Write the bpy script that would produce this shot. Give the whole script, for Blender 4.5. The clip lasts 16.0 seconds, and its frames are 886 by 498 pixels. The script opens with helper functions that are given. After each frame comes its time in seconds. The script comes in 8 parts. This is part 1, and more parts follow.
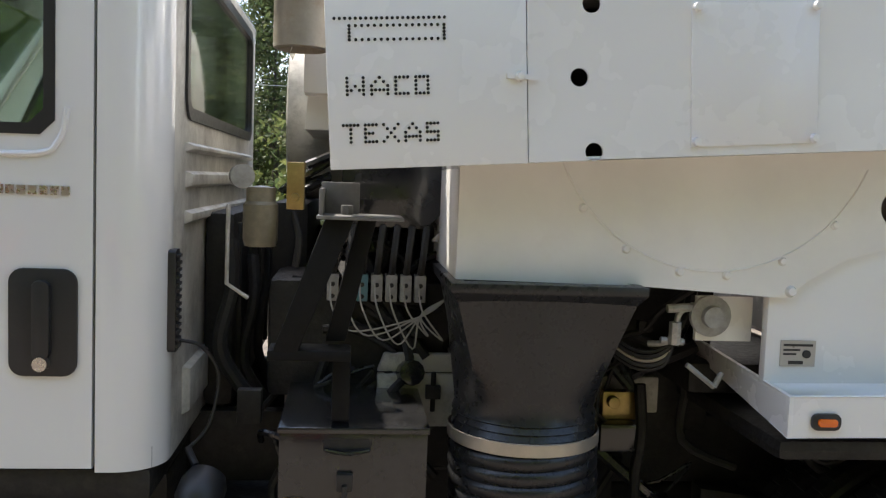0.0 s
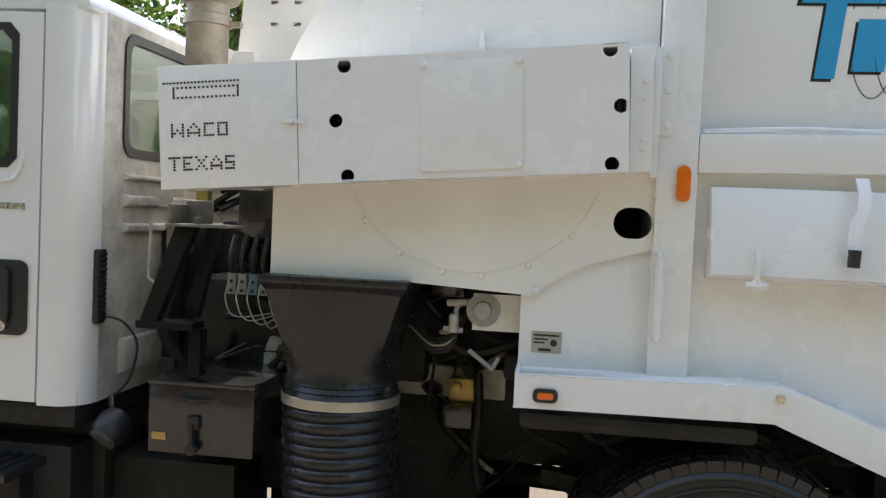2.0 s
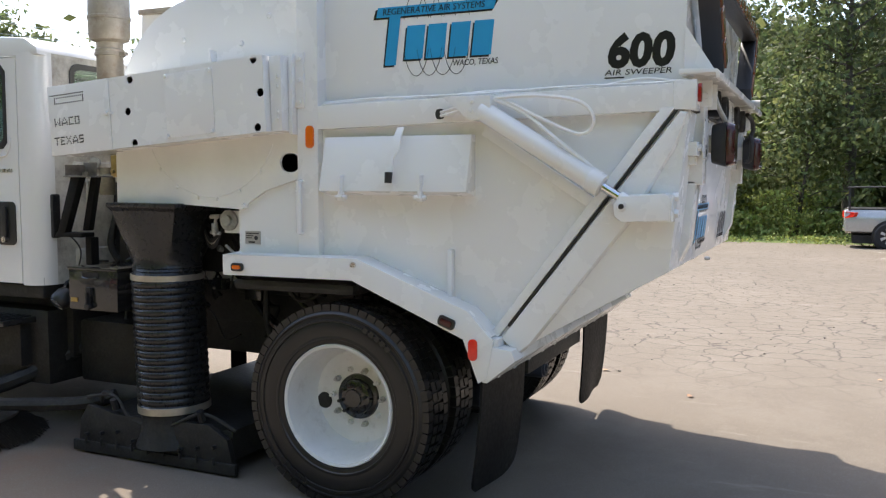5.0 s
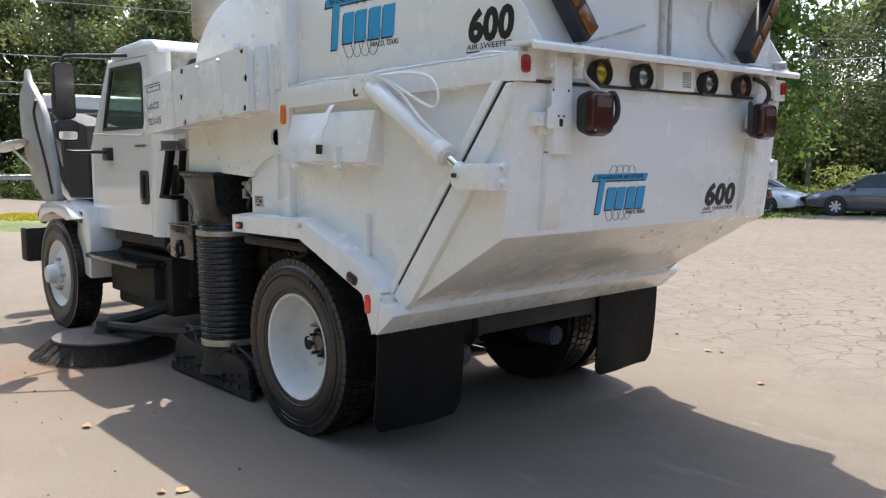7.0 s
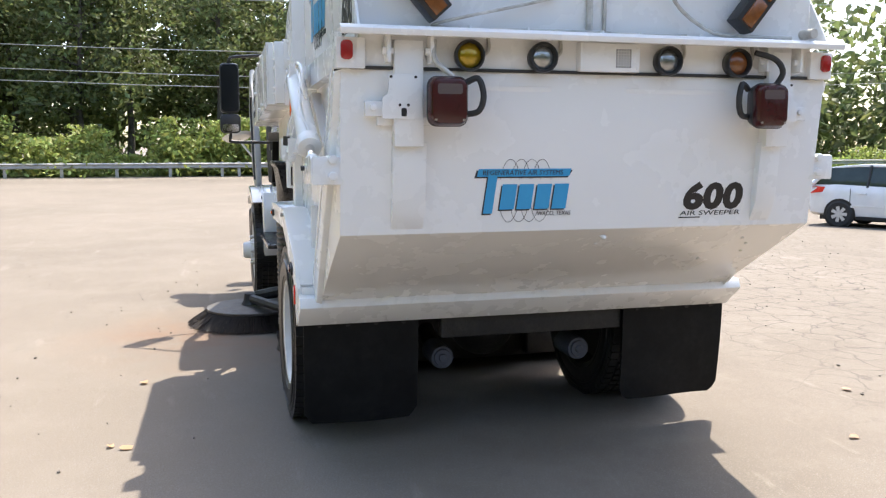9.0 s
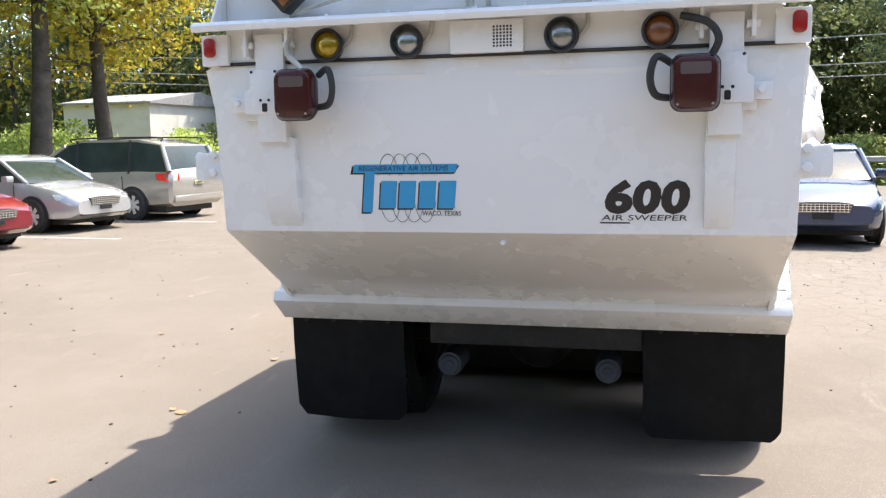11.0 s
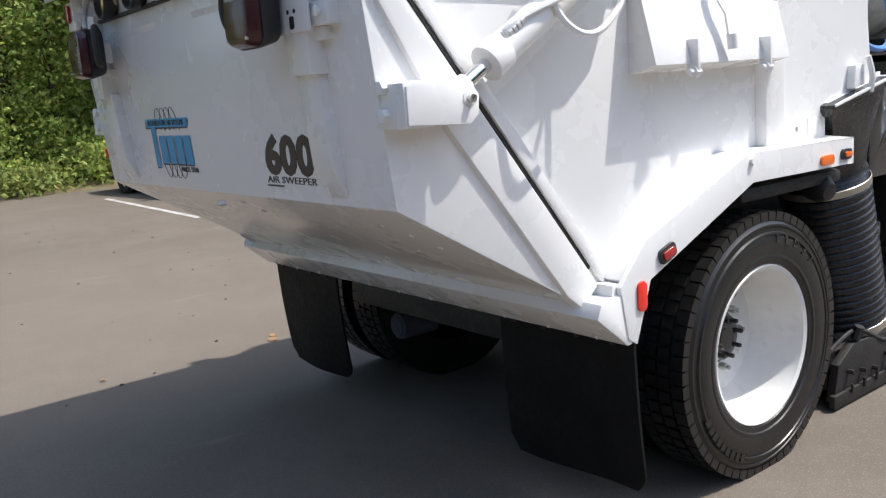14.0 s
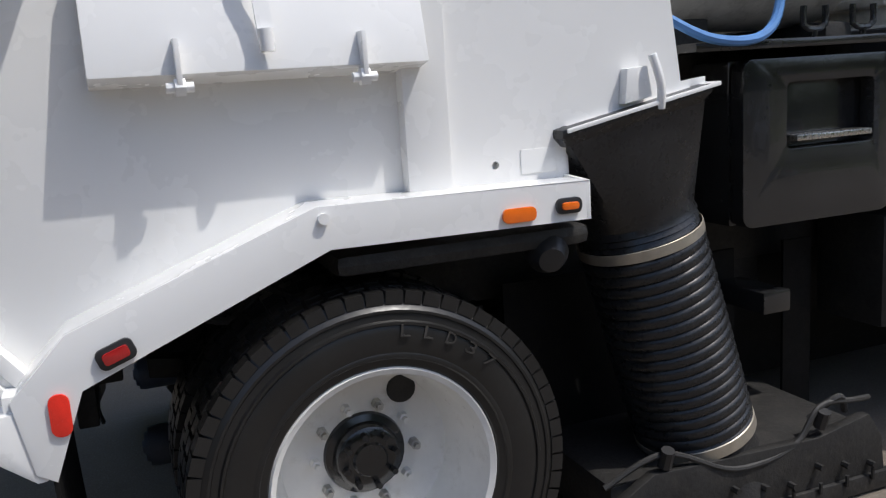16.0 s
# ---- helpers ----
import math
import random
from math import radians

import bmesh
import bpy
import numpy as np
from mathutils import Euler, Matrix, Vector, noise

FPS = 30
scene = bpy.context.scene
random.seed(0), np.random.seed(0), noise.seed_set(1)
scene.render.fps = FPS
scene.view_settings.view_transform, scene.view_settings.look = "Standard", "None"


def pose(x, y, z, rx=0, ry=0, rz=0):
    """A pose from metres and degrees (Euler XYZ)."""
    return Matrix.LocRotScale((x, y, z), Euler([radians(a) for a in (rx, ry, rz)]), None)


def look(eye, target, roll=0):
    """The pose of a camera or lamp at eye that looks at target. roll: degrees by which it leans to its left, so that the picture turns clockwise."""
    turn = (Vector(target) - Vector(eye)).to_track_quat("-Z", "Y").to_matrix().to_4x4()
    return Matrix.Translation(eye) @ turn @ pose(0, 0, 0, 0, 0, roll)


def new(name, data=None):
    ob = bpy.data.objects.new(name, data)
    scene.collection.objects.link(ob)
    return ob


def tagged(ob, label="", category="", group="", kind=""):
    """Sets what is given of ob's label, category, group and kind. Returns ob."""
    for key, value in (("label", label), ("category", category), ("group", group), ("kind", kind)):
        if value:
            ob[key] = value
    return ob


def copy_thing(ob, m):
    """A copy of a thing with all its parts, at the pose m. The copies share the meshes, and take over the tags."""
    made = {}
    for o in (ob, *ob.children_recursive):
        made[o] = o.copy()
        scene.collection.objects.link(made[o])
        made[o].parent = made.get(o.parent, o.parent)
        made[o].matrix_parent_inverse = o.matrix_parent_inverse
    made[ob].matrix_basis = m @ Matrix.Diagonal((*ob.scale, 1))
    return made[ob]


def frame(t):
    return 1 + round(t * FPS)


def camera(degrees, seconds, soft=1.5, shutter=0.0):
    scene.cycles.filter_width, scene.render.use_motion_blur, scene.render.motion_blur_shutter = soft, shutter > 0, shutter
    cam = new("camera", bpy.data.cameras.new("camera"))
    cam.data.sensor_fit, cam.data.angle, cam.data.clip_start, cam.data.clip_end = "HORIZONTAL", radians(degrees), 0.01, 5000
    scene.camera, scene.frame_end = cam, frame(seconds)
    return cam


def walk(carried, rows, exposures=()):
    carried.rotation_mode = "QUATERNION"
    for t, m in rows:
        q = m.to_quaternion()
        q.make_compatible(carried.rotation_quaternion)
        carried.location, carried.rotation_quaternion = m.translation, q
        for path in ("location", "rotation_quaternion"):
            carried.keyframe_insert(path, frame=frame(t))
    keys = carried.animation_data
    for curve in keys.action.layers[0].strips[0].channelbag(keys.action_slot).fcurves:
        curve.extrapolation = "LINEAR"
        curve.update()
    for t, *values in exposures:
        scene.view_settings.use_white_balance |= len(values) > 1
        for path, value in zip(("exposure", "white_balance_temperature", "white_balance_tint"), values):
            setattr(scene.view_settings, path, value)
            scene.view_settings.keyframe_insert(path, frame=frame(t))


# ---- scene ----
cam = camera(54.3, 16.0, soft=1.25)
PATH = [
    (0, (-1.707, -3.193, 1.709), (-1.496, -1.211, 1.551), 2.2),
    (0.5, (-1.401, -3.318, 1.716), (-1.274, -1.323, 1.662), 3.1),
    (1, (-1.082, -3.429, 1.69), (-1.028, -1.43, 1.651), 2.6),
    (1.5, (-0.789, -3.606, 1.689), (-0.931, -1.612, 1.63), 2.6),
    (2, (-0.5, -3.812, 1.68), (-0.78, -1.833, 1.603), 2.5),
    (2.5, (-0.249, -4.116, 1.702), (-0.47, -2.13, 1.629), 1.0),
    (3, (0.158, -4.426, 1.691), (-0.146, -2.45, 1.652), -0.0),
    (3.5, (0.599, -4.608, 1.676), (0.17, -2.655, 1.622), 0.8),
    (4, (1.136, -4.789, 1.641), (0.592, -2.868, 1.529), 0.2),
    (4.5, (1.647, -4.794, 1.615), (0.98, -2.915, 1.47), 0.1),
    (4.7, (1.861, -4.792, 1.603), (1.138, -2.934, 1.451), 0.2),
    (6.8, (4.036, -3.946, 1.574), (2.608, -2.56, 1.376), -0.4),
    (7, (4.183, -3.772, 1.583), (2.698, -2.451, 1.364), -0.1),
    (7.5, (4.57, -3.343, 1.596), (2.937, -2.212, 1.36), -0.6),
    (8, (4.834, -2.812, 1.577), (3.09, -1.866, 1.326), -1.0),
    (8.5, (5.024, -2.252, 1.59), (3.191, -1.492, 1.342), -0.8),
    (8.7, (5.089, -2.004, 1.594), (3.218, -1.34, 1.35), -0.5),
    (10.8, (4.903, 0.392, 1.563), (2.947, 0.061, 1.31), -0.1),
    (11, (4.871, 0.631, 1.566), (2.944, 0.155, 1.323), -0.9),
    (11.5, (4.676, 1.135, 1.571), (2.852, 0.35, 1.339), -2.7),
    (12, (4.444, 1.58, 1.573), (2.743, 0.554, 1.337), -3.1),
    (12.5, (4.163, 2.051, 1.57), (2.624, 0.797, 1.323), -3.5),
    (13, (3.762, 2.406, 1.542), (2.322, 1.043, 1.28), -3.3),
    (13.5, (3.337, 2.75, 1.533), (2.041, 1.257, 1.227), -3.7),
    (14, (2.841, 2.933, 1.513), (1.639, 1.374, 1.154), -4.2),
    (14.5, (2.325, 3.094, 1.502), (1.228, 1.464, 1.13), -3.9),
    (15, (1.767, 3.128, 1.481), (0.785, 1.422, 1.13), -5.0),
    (15.5, (1.196, 3.186, 1.462), (0.327, 1.415, 1.131), -5.3),
    (16, (0.591, 3.188, 1.481), (-0.11, 1.351, 1.111), -3.8),
]
EXPOSURE = [(0, 1.5, 6850, 10), (0.5, 1.2, 6950, 10), (1.2, 1.25, 7000, 10), (2, 1.6, 7000, 10), (3, 1.52, 6950, 10), (3.5, 1.36, 6900, 10), (4, 1.43, 6850, 10), (4.7, 1.5, 6800, 10), (7, 1.47, 6750, 10), (8.5, 1.85, 6750, 10), (11, 1.85, 6700, 10), (12.5, 1.55, 6600, 10), (13.5, 0.97, 6450, 10), (14, 0.8, 6350, 10), (14.5, 0.5, 6300, 10), (15, 0.16, 6250, 10), (15.5, 0.02, 6230, 10), (16, 0.16, 6280, 10)]
walk(cam, [(t, look(eye, target, roll)) for t, eye, target, roll in PATH], EXPOSURE)

# ---- light ----
SUN_WAY = Vector((0.44, -0.36, -1.0))
world = bpy.data.worlds.new("sky")
scene.world = world
world.use_nodes = True
wn = world.node_tree.nodes
sky = wn.new("ShaderNodeTexSky")
sky.sky_type = "NISHITA"
sky.sun_disc = False
sky.sun_elevation = math.atan2(1.0, math.hypot(0.44, 0.36))
sky.sun_rotation = math.atan2(-0.44, 0.36)
sky.air_density, sky.dust_density, sky.ozone_density = 1.0, 2.0, 1.0
wn["Background"].inputs["Strength"].default_value = 0.15
world.node_tree.links.new(sky.outputs["Color"], wn["Background"].inputs["Color"])
sun = new("sun", bpy.data.lights.new("sun", "SUN"))
sun.data.energy, sun.data.angle, sun.data.color = 2.85, radians(0.53), (1.0, 0.95, 0.88)
sun.matrix_world = look((-6, 5, 14), Vector((-6, 5, 14)) + SUN_WAY)


# ---- materials ----
def surf(name, color, rough=0.5, metal=0.0, var=0.1, scale=4.0, fine=60.0, bump=0.1, dirt=None, dirt_amount=0.0, coat=0.0, spec=0.5, random_tint=0.0, dist=0.01, gloss=0.08):
    """A painted, metal or earthen surface with variation at two scales, fine relief and optional dirt."""
    m = bpy.data.materials.new(name)
    m.use_nodes = True
    nt, n = m.node_tree, m.node_tree.nodes
    p = n["Principled BSDF"]
    co = n.new("ShaderNodeTexCoord")

    def tex(s, detail, rgh=0.6):
        t = n.new("ShaderNodeTexNoise")
        t.inputs["Scale"].default_value, t.inputs["Detail"].default_value, t.inputs["Roughness"].default_value = s, detail, rgh
        nt.links.new(co.outputs["Object"], t.inputs["Vector"])
        return t

    def mixer(fac, a, b, blend="MIX"):
        x = n.new("ShaderNodeMix")
        x.data_type, x.blend_type = "RGBA", blend
        for sock, v in ((x.inputs[0], fac), (x.inputs[6], a), (x.inputs[7], b)):
            if isinstance(v, bpy.types.NodeSocket):
                nt.links.new(v, sock)
            else:
                sock.default_value = v
        return x.outputs[2]

    def ramp(src, lo, hi, a=0.0, b=1.0):
        r = n.new("ShaderNodeMapRange")
        r.inputs[1].default_value, r.inputs[2].default_value, r.inputs[3].default_value, r.inputs[4].default_value = lo, hi, a, b
        nt.links.new(src, r.inputs[0])
        return r.outputs[0]

    big, small = tex(scale, 5), tex(fine, 4)
    lo = [c * (1 - var) for c in color] + [1]
    hi = [min(1, c * (1 + var)) for c in color] + [1]
    c1 = mixer(ramp(big.outputs["Fac"], 0.35, 0.65), lo, hi)
    c2 = mixer(ramp(small.outputs["Fac"], 0.3, 0.7, 0, 0.5 * min(1, var * 4)), c1, lo)
    if dirt:
        d = tex(scale * 1.7, 8, 0.75)
        c2 = mixer(ramp(d.outputs["Fac"], 0.62 - dirt_amount * 0.3, 0.8, 0, min(1, dirt_amount * 2)), c2, (*dirt, 1))
    if random_tint:
        oi = n.new("ShaderNodeObjectInfo")
        hs = n.new("ShaderNodeHueSaturation")
        nt.links.new(ramp(oi.outputs["Random"], 0, 1, 1 - random_tint, 1 + random_tint), hs.inputs["Value"])
        nt.links.new(ramp(oi.outputs["Random"], 0, 1, 0.5 - random_tint * 0.07, 0.5 + random_tint * 0.07), hs.inputs["Hue"])
        nt.links.new(c2, hs.inputs["Color"])
        c2 = hs.outputs["Color"]
    nt.links.new(c2, p.inputs["Base Color"])
    nt.links.new(ramp(small.outputs["Fac"], 0.3, 0.7, max(0.02, rough - gloss), min(1, rough + gloss)), p.inputs["Roughness"])
    p.inputs["Metallic"].default_value, p.inputs["Coat Weight"].default_value = metal, coat
    p.inputs["Specular IOR Level"].default_value = spec
    if bump:
        b = n.new("ShaderNodeBump")
        b.inputs["Strength"].default_value, b.inputs["Distance"].default_value = bump, dist
        nt.links.new(small.outputs["Fac"], b.inputs["Height"])
        nt.links.new(b.outputs["Normal"], p.inputs["Normal"])
    return m


def glassy(name, color, rough=0.04, transmission=1.0, ior=1.45):
    m = bpy.data.materials.new(name)
    m.use_nodes = True
    p = m.node_tree.nodes["Principled BSDF"]
    p.inputs["Base Color"].default_value = (*color, 1)
    p.inputs["Roughness"].default_value, p.inputs["Transmission Weight"].default_value, p.inputs["IOR"].default_value = rough, transmission, ior
    return m


WHITE = surf("white_truck_paint", (0.83, 0.825, 0.805), 0.27, var=0.007, scale=1.1, fine=4, bump=0.0, dirt=(0.7, 0.66, 0.6), dirt_amount=0.015, coat=0.25, dist=0.004, gloss=0.02)
# Cream shroud paint; on the blower panel it paints in warm ground bounce.
CREAM = surf("cream_and_bounce_paint", (0.81, 0.795, 0.745), 0.42, var=0.05, scale=3, fine=8, bump=0.05, dirt=(0.64, 0.57, 0.46), dirt_amount=0.14, dist=0.004, gloss=0.03)
CABW = surf("white_cab_paint", (0.80, 0.795, 0.775), 0.16, var=0.015, scale=2, fine=9, bump=0.0, coat=0.8, dirt=(0.5, 0.46, 0.38), dirt_amount=0.06)
DIRTYW = surf("grimy_white_paint", (0.55, 0.53, 0.48), 0.45, var=0.15, scale=6, fine=40, bump=0.1, dirt=(0.16, 0.14, 0.11), dirt_amount=0.5, dist=0.004)
BLACK = surf("black_steel_paint", (0.021, 0.021, 0.0215), 0.17, var=0.3, scale=6, fine=50, bump=0.1, dirt=(0.045, 0.042, 0.038), dirt_amount=0.15, coat=0.4, dist=0.004)
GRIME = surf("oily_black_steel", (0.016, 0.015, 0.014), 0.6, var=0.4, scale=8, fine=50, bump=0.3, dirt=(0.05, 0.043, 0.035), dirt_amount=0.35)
RUBBER = surf("black_rubber", (0.028, 0.027, 0.026), 0.62, var=0.25, scale=6, fine=70, bump=0.12, dirt=(0.07, 0.065, 0.058), dirt_amount=0.25, dist=0.004)
HOSE = surf("black_duct_rubber", (0.018, 0.0185, 0.02), 0.3, var=0.2, scale=8, fine=40, bump=0.05, dirt=(0.07, 0.065, 0.06), dirt_amount=0.12, dist=0.004)
FLAP = surf("black_flap_rubber", (0.008, 0.008, 0.0078), 0.6, var=0.4, scale=5, fine=40, bump=0.1, dirt=(0.022, 0.02, 0.018), dirt_amount=0.3, spec=0.18, dist=0.004)
TRIM = surf("black_plastic", (0.022, 0.022, 0.023), 0.42, var=0.1, scale=10, fine=120, bump=0.08, dist=0.003)
STEEL = surf("bright_steel", (0.62, 0.6, 0.57), 0.28, metal=1.0, var=0.1, scale=10, fine=90, bump=0.05, dist=0.003)
CHROME = surf("chrome_rod", (0.75, 0.75, 0.76), 0.08, metal=1.0, var=0.03, bump=0.0)
ALU = surf("dull_aluminium", (0.5, 0.49, 0.46), 0.5, metal=0.6, var=0.25, scale=12, fine=80, bump=0.15, dirt=(0.15, 0.13, 0.1), dirt_amount=0.4, dist=0.004)
RUST = surf("rusted_exhaust_steel", (0.40, 0.35, 0.28), 0.5, metal=0.35, var=0.2, scale=7, fine=60, bump=0.15, dirt=(0.18, 0.09, 0.045), dirt_amount=0.35, dist=0.004)
BRASS = surf("brass_fitting", (0.45, 0.33, 0.13), 0.4, metal=0.8, var=0.2, scale=20, fine=90)
BLUEPL = surf("blue_plastic_hose", (0.10, 0.25, 0.55), 0.4, var=0.1)
GREYPL = surf("pale_relay_plastic", (0.36, 0.355, 0.33), 0.5, var=0.2, scale=30, fine=90, dirt=(0.2, 0.18, 0.15), dirt_amount=0.3)
BAND = surf("zinc_clamp_band", (0.46, 0.42, 0.35), 0.42, metal=0.7, var=0.12, scale=14, fine=70, bump=0.04, dist=0.003)
WIRE = surf("pale_wire_sheath", (0.36, 0.34, 0.29), 0.5, var=0.15, scale=30)
DECALB = surf("black_decal", (0.012, 0.012, 0.013), 0.35, var=0.05, bump=0)
DECALC = surf("blue_decal", (0.02, 0.33, 0.62), 0.35, var=0.04, bump=0)
DECALY = surf("pale_label", (0.45, 0.44, 0.42), 0.35, metal=0.5, var=0.1)
ORANGE = surf("orange_lens", (0.85, 0.16, 0.01), 0.18, var=0.06, scale=30, fine=200, bump=0.2, coat=0.6, dist=0.003)
AMBER = surf("dark_amber_lens", (0.22, 0.075, 0.02), 0.2, var=0.2, scale=30, fine=200, bump=0.2, coat=0.6, dist=0.003)
REDL = surf("red_lens", (0.36, 0.014, 0.014), 0.15, var=0.08, scale=30, fine=220, bump=0.2, coat=0.7, dist=0.003)
DREDL = surf("dark_red_lens", (0.05, 0.005, 0.006), 0.2, var=0.1, scale=30, fine=240, bump=0.25, coat=0.3, dist=0.003)
REFL = surf("red_reflector", (0.8, 0.03, 0.015), 0.2, var=0.05, scale=60, fine=300, bump=0.25, coat=0.5, dist=0.003)
YLENS = surf("yellow_lamp_lens", (0.48, 0.31, 0.01), 0.1, metal=0.4, var=0.25, scale=25, fine=160, bump=0.2, coat=0.8, dist=0.004)
CLENS = surf("clear_lamp_lens", (0.42, 0.43, 0.42), 0.12, metal=0.75, var=0.4, scale=25, fine=160, bump=0.25, coat=0.8, dist=0.004)
GLASS = glassy("green_tinted_glass", (0.55, 0.68, 0.62))
INSIDE = surf("dark_cab_interior", (0.05, 0.05, 0.05), 0.7, var=0.3)
HOODIN = surf("black_hood_liner", (0.018, 0.018, 0.018), 0.7, var=0.25, scale=4, dirt=(0.04, 0.04, 0.038), dirt_amount=0.3)
HOODW = surf("grimy_hood_underside", (0.40, 0.39, 0.37), 0.5, var=0.12, scale=3, fine=30, bump=0.1, dirt=(0.22, 0.21, 0.19), dirt_amount=0.45, dist=0.004)
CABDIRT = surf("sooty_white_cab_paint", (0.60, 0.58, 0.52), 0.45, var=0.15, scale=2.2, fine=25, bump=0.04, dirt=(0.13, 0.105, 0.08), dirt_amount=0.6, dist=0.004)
# Dark reflection of trees is put into the colour, not mirrored.
DARKMIRROR = surf("dark_reflection_glass", (0.012, 0.014, 0.016), 0.12, var=0.1, bump=0.0, spec=0.3)
BROOMP = surf("scuffed_broom_steel", (0.10, 0.092, 0.083), 0.6, metal=0.3, var=0.3, scale=10, fine=60, bump=0.2, dirt=(0.10, 0.07, 0.045), dirt_amount=0.5, dist=0.004)
TYRE = surf("dusty_tyre_rubber", (0.014, 0.0135, 0.013), 0.36, var=0.25, scale=5, fine=60, bump=0.12, dirt=(0.035, 0.031, 0.027), dirt_amount=0.12, dist=0.004)


# ---- mesh helpers ----
def box(bm, x0, y0, z0, x1, y1, z1, m=None):
    vs = [bm.verts.new(p) for p in ((x0, y0, z0), (x1, y0, z0), (x1, y1, z0), (x0, y1, z0), (x0, y0, z1), (x1, y0, z1), (x1, y1, z1), (x0, y1, z1))]
    fs = [bm.faces.new([vs[i] for i in f]) for f in ((3, 2, 1, 0), (4, 5, 6, 7), (0, 1, 5, 4), (1, 2, 6, 5), (2, 3, 7, 6), (3, 0, 4, 7))]
    if m is not None:
        bmesh.ops.transform(bm, matrix=m, verts=vs)
    return vs


def prism(bm, pts, a, b, axis="y", b_pts=None):
    """A polygon of (u, v) drawn out along an axis from a to b: u, v are x, z for y; y, z for x; x, y for z."""
    def place(u, v, w):
        return {"y": (u, w, v), "x": (w, u, v), "z": (u, v, w)}[axis]
    lo = [bm.verts.new(place(u, v, a)) for u, v in pts]
    hi = [bm.verts.new(place(u, v, b)) for u, v in (b_pts or pts)]
    n = len(pts)
    bm.faces.new(lo), bm.faces.new(hi[::-1])
    for i in range(n):
        bm.faces.new((lo[i], hi[i], hi[(i + 1) % n], lo[(i + 1) % n]))
    return lo + hi


def basis(way):
    w = Vector(way).normalized()
    u = w.orthogonal().normalized() if abs(w.z) > 0.99 else Vector((0, 0, 1)).cross(w).normalized()
    return u, w.cross(u), w


def rod(bm, p0, p1, r0, r1=None, seg=14, caps=True):
    p0, p1 = Vector(p0), Vector(p1)
    r1 = r0 if r1 is None else r1
    u, v, _ = basis(p1 - p0)
    rings = []
    for p, r in ((p0, r0), (p1, r1)):
        rings.append([bm.verts.new(p + r * (math.cos(k * math.tau / seg) * u + math.sin(k * math.tau / seg) * v)) for k in range(seg)])
    for k in range(seg):
        bm.faces.new((rings[0][k], rings[0][(k + 1) % seg], rings[1][(k + 1) % seg], rings[1][k]))
    if caps:
        bm.faces.new(rings[0][::-1]), bm.faces.new(rings[1])


def tube(bm, pts, r, seg=8, smooth=6):
    """A round pipe along a smoothed line of points."""
    pts = [Vector(p) for p in pts]
    if smooth > 1 and len(pts) > 2:
        out = []
        for i in range(len(pts) - 1):
            p0, p1, p2, p3 = pts[max(i - 1, 0)], pts[i], pts[i + 1], pts[min(i + 2, len(pts) - 1)]
            for k in range(smooth):
                t = k / smooth
                out.append(0.5 * (2 * p1 + (p2 - p0) * t + (2 * p0 - 5 * p1 + 4 * p2 - p3) * t * t + (3 * p1 - p0 - 3 * p2 + p3) * t ** 3))
        pts = out + [pts[-1]]
    rings, u = [], None
    for i, p in enumerate(pts):
        w = (pts[min(i + 1, len(pts) - 1)] - pts[max(i - 1, 0)]).normalized()
        u = w.orthogonal().normalized() if u is None else (u - u.dot(w) * w).normalized()
        v = w.cross(u)
        rings.append([bm.verts.new(p + r * (math.cos(k * math.tau / seg) * u + math.sin(k * math.tau / seg) * v)) for k in range(seg)])
    for a, b in zip(rings, rings[1:]):
        for k in range(seg):
            bm.faces.new((a[k], a[(k + 1) % seg], b[(k + 1) % seg], b[k]))
    bm.faces.new(rings[0][::-1]), bm.faces.new(rings[-1])


def lathe(bm, prof, centre, axis=(0, 0, 1), seg=32, close=False):
    """Turns a profile of (radius, height along the axis) round a centre."""
    c = Vector(centre)
    u, v, w = basis(axis)
    rings = [[bm.verts.new(c + w * h + r * (math.cos(k * math.tau / seg) * u + math.sin(k * math.tau / seg) * v)) for k in range(seg)] if r > 1e-5 else [bm.verts.new(c + w * h)] for r, h in prof]
    pairs = list(zip(rings, rings[1:])) + ([(rings[-1], rings[0])] if close else [])
    for a, b in pairs:
        for k in range(seg):
            q = [a[k % len(a)], a[(k + 1) % len(a)], b[(k + 1) % len(b)], b[k % len(b)]]
            q = list(dict.fromkeys(q))
            if len(q) > 2:
                bm.faces.new(q)


def plate(bm, outer, holes, a, b, axis="y"):
    """A flat plate from a to b along an axis, with holes right through it."""
    def place(u, v, w):
        return {"y": (u, w, v), "x": (w, u, v), "z": (u, v, w)}[axis]
    sides = []
    for w in (a, b):
        edges, loops = [], []
        for lp in [outer] + holes:
            vs = [bm.verts.new(place(u, v, w)) for u, v in lp]
            edges += [bm.edges.new((vs[i], vs[(i + 1) % len(vs)])) for i in range(len(vs))]
            loops.append(vs)
        bmesh.ops.triangle_fill(bm, edges=edges, use_beauty=True)
        sides.append(loops)
    for la, lb in zip(*sides):
        for i in range(len(la)):
            j = (i + 1) % len(la)
            bm.faces.new((la[i], la[j], lb[j], lb[i]))


def ring_pts(u, v, ru, rv, n=20, flat=0.0):
    """An oval, or with flat a slot, as a loop of points."""
    return [(u + math.copysign(flat, math.cos(k * math.tau / n)) * (abs(math.cos(k * math.tau / n)) > 1e-6) + ru * math.cos(k * math.tau / n), v + rv * math.sin(k * math.tau / n)) for k in range(n)]


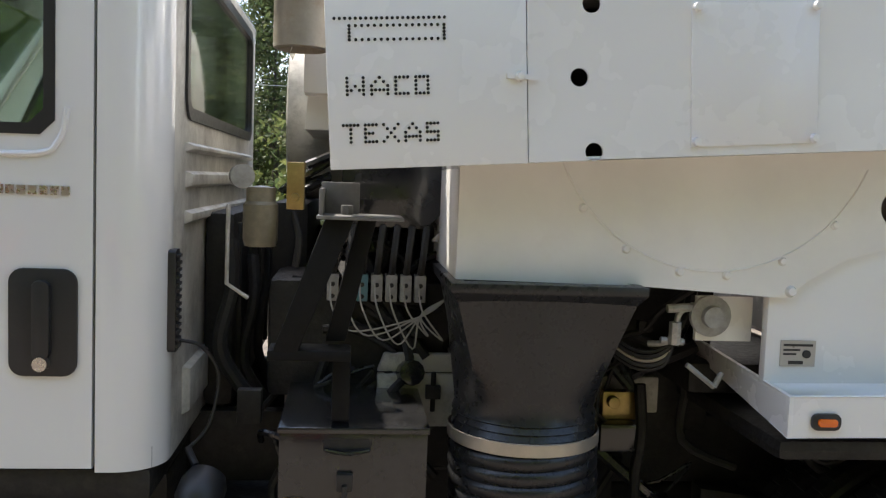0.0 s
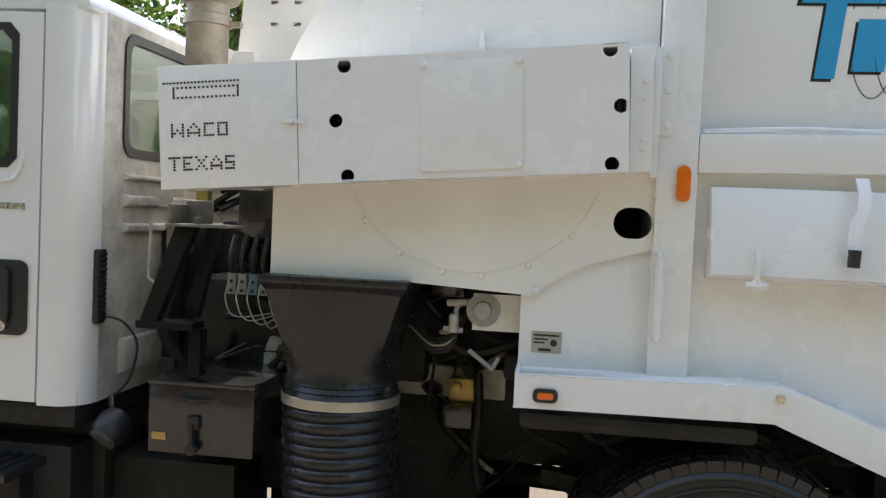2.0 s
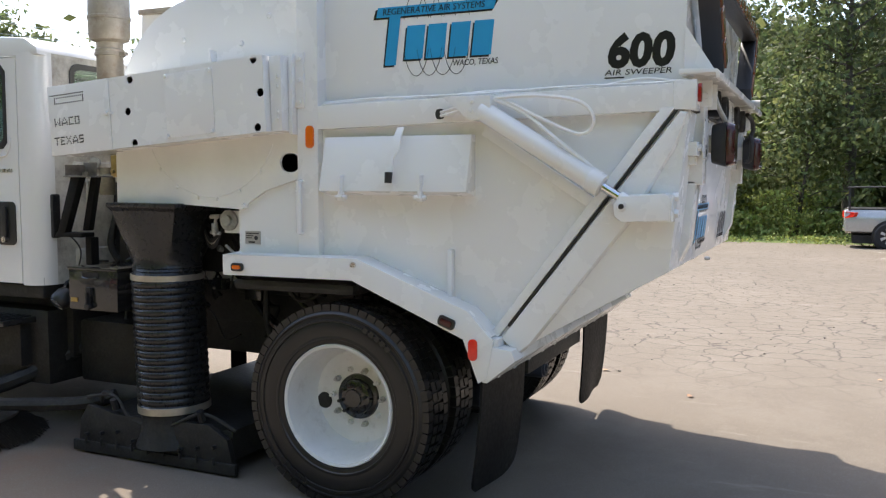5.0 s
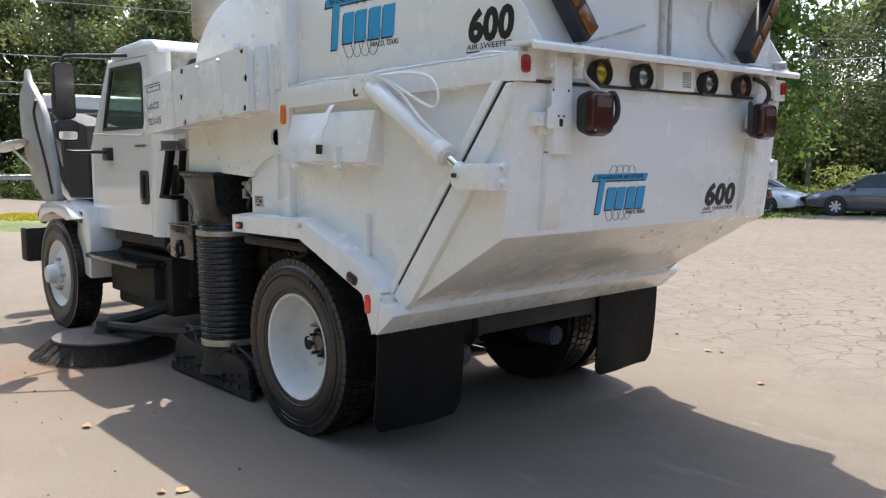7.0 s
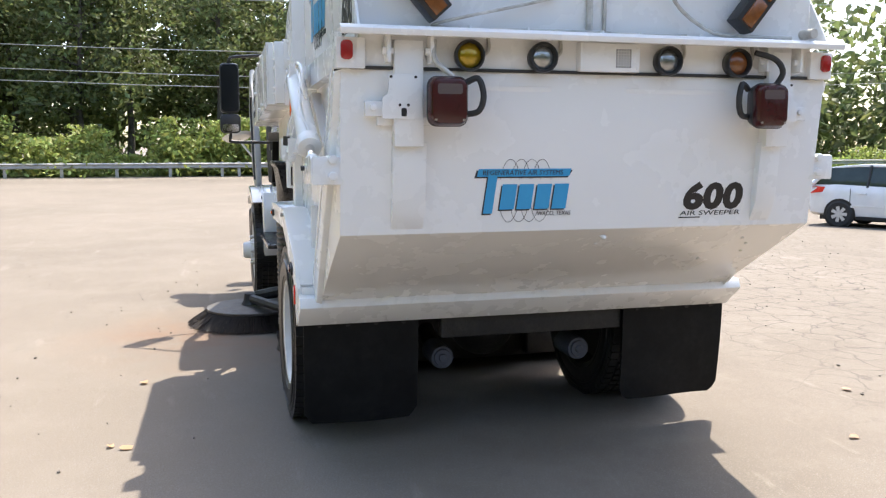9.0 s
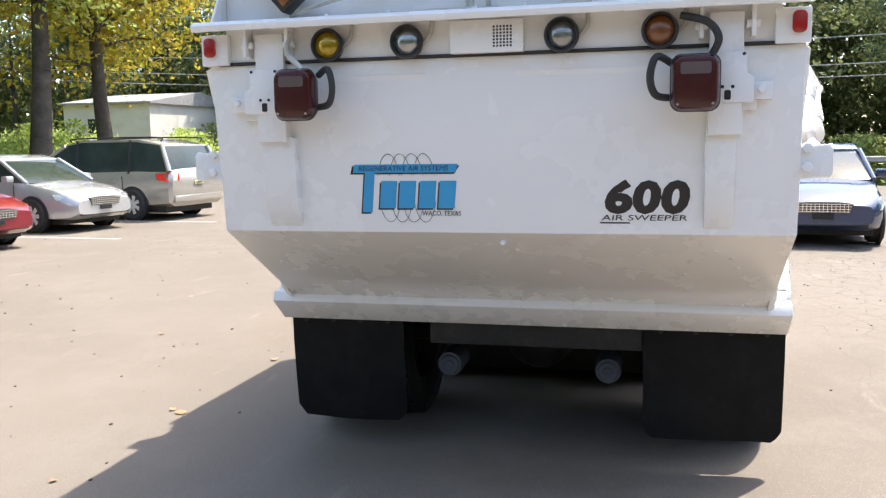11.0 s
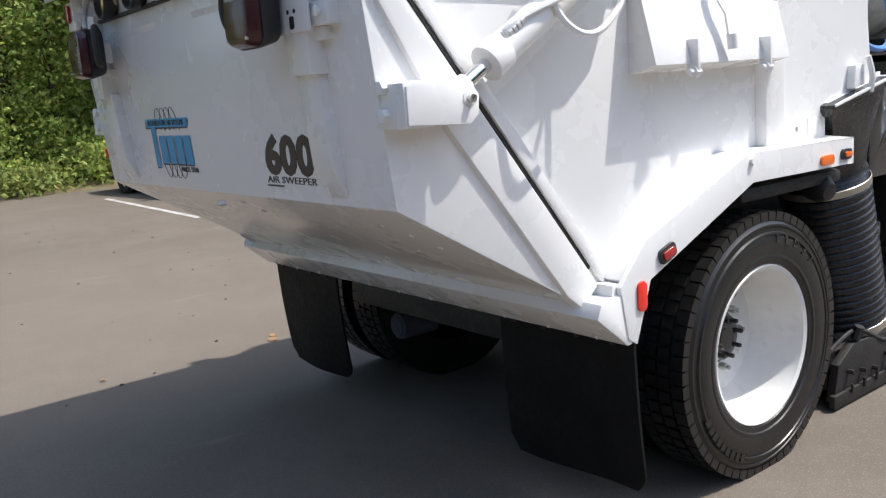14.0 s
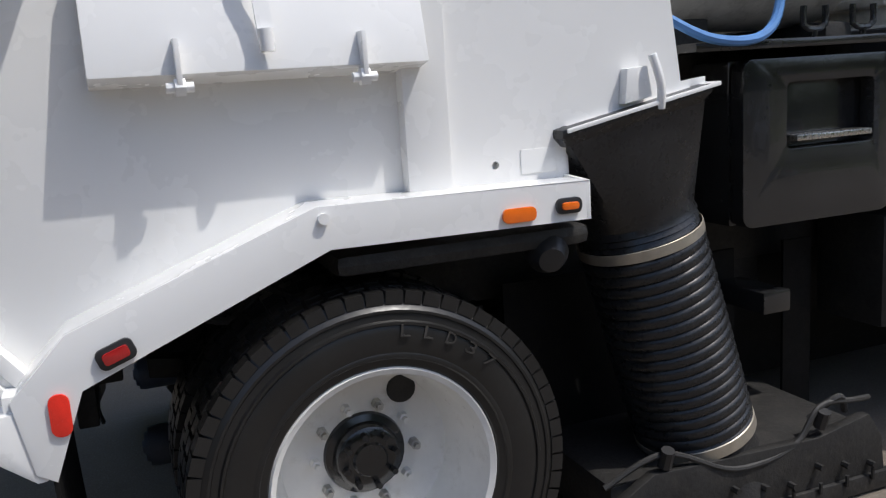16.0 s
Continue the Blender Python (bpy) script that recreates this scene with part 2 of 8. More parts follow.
def round_rect(u0, v0, u1, v1, r, n=4):
    out = []
    for cu, cv, s in ((u1 - r, v1 - r, 0), (u0 + r, v1 - r, 1), (u0 + r, v0 + r, 2), (u1 - r, v0 + r, 3)):
        out += [(cu + r * math.cos((s + k / n) * math.pi / 2), cv + r * math.sin((s + k / n) * math.pi / 2)) for k in range(n + 1)]
    return out


def part(name, bm, material, parent=None, label="", bevel=0.0, smooth=35, mats=()):
    """Links a bmesh as one mesh object, under a thing or a part."""
    bmesh.ops.remove_doubles(bm, verts=bm.verts, dist=1e-5)
    bmesh.ops.recalc_face_normals(bm, faces=bm.faces)
    if bevel:
        sharp = [e for e in bm.edges if len(e.link_faces) == 2 and e.calc_face_angle(0) > 0.6]
        bmesh.ops.bevel(bm, geom=sharp, offset=bevel, segments=2, profile=0.6, affect="EDGES", clamp_overlap=True)
    me = bpy.data.meshes.new(name)
    bm.to_mesh(me)
    bm.free()
    me.polygons.foreach_set("use_smooth", [True] * len(me.polygons))
    me.set_sharp_from_angle(angle=radians(smooth))
    me.materials.append(material)
    for m in mats:
        me.materials.append(m)
    ob = new(name, me)
    ob.parent = parent
    if label:
        ob["label"] = label
    return ob


def thing(name, label, category, at=(0, 0, 0), group="", kind=""):
    ob = new(name)
    ob.location = at
    ob.empty_display_size = 0.2
    return tagged(ob, label, category, group, kind)


def lettering(name, text, size, m, material, parent, label="", shear=0.0, width=None, thick=0.0008, space=1.0, bold=0.0):
    """Words in the built-in font as a mesh, from the lower left corner of the pose m."""
    cu = bpy.data.curves.new(name, "FONT")
    cu.body, cu.size, cu.shear, cu.extrude, cu.offset, cu.space_character = text, size, shear, thick, bold, space
    cu.resolution_u = 3
    tmp = new(name, cu)
    me = bpy.data.meshes.new_from_object(tmp.evaluated_get(bpy.context.evaluated_depsgraph_get()))
    bpy.data.objects.remove(tmp)
    bpy.data.curves.remove(cu)
    xs = [v.co.x for v in me.vertices]
    k = width / (max(xs) - min(xs)) if width else 1.0
    me.transform(m @ Matrix.Diagonal((k, 1, 1, 1)) @ Matrix.Translation((-min(xs), 0, 0)))
    me.materials.clear()
    me.materials.append(material)
    ob = new(name, me)
    ob.parent = parent
    if label:
        ob["label"] = label
    return ob


LEFT = Matrix(((1, 0, 0, 0), (0, 0, -1, 0), (0, 1, 0, 0), (0, 0, 0, 1)))   # words on a face towards -y
REAR = Matrix(((0, 0, 1, 0), (1, 0, 0, 0), (0, 1, 0, 0), (0, 0, 0, 1)))    # words on a face towards +x


# ---- ground ----
def asphalt():
    m = bpy.data.materials.new("weathered_asphalt")
    m.use_nodes = True
    nt, n = m.node_tree, m.node_tree.nodes
    p = n["Principled BSDF"]
    co = n.new("ShaderNodeTexCoord")

    def node(kind, **k):
        x = n.new(kind)
        for a, v in k.items():
            x.inputs[a].default_value = v
        nt.links.new(co.outputs["Object"], x.inputs["Vector"])
        return x

    def mr(src, a, b, c, d):
        r = n.new("ShaderNodeMapRange")
        for i, v in enumerate((a, b, c, d)):
            r.inputs[i + 1].default_value = v
        nt.links.new(src, r.inputs[0])
        return r.outputs[0]

    def mix(f, a, b, blend="MIX"):
        x = n.new("ShaderNodeMix")
        x.data_type, x.blend_type = "RGBA", blend
        for s, v in ((x.inputs[0], f), (x.inputs[6], a), (x.inputs[7], b)):
            if isinstance(v, bpy.types.NodeSocket):
                nt.links.new(v, s)
            else:
                s.default_value = v
        return x.outputs[2]

    def mul(a, b):
        x = n.new("ShaderNodeMath")
        x.operation = "MULTIPLY"
        nt.links.new(a, x.inputs[0]), nt.links.new(b, x.inputs[1])
        return x.outputs[0]

    broad, mid, grit = node("ShaderNodeTexNoise", Scale=0.16, Detail=5), node("ShaderNodeTexNoise", Scale=1.1, Detail=10, Roughness=0.72), node("ShaderNodeTexNoise", Scale=130, Detail=4, Roughness=0.7)
    chips = node("ShaderNodeTexVoronoi", Scale=70.0)
    warp = node("ShaderNodeTexNoise", Scale=2.5, Detail=4)
    crack = n.new("ShaderNodeTexVoronoi")
    crack.feature = "DISTANCE_TO_EDGE"
    crack.inputs["Scale"].default_value = 3.2
    add = n.new("ShaderNodeVectorMath")
    add.operation = "MULTIPLY_ADD"
    add.inputs[1].default_value = (0.35, 0.35, 0.35)
    nt.links.new(warp.outputs["Color"], add.inputs[0]), nt.links.new(co.outputs["Object"], add.inputs[2])
    nt.links.new(add.outputs[0], crack.inputs["Vector"])
    sep = n.new("ShaderNodeSeparateXYZ")
    nt.links.new(co.outputs["Object"], sep.inputs[0])
    zone = mr(sep.outputs["Y"], 1.5, 3.5, 0, 1)
    patchy = mr(broad.outputs["Fac"], 0.42, 0.55, 0.6, 1)
    lines = mul(mul(mr(crack.outputs["Distance"], 0.0, 0.035, 1, 0), zone), mul(patchy, mr(mid.outputs["Fac"], 0.35, 0.6, 0.45, 1)))
    c = mix(mr(broad.outputs["Fac"], 0.38, 0.62, 0, 1), (0.158, 0.132, 0.104, 1), (0.196, 0.165, 0.132, 1))
    c = mix(mr(mid.outputs["Fac"], 0.47, 0.70, 0, 0.55), c, (0.248, 0.216, 0.178, 1))
    stain = node("ShaderNodeTexNoise", Scale=0.55, Detail=11, Roughness=0.8)
    c = mix(mr(stain.outputs["Fac"], 0.55, 0.66, 0, 0.45), c, (0.10, 0.084, 0.068, 1))
    scuff = n.new("ShaderNodeTexNoise")
    scuff.inputs["Scale"].default_value, scuff.inputs["Detail"].default_value, scuff.inputs["Roughness"].default_value = 2.2, 9, 0.7
    slide = n.new("ShaderNodeMapping")
    slide.inputs["Scale"].default_value = (0.35, 1.6, 1.0)
    nt.links.new(co.outputs["Object"], slide.inputs["Vector"]), nt.links.new(slide.outputs["Vector"], scuff.inputs["Vector"])
    c = mix(mr(scuff.outputs["Fac"], 0.60, 0.70, 0, 0.5), c, (0.31, 0.275, 0.232, 1))
    c = mix(mr(grit.outputs["Fac"], 0.42, 0.62, 0.0, 0.45), c, (0.085, 0.075, 0.065, 1))
    c = mix(mr(chips.outputs["Distance"], 0.0, 0.3, 0.75, 0.0), c, (0.27, 0.25, 0.225, 1))
    gap = n.new("ShaderNodeVectorMath")
    gap.operation = "DISTANCE"
    gap.inputs[1].default_value = (-2.1, -1.35, 0.0)
    nt.links.new(add.outputs[0], gap.inputs[0])
    dust = mul(mr(gap.outputs["Value"], 0.3, 1.5, 0.8, 0.0), mr(mid.outputs["Fac"], 0.40, 0.62, 0.0, 1.0))
    c = mix(dust, c, (0.17, 0.095, 0.055, 1))
    c = mix(lines, c, (0.04, 0.034, 0.029, 1))
    nt.links.new(c, p.inputs["Base Color"])
    p.inputs["Roughness"].default_value, p.inputs["Specular IOR Level"].default_value = 0.88, 0.25
    b1, b2 = n.new("ShaderNodeBump"), n.new("ShaderNodeBump")
    b1.inputs["Strength"].default_value, b1.inputs["Distance"].default_value = 0.35, 0.006
    b2.inputs["Strength"].default_value, b2.inputs["Distance"].default_value, b2.invert = 0.8, 0.01, True
    nt.links.new(grit.outputs["Fac"], b1.inputs["Height"]), nt.links.new(lines, b2.inputs["Height"])
    nt.links.new(b1.outputs["Normal"], b2.inputs["Normal"]), nt.links.new(b2.outputs["Normal"], p.inputs["Normal"])
    return m


ASPHALT = asphalt()
GRASS = surf("mown_grass_soil", (0.10, 0.14, 0.03), 0.9, var=0.4, scale=0.6, fine=30, bump=0.5, dirt=(0.16, 0.13, 0.07), dirt_amount=0.3, dist=0.03)
LITTER = surf("forest_leaf_litter", (0.17, 0.13, 0.075), 0.9, var=0.45, scale=1.0, fine=25, bump=0.6, dirt=(0.05, 0.07, 0.02), dirt_amount=0.4, dist=0.03)
PAINTL = surf("worn_line_paint", (0.55, 0.53, 0.5), 0.7, var=0.2, scale=3, fine=40, dirt=(0.2, 0.18, 0.16), dirt_amount=0.6)


def gz(x, y):
    """Height of the ground: the lot falls away gently to the north and north-west."""
    return -0.017 * max(0.0, min(60.0, y) - 3) + 0.016 * min(0.0, max(-60.0, x)) * min(1.0, max(0.0, (y - 3) / 8))


def sheet(name, x0, y0, x1, y1, lift, material, label, category, step=1.5, ragged=0.0, kind="structure"):
    """A stretch of ground cover draped on the ground, with a ragged rim."""
    bm = bmesh.new()
    r = random.Random(len(name) * 7 + int(x0 * 10))
    nx, ny = max(1, round((x1 - x0) / step)), max(1, round((y1 - y0) / step))
    vs = []
    for i in range(nx + 1):
        for j in range(ny + 1):
            x, y = x0 + (x1 - x0) * i / nx, y0 + (y1 - y0) * j / ny
            rim = i in (0, nx) or j in (0, ny)
            if rim:
                x, y = x + r.uniform(-ragged, ragged), y + r.uniform(-ragged, ragged)
            vs.append(bm.verts.new((x, y, gz(x, y) + (lift if not (rim and ragged) else -0.01))))
    for i in range(nx):
        for j in range(ny):
            a = i * (ny + 1) + j
            bm.faces.new((vs[a], vs[a + ny + 1], vs[a + ny + 2], vs[a + 1]))
    return tagged(part(name, bm, material), label, category, kind=kind)


bm = bmesh.new()
marks = [-600, -300, -150, -90] + [-60 + 3 * k for k in range(41)] + [90, 150, 300, 600]
grid = [[bm.verts.new((x, y, gz(x, y))) for y in marks] for x in marks]
for i in range(len(marks) - 1):
    for j in range(len(marks) - 1):
        bm.faces.new((grid[i][j], grid[i + 1][j], grid[i + 1][j + 1], grid[i][j + 1]))
tagged(part("ground", bm, ASPHALT), "sun-bleached grey asphalt lot, cracked in places", "ground", kind="structure")

# ---- the sweeper truck ----
truck = thing("street_sweeper_truck", "white street sweeper truck with black suction ducts, parked on asphalt", "truck")


SIDE_Y = 1.08      # hopper wall
UP_Y = 1.05        # wall above the rail
DECK = 1.22        # outer face of the fender

# hopper body: walls of one closed tank
bm = bmesh.new()
prism(bm, [(-0.235, 1.22), (-0.235, 1.90), (1.63, 1.90), (0.84, 0.90), (0.72, 0.90), (0.60, 1.02), (0.14, 1.22)], -SIDE_Y, SIDE_Y)
prism(bm, [(-0.235, 1.90), (-0.235, 2.585), (1.56, 2.55), (1.625, 2.50), (1.625, 1.90)], -UP_Y, UP_Y)
hopper = part("hopper_body", bm, WHITE, truck, "white welded steel hopper body with slight dents", bevel=0.008)

for s in (-1, 1):
    # fender band with its knee and tail, and the shelf above it
    bm = bmesh.new()
    fx = -0.632 if s < 0 else -0.585
    face = [(fx, 1.112), (fx, 1.215), (0.148, 1.225), (0.72, 1.01), (0.845, 0.88), (0.815, 0.71), (0.775, 0.685), (0.70, 0.88), (0.123, 1.118)]
    prism(bm, face, s * DECK, s * (DECK - 0.02))
    prism(bm, [(fx, 1.205), (fx, 1.215), (0.148, 1.225), (0.72, 1.01), (0.83, 0.90), (0.82, 0.89), (0.71, 1.0), (0.146, 1.213)], s * (DECK - 0.02), s * 1.0)
    prism(bm, [(s * DECK, 1.112), (s * DECK, 1.215), (s * 0.62, 1.25), (s * 0.62, 1.20)], fx, fx + 0.012, "x")
    part("fender", bm, WHITE, hopper, bevel=0.004)
    # lower front corner panel, rail, post
    bm = bmesh.new()
    box(bm, -0.632 if s < 0 else -0.58, s * SIDE_Y, 1.21, -0.23, s * (SIDE_Y - 0.03), 1.62 if s < 0 else 1.34)
    part("corner_panel", bm, WHITE, hopper, bevel=0.004)
    bm = bmesh.new()
    prism(bm, [(-0.116, 1.842), (-0.116, 1.958), (1.60, 1.995), (1.60, 1.885)], s * 1.13, s * 1.03)
    part("side_rail", bm, WHITE, hopper, bevel=0.006)
    bm = bmesh.new()
    box(bm, -0.238, s * 1.125, 1.215, -0.116, s * 1.0, 2.588)
    part("corner_post", bm, WHITE, hopper, bevel=0.008)
    bm = bmesh.new()
    box(bm, -0.242, s * 1.135, 1.95, -0.19, s * 1.12, 2.22)
    for z in (1.98, 2.085, 2.19):
        rod(bm, (-0.216, s * 1.13, z), (-0.216, s * 1.146, z), 0.012, seg=8)
    part("hinge_plate", bm, WHITE, hopper, bevel=0.003)
    if s < 0:
        bm = bmesh.new()
        tube(bm, [(-0.215, -1.10, 1.59), (-0.215, -1.15, 1.585), (-0.215, -1.15, 1.45), (-0.215, -1.15, 1.335), (-0.215, -1.10, 1.33)], 0.015, smooth=1)
        part("grab_bar", bm, WHITE, hopper)
    bm = bmesh.new()
    prism(bm, round_rect(-0.179, 1.752, -0.137, 1.862, 0.02), s * 1.125, s * 1.142)
    part("side_marker", bm, ORANGE, hopper, "orange oval marker reflector", bevel=0.003)
    # fender lamps and reflector
    for (x, z, w, h, base, lens, tilt) in ((-0.538 if s < 0 else -0.516, 1.155, 0.075, 0.042, TRIM, ORANGE, 0), (0.622, 0.953, 0.085, 0.05, TRIM, DREDL if s < 0 else REDL, 20)):
        m = Matrix.Translation((x, s * DECK, z)) @ Matrix.Rotation(radians(tilt), 4, "Y")
        bm = bmesh.new()
        vs = prism(bm, round_rect(-w / 2, -h / 2, w / 2, h / 2, 0.016), 0, s * 0.012)
        bmesh.ops.transform(bm, matrix=m, verts=vs)
        lamp = part("marker_lamp", bm, base, hopper, bevel=0.003)
        bm = bmesh.new()
        vs = prism(bm, round_rect(-w / 2 + 0.013, -h / 2 + 0.011, w / 2 - 0.013, h / 2 - 0.011, 0.008), s * 0.01, s * 0.02)
        bmesh.ops.transform(bm, matrix=m, verts=vs)
        part("lens", bm, lens, lamp, bevel=0.003)
    bm = bmesh.new()
    vs = prism(bm, round_rect(0.728, 0.788, 0.772, 0.885, 0.02), s * DECK, s * (DECK + 0.008))
    part("reflector", bm, REFL, hopper, "bright red oval reflector", bevel=0.002)
    if s > 0:
        bm = bmesh.new()
        prism(bm, round_rect(-0.42, 1.127, -0.325, 1.165, 0.016), DECK, DECK + 0.01)
        part("reflector", bm, ORANGE, hopper, "orange oval reflector", bevel=0.002)
    # shelf bolt and upright rod
    bm = bmesh.new()
    rod(bm, (0.135, s * DECK, 1.195), (0.135, s * (DECK + 0.012), 1.195), 0.014, seg=10)
    part("fender_bolt", bm, STEEL if s < 0 else WHITE, hopper)
    if s < 0:
        bm = bmesh.new()
        box(bm, 0.575, -1.115, 1.03, 0.60, -1.08, 1.275)
        box(bm, 0.575, -1.17, 1.02, 0.64, -1.08, 1.035)
        part("prop_rod", bm, WHITE, hopper, bevel=0.004)
    # inspection door, a wedge that stands out at its foot
    bm = bmesh.new()
    dx = 0.0 if s < 0 else -0.095
    top, foot = 1.125, 1.19
    vs = [bm.verts.new(p) for p in ((-0.074 + dx, s * foot, 1.543), (0.70 + dx, s * foot, 1.543), (0.70 + dx, s * top, 1.803), (-0.074 + dx, s * top, 1.803),
                                    (-0.074 + dx, s * 1.07, 1.52), (0.70 + dx, s * 1.07, 1.52), (0.70 + dx, s * 1.07, 1.803), (-0.074 + dx, s * 1.07, 1.803))]
    for f in ((0, 1, 2, 3), (7, 6, 5, 4), (0, 4, 5, 1), (1, 5, 6, 2), (2, 6, 7, 3), (3, 7, 4, 0)):
        bm.faces.new([vs[i] for i in f])
    door = part("inspection_door", bm, WHITE, hopper, "white hinged inspection door with lever handle", bevel=0.004)
    bm = bmesh.new()
    xh = 0.325 + dx
    strap = [(xh + 0.022, 1.13, 1.842), (xh + 0.022, 1.165, 1.80), (xh + 0.02, 1.175, 1.745), (xh - 0.004, 1.19, 1.70), (xh - 0.008, 1.202, 1.615)]
    loops = [[bm.verts.new((xa + e, s * (ya + d), za)) for e, d in ((-0.018, 0), (0.018, 0), (0.018, 0.008), (-0.018, 0.008))] for xa, ya, za in strap]
    for la, lb in zip(loops, loops[1:]):
        for k in range(4):
            bm.faces.new((la[k], la[(k + 1) % 4], lb[(k + 1) % 4], lb[k]))
    bm.faces.new(loops[0]), bm.faces.new(loops[-1][::-1])
    part("lever", bm, WHITE, hopper, "bent white latch lever")
    bm = bmesh.new()
    rod(bm, (xh - 0.007, s * 1.206, 1.632), (xh - 0.009, s * 1.209, 1.582), 0.019, 0.017)
    part("grip", bm, TRIM if s < 0 else WHITE, hopper)
    for x in (0.055, 0.475):
        bm = bmesh.new()
        prism(bm, [(x + dx * 0.6 - 0.006, 1.52), (x + dx * 0.6 + 0.006, 1.52), (x + dx * 0.6 + 0.006, 1.62), (x + dx * 0.6 - 0.006, 1.62)], s * 1.17, s * 1.215)
        rod(bm, (x + dx * 0.6 - 0.03, s * 1.195, 1.515), (x + dx * 0.6 + 0.03, s * 1.195, 1.515), 0.012, seg=8)
        rod(bm, (x + dx * 0.6 - 0.012, s * 1.195, 1.515), (x + dx * 0.6 + 0.012, s * 1.195, 1.515), 0.022, seg=6)
        part("hinge_dog", bm, WHITE, hopper, bevel=0.002)
    # lift cylinder, rod, brackets, brace and hoses
    y = s * 1.20
    bm = bmesh.new()
    prism(bm, [(0.60, 1.965), (0.83, 1.965), (0.83, 1.90), (0.77, 1.86), (0.73, 1.86)], s * 1.15, s * 1.235)
    for x, z in ((0.745, 1.94), (0.745, 1.90)):
        rod(bm, (x, s * 1.235, z), (x, s * 1.245, z), 0.01, seg=8)
    part("cylinder_bracket", bm, WHITE, hopper, bevel=0.005)
    a, b = Vector((0.775, y, 1.905)), Vector((1.315, y, 1.575))
    w = (b - a).normalized()
    bm = bmesh.new()
    rod(bm, a, b, 0.046, seg=20)
    rod(bm, b - w * 0.06, b + w * 0.004, 0.052, seg=20)
    cyl = part("lift_cylinder", bm, WHITE, hopper, "white hydraulic lift cylinder", bevel=0.004)
    bm = bmesh.new()
    rod(bm, b, b + w * 0.12, 0.02, seg=14)
    part("piston_rod", bm, CHROME, cyl, "chrome piston rod")
    bm = bmesh.new()
    rod(bm, b + w * 0.09, b + w * 0.13, 0.03, seg=12)
    rod(bm, (1.41, s * 1.165, 1.49), (1.41, s * 1.235, 1.49), 0.022, seg=12)
    part("clevis", bm, WHITE, cyl, bevel=0.003)
    bm = bmesh.new()
    for yy in (1.232, 1.168):
        prism(bm, [(1.375, 1.50), (1.40, 1.53), (1.585, 1.545), (1.605, 1.53), (1.605, 1.435), (1.41, 1.425), (1.38, 1.45)], s * yy, s * (yy - 0.012))
    box(bm, 1.44, s * 1.225, 1.428, 1.61, s * 1.10, 1.54)
    for z in (1.462, 1.53):
        rod(bm, (1.60, s * 1.145, z), (1.628, s * 1.145, z), 0.02, seg=6)
    part("door_bracket", bm, WHITE, hopper, bevel=0.004)
    bm = bmesh.new()
    rod(bm, (1.41, s * 1.228, 1.49), (1.41, s * 1.25, 1.49), 0.011, seg=10)
    part("pivot_pin", bm, TRIM if s < 0 else STEEL, hopper)
    bm = bmesh.new()
    d = Vector((0.515, 0, -0.34)).normalized()
    nrm = Vector((-d.z, 0, d.x))
    p0, p1 = Vector((0.745, 0, 1.80)), Vector((1.27, 0, 1.462))
    prism(bm, [((p0 + nrm * k).x, (p0 + nrm * k).z) for k in (0.0, 0.05)] + [((p1 + nrm * k).x, (p1 + nrm * k).z) for k in (0.05, 0.0)], s * 1.125, s * 1.07)
    part("brace", bm, WHITE, hopper, bevel=0.004)
    bm = bmesh.new()
    if s < 0:
        tube(bm, [(0.84, y, 1.955), (1.05, y - 0.02, 1.955), (1.23, y - 0.02, 1.92), (1.285, y - 0.02, 1.84), (1.22, y, 1.79), (1.05, y, 1.86), (0.88, y, 1.945)], 0.008)
        tube(bm, [(0.83, y, 1.95), (0.98, y, 1.88), (1.15, y - 0.02, 1.75), (1.27, y, 1.655), (1.285, y, 1.625)], 0.008)
        tube(bm, [(0.55, -1.13, 1.905), (0.60, -1.16, 1.912), (0.72, -1.19, 1.93)], 0.008)
        tube(bm, [(0.55, -1.13, 1.89), (0.60, -1.16, 1.895), (0.72, -1.19, 1.915)], 0.008)
    else:
        tube(bm, [(1.27, 1.225, 1.645), (1.245, 1.235, 1.675), (1.15, 1.25, 1.715), (1.026, 1.273, 1.752), (0.85, 1.31, 1.775), (0.70, 1.335, 1.77), (0.695, 1.33, 1.785), (0.745, 1.28, 1.86), (0.80, 1.22, 1.945)], 0.010)
        tube(bm, [(0.81, 1.22, 1.945), (0.80, 1.255, 1.87), (0.87, 1.29, 1.74), (0.96, 1.295, 1.655), (1.033, 1.283, 1.639), (1.09, 1.255, 1.69), (1.11, 1.235, 1.78), (1.07, 1.20, 1.89), (0.98, 1.18, 1.98)], 0.010)
        for k in range(4):
            rod(bm, (1.262 - 0.012 * k, 1.225 + 0.003 * k, 1.650 + 0.009 * k), (1.254 - 0.012 * k, 1.227 + 0.003 * k, 1.657 + 0.009 * k), 0.017, seg=6)
    part("hydraulic_hose", bm, WHITE, hopper, "overpainted white hydraulic hose")
    # cable run along the rail
    bm = bmesh.new()
    tube(bm, [(-0.10, s * 1.09, 1.972), (0.2, s * 1.10, 1.985), (0.5, s * 1.09, 1.98), (0.8, s * 1.10, 1.995), (1.2, s * 1.09, 1.99), (1.45, s * 1.1, 2.02), (1.62, s * 1.09, 2.0)], 0.006, seg=6)
    tube(bm, [(-0.10, s * 1.11, 1.965), (0.3, s * 1.09, 1.985), (0.7, s * 1.11, 1.985), (1.1, s * 1.10, 2.0), (1.5, s * 1.11, 2.0), (1.64, s * 1.10, 2.01)], 0.005, seg=6)
    part("cable_run", bm, WHITE, hopper, "overpainted cables lying on the rail")
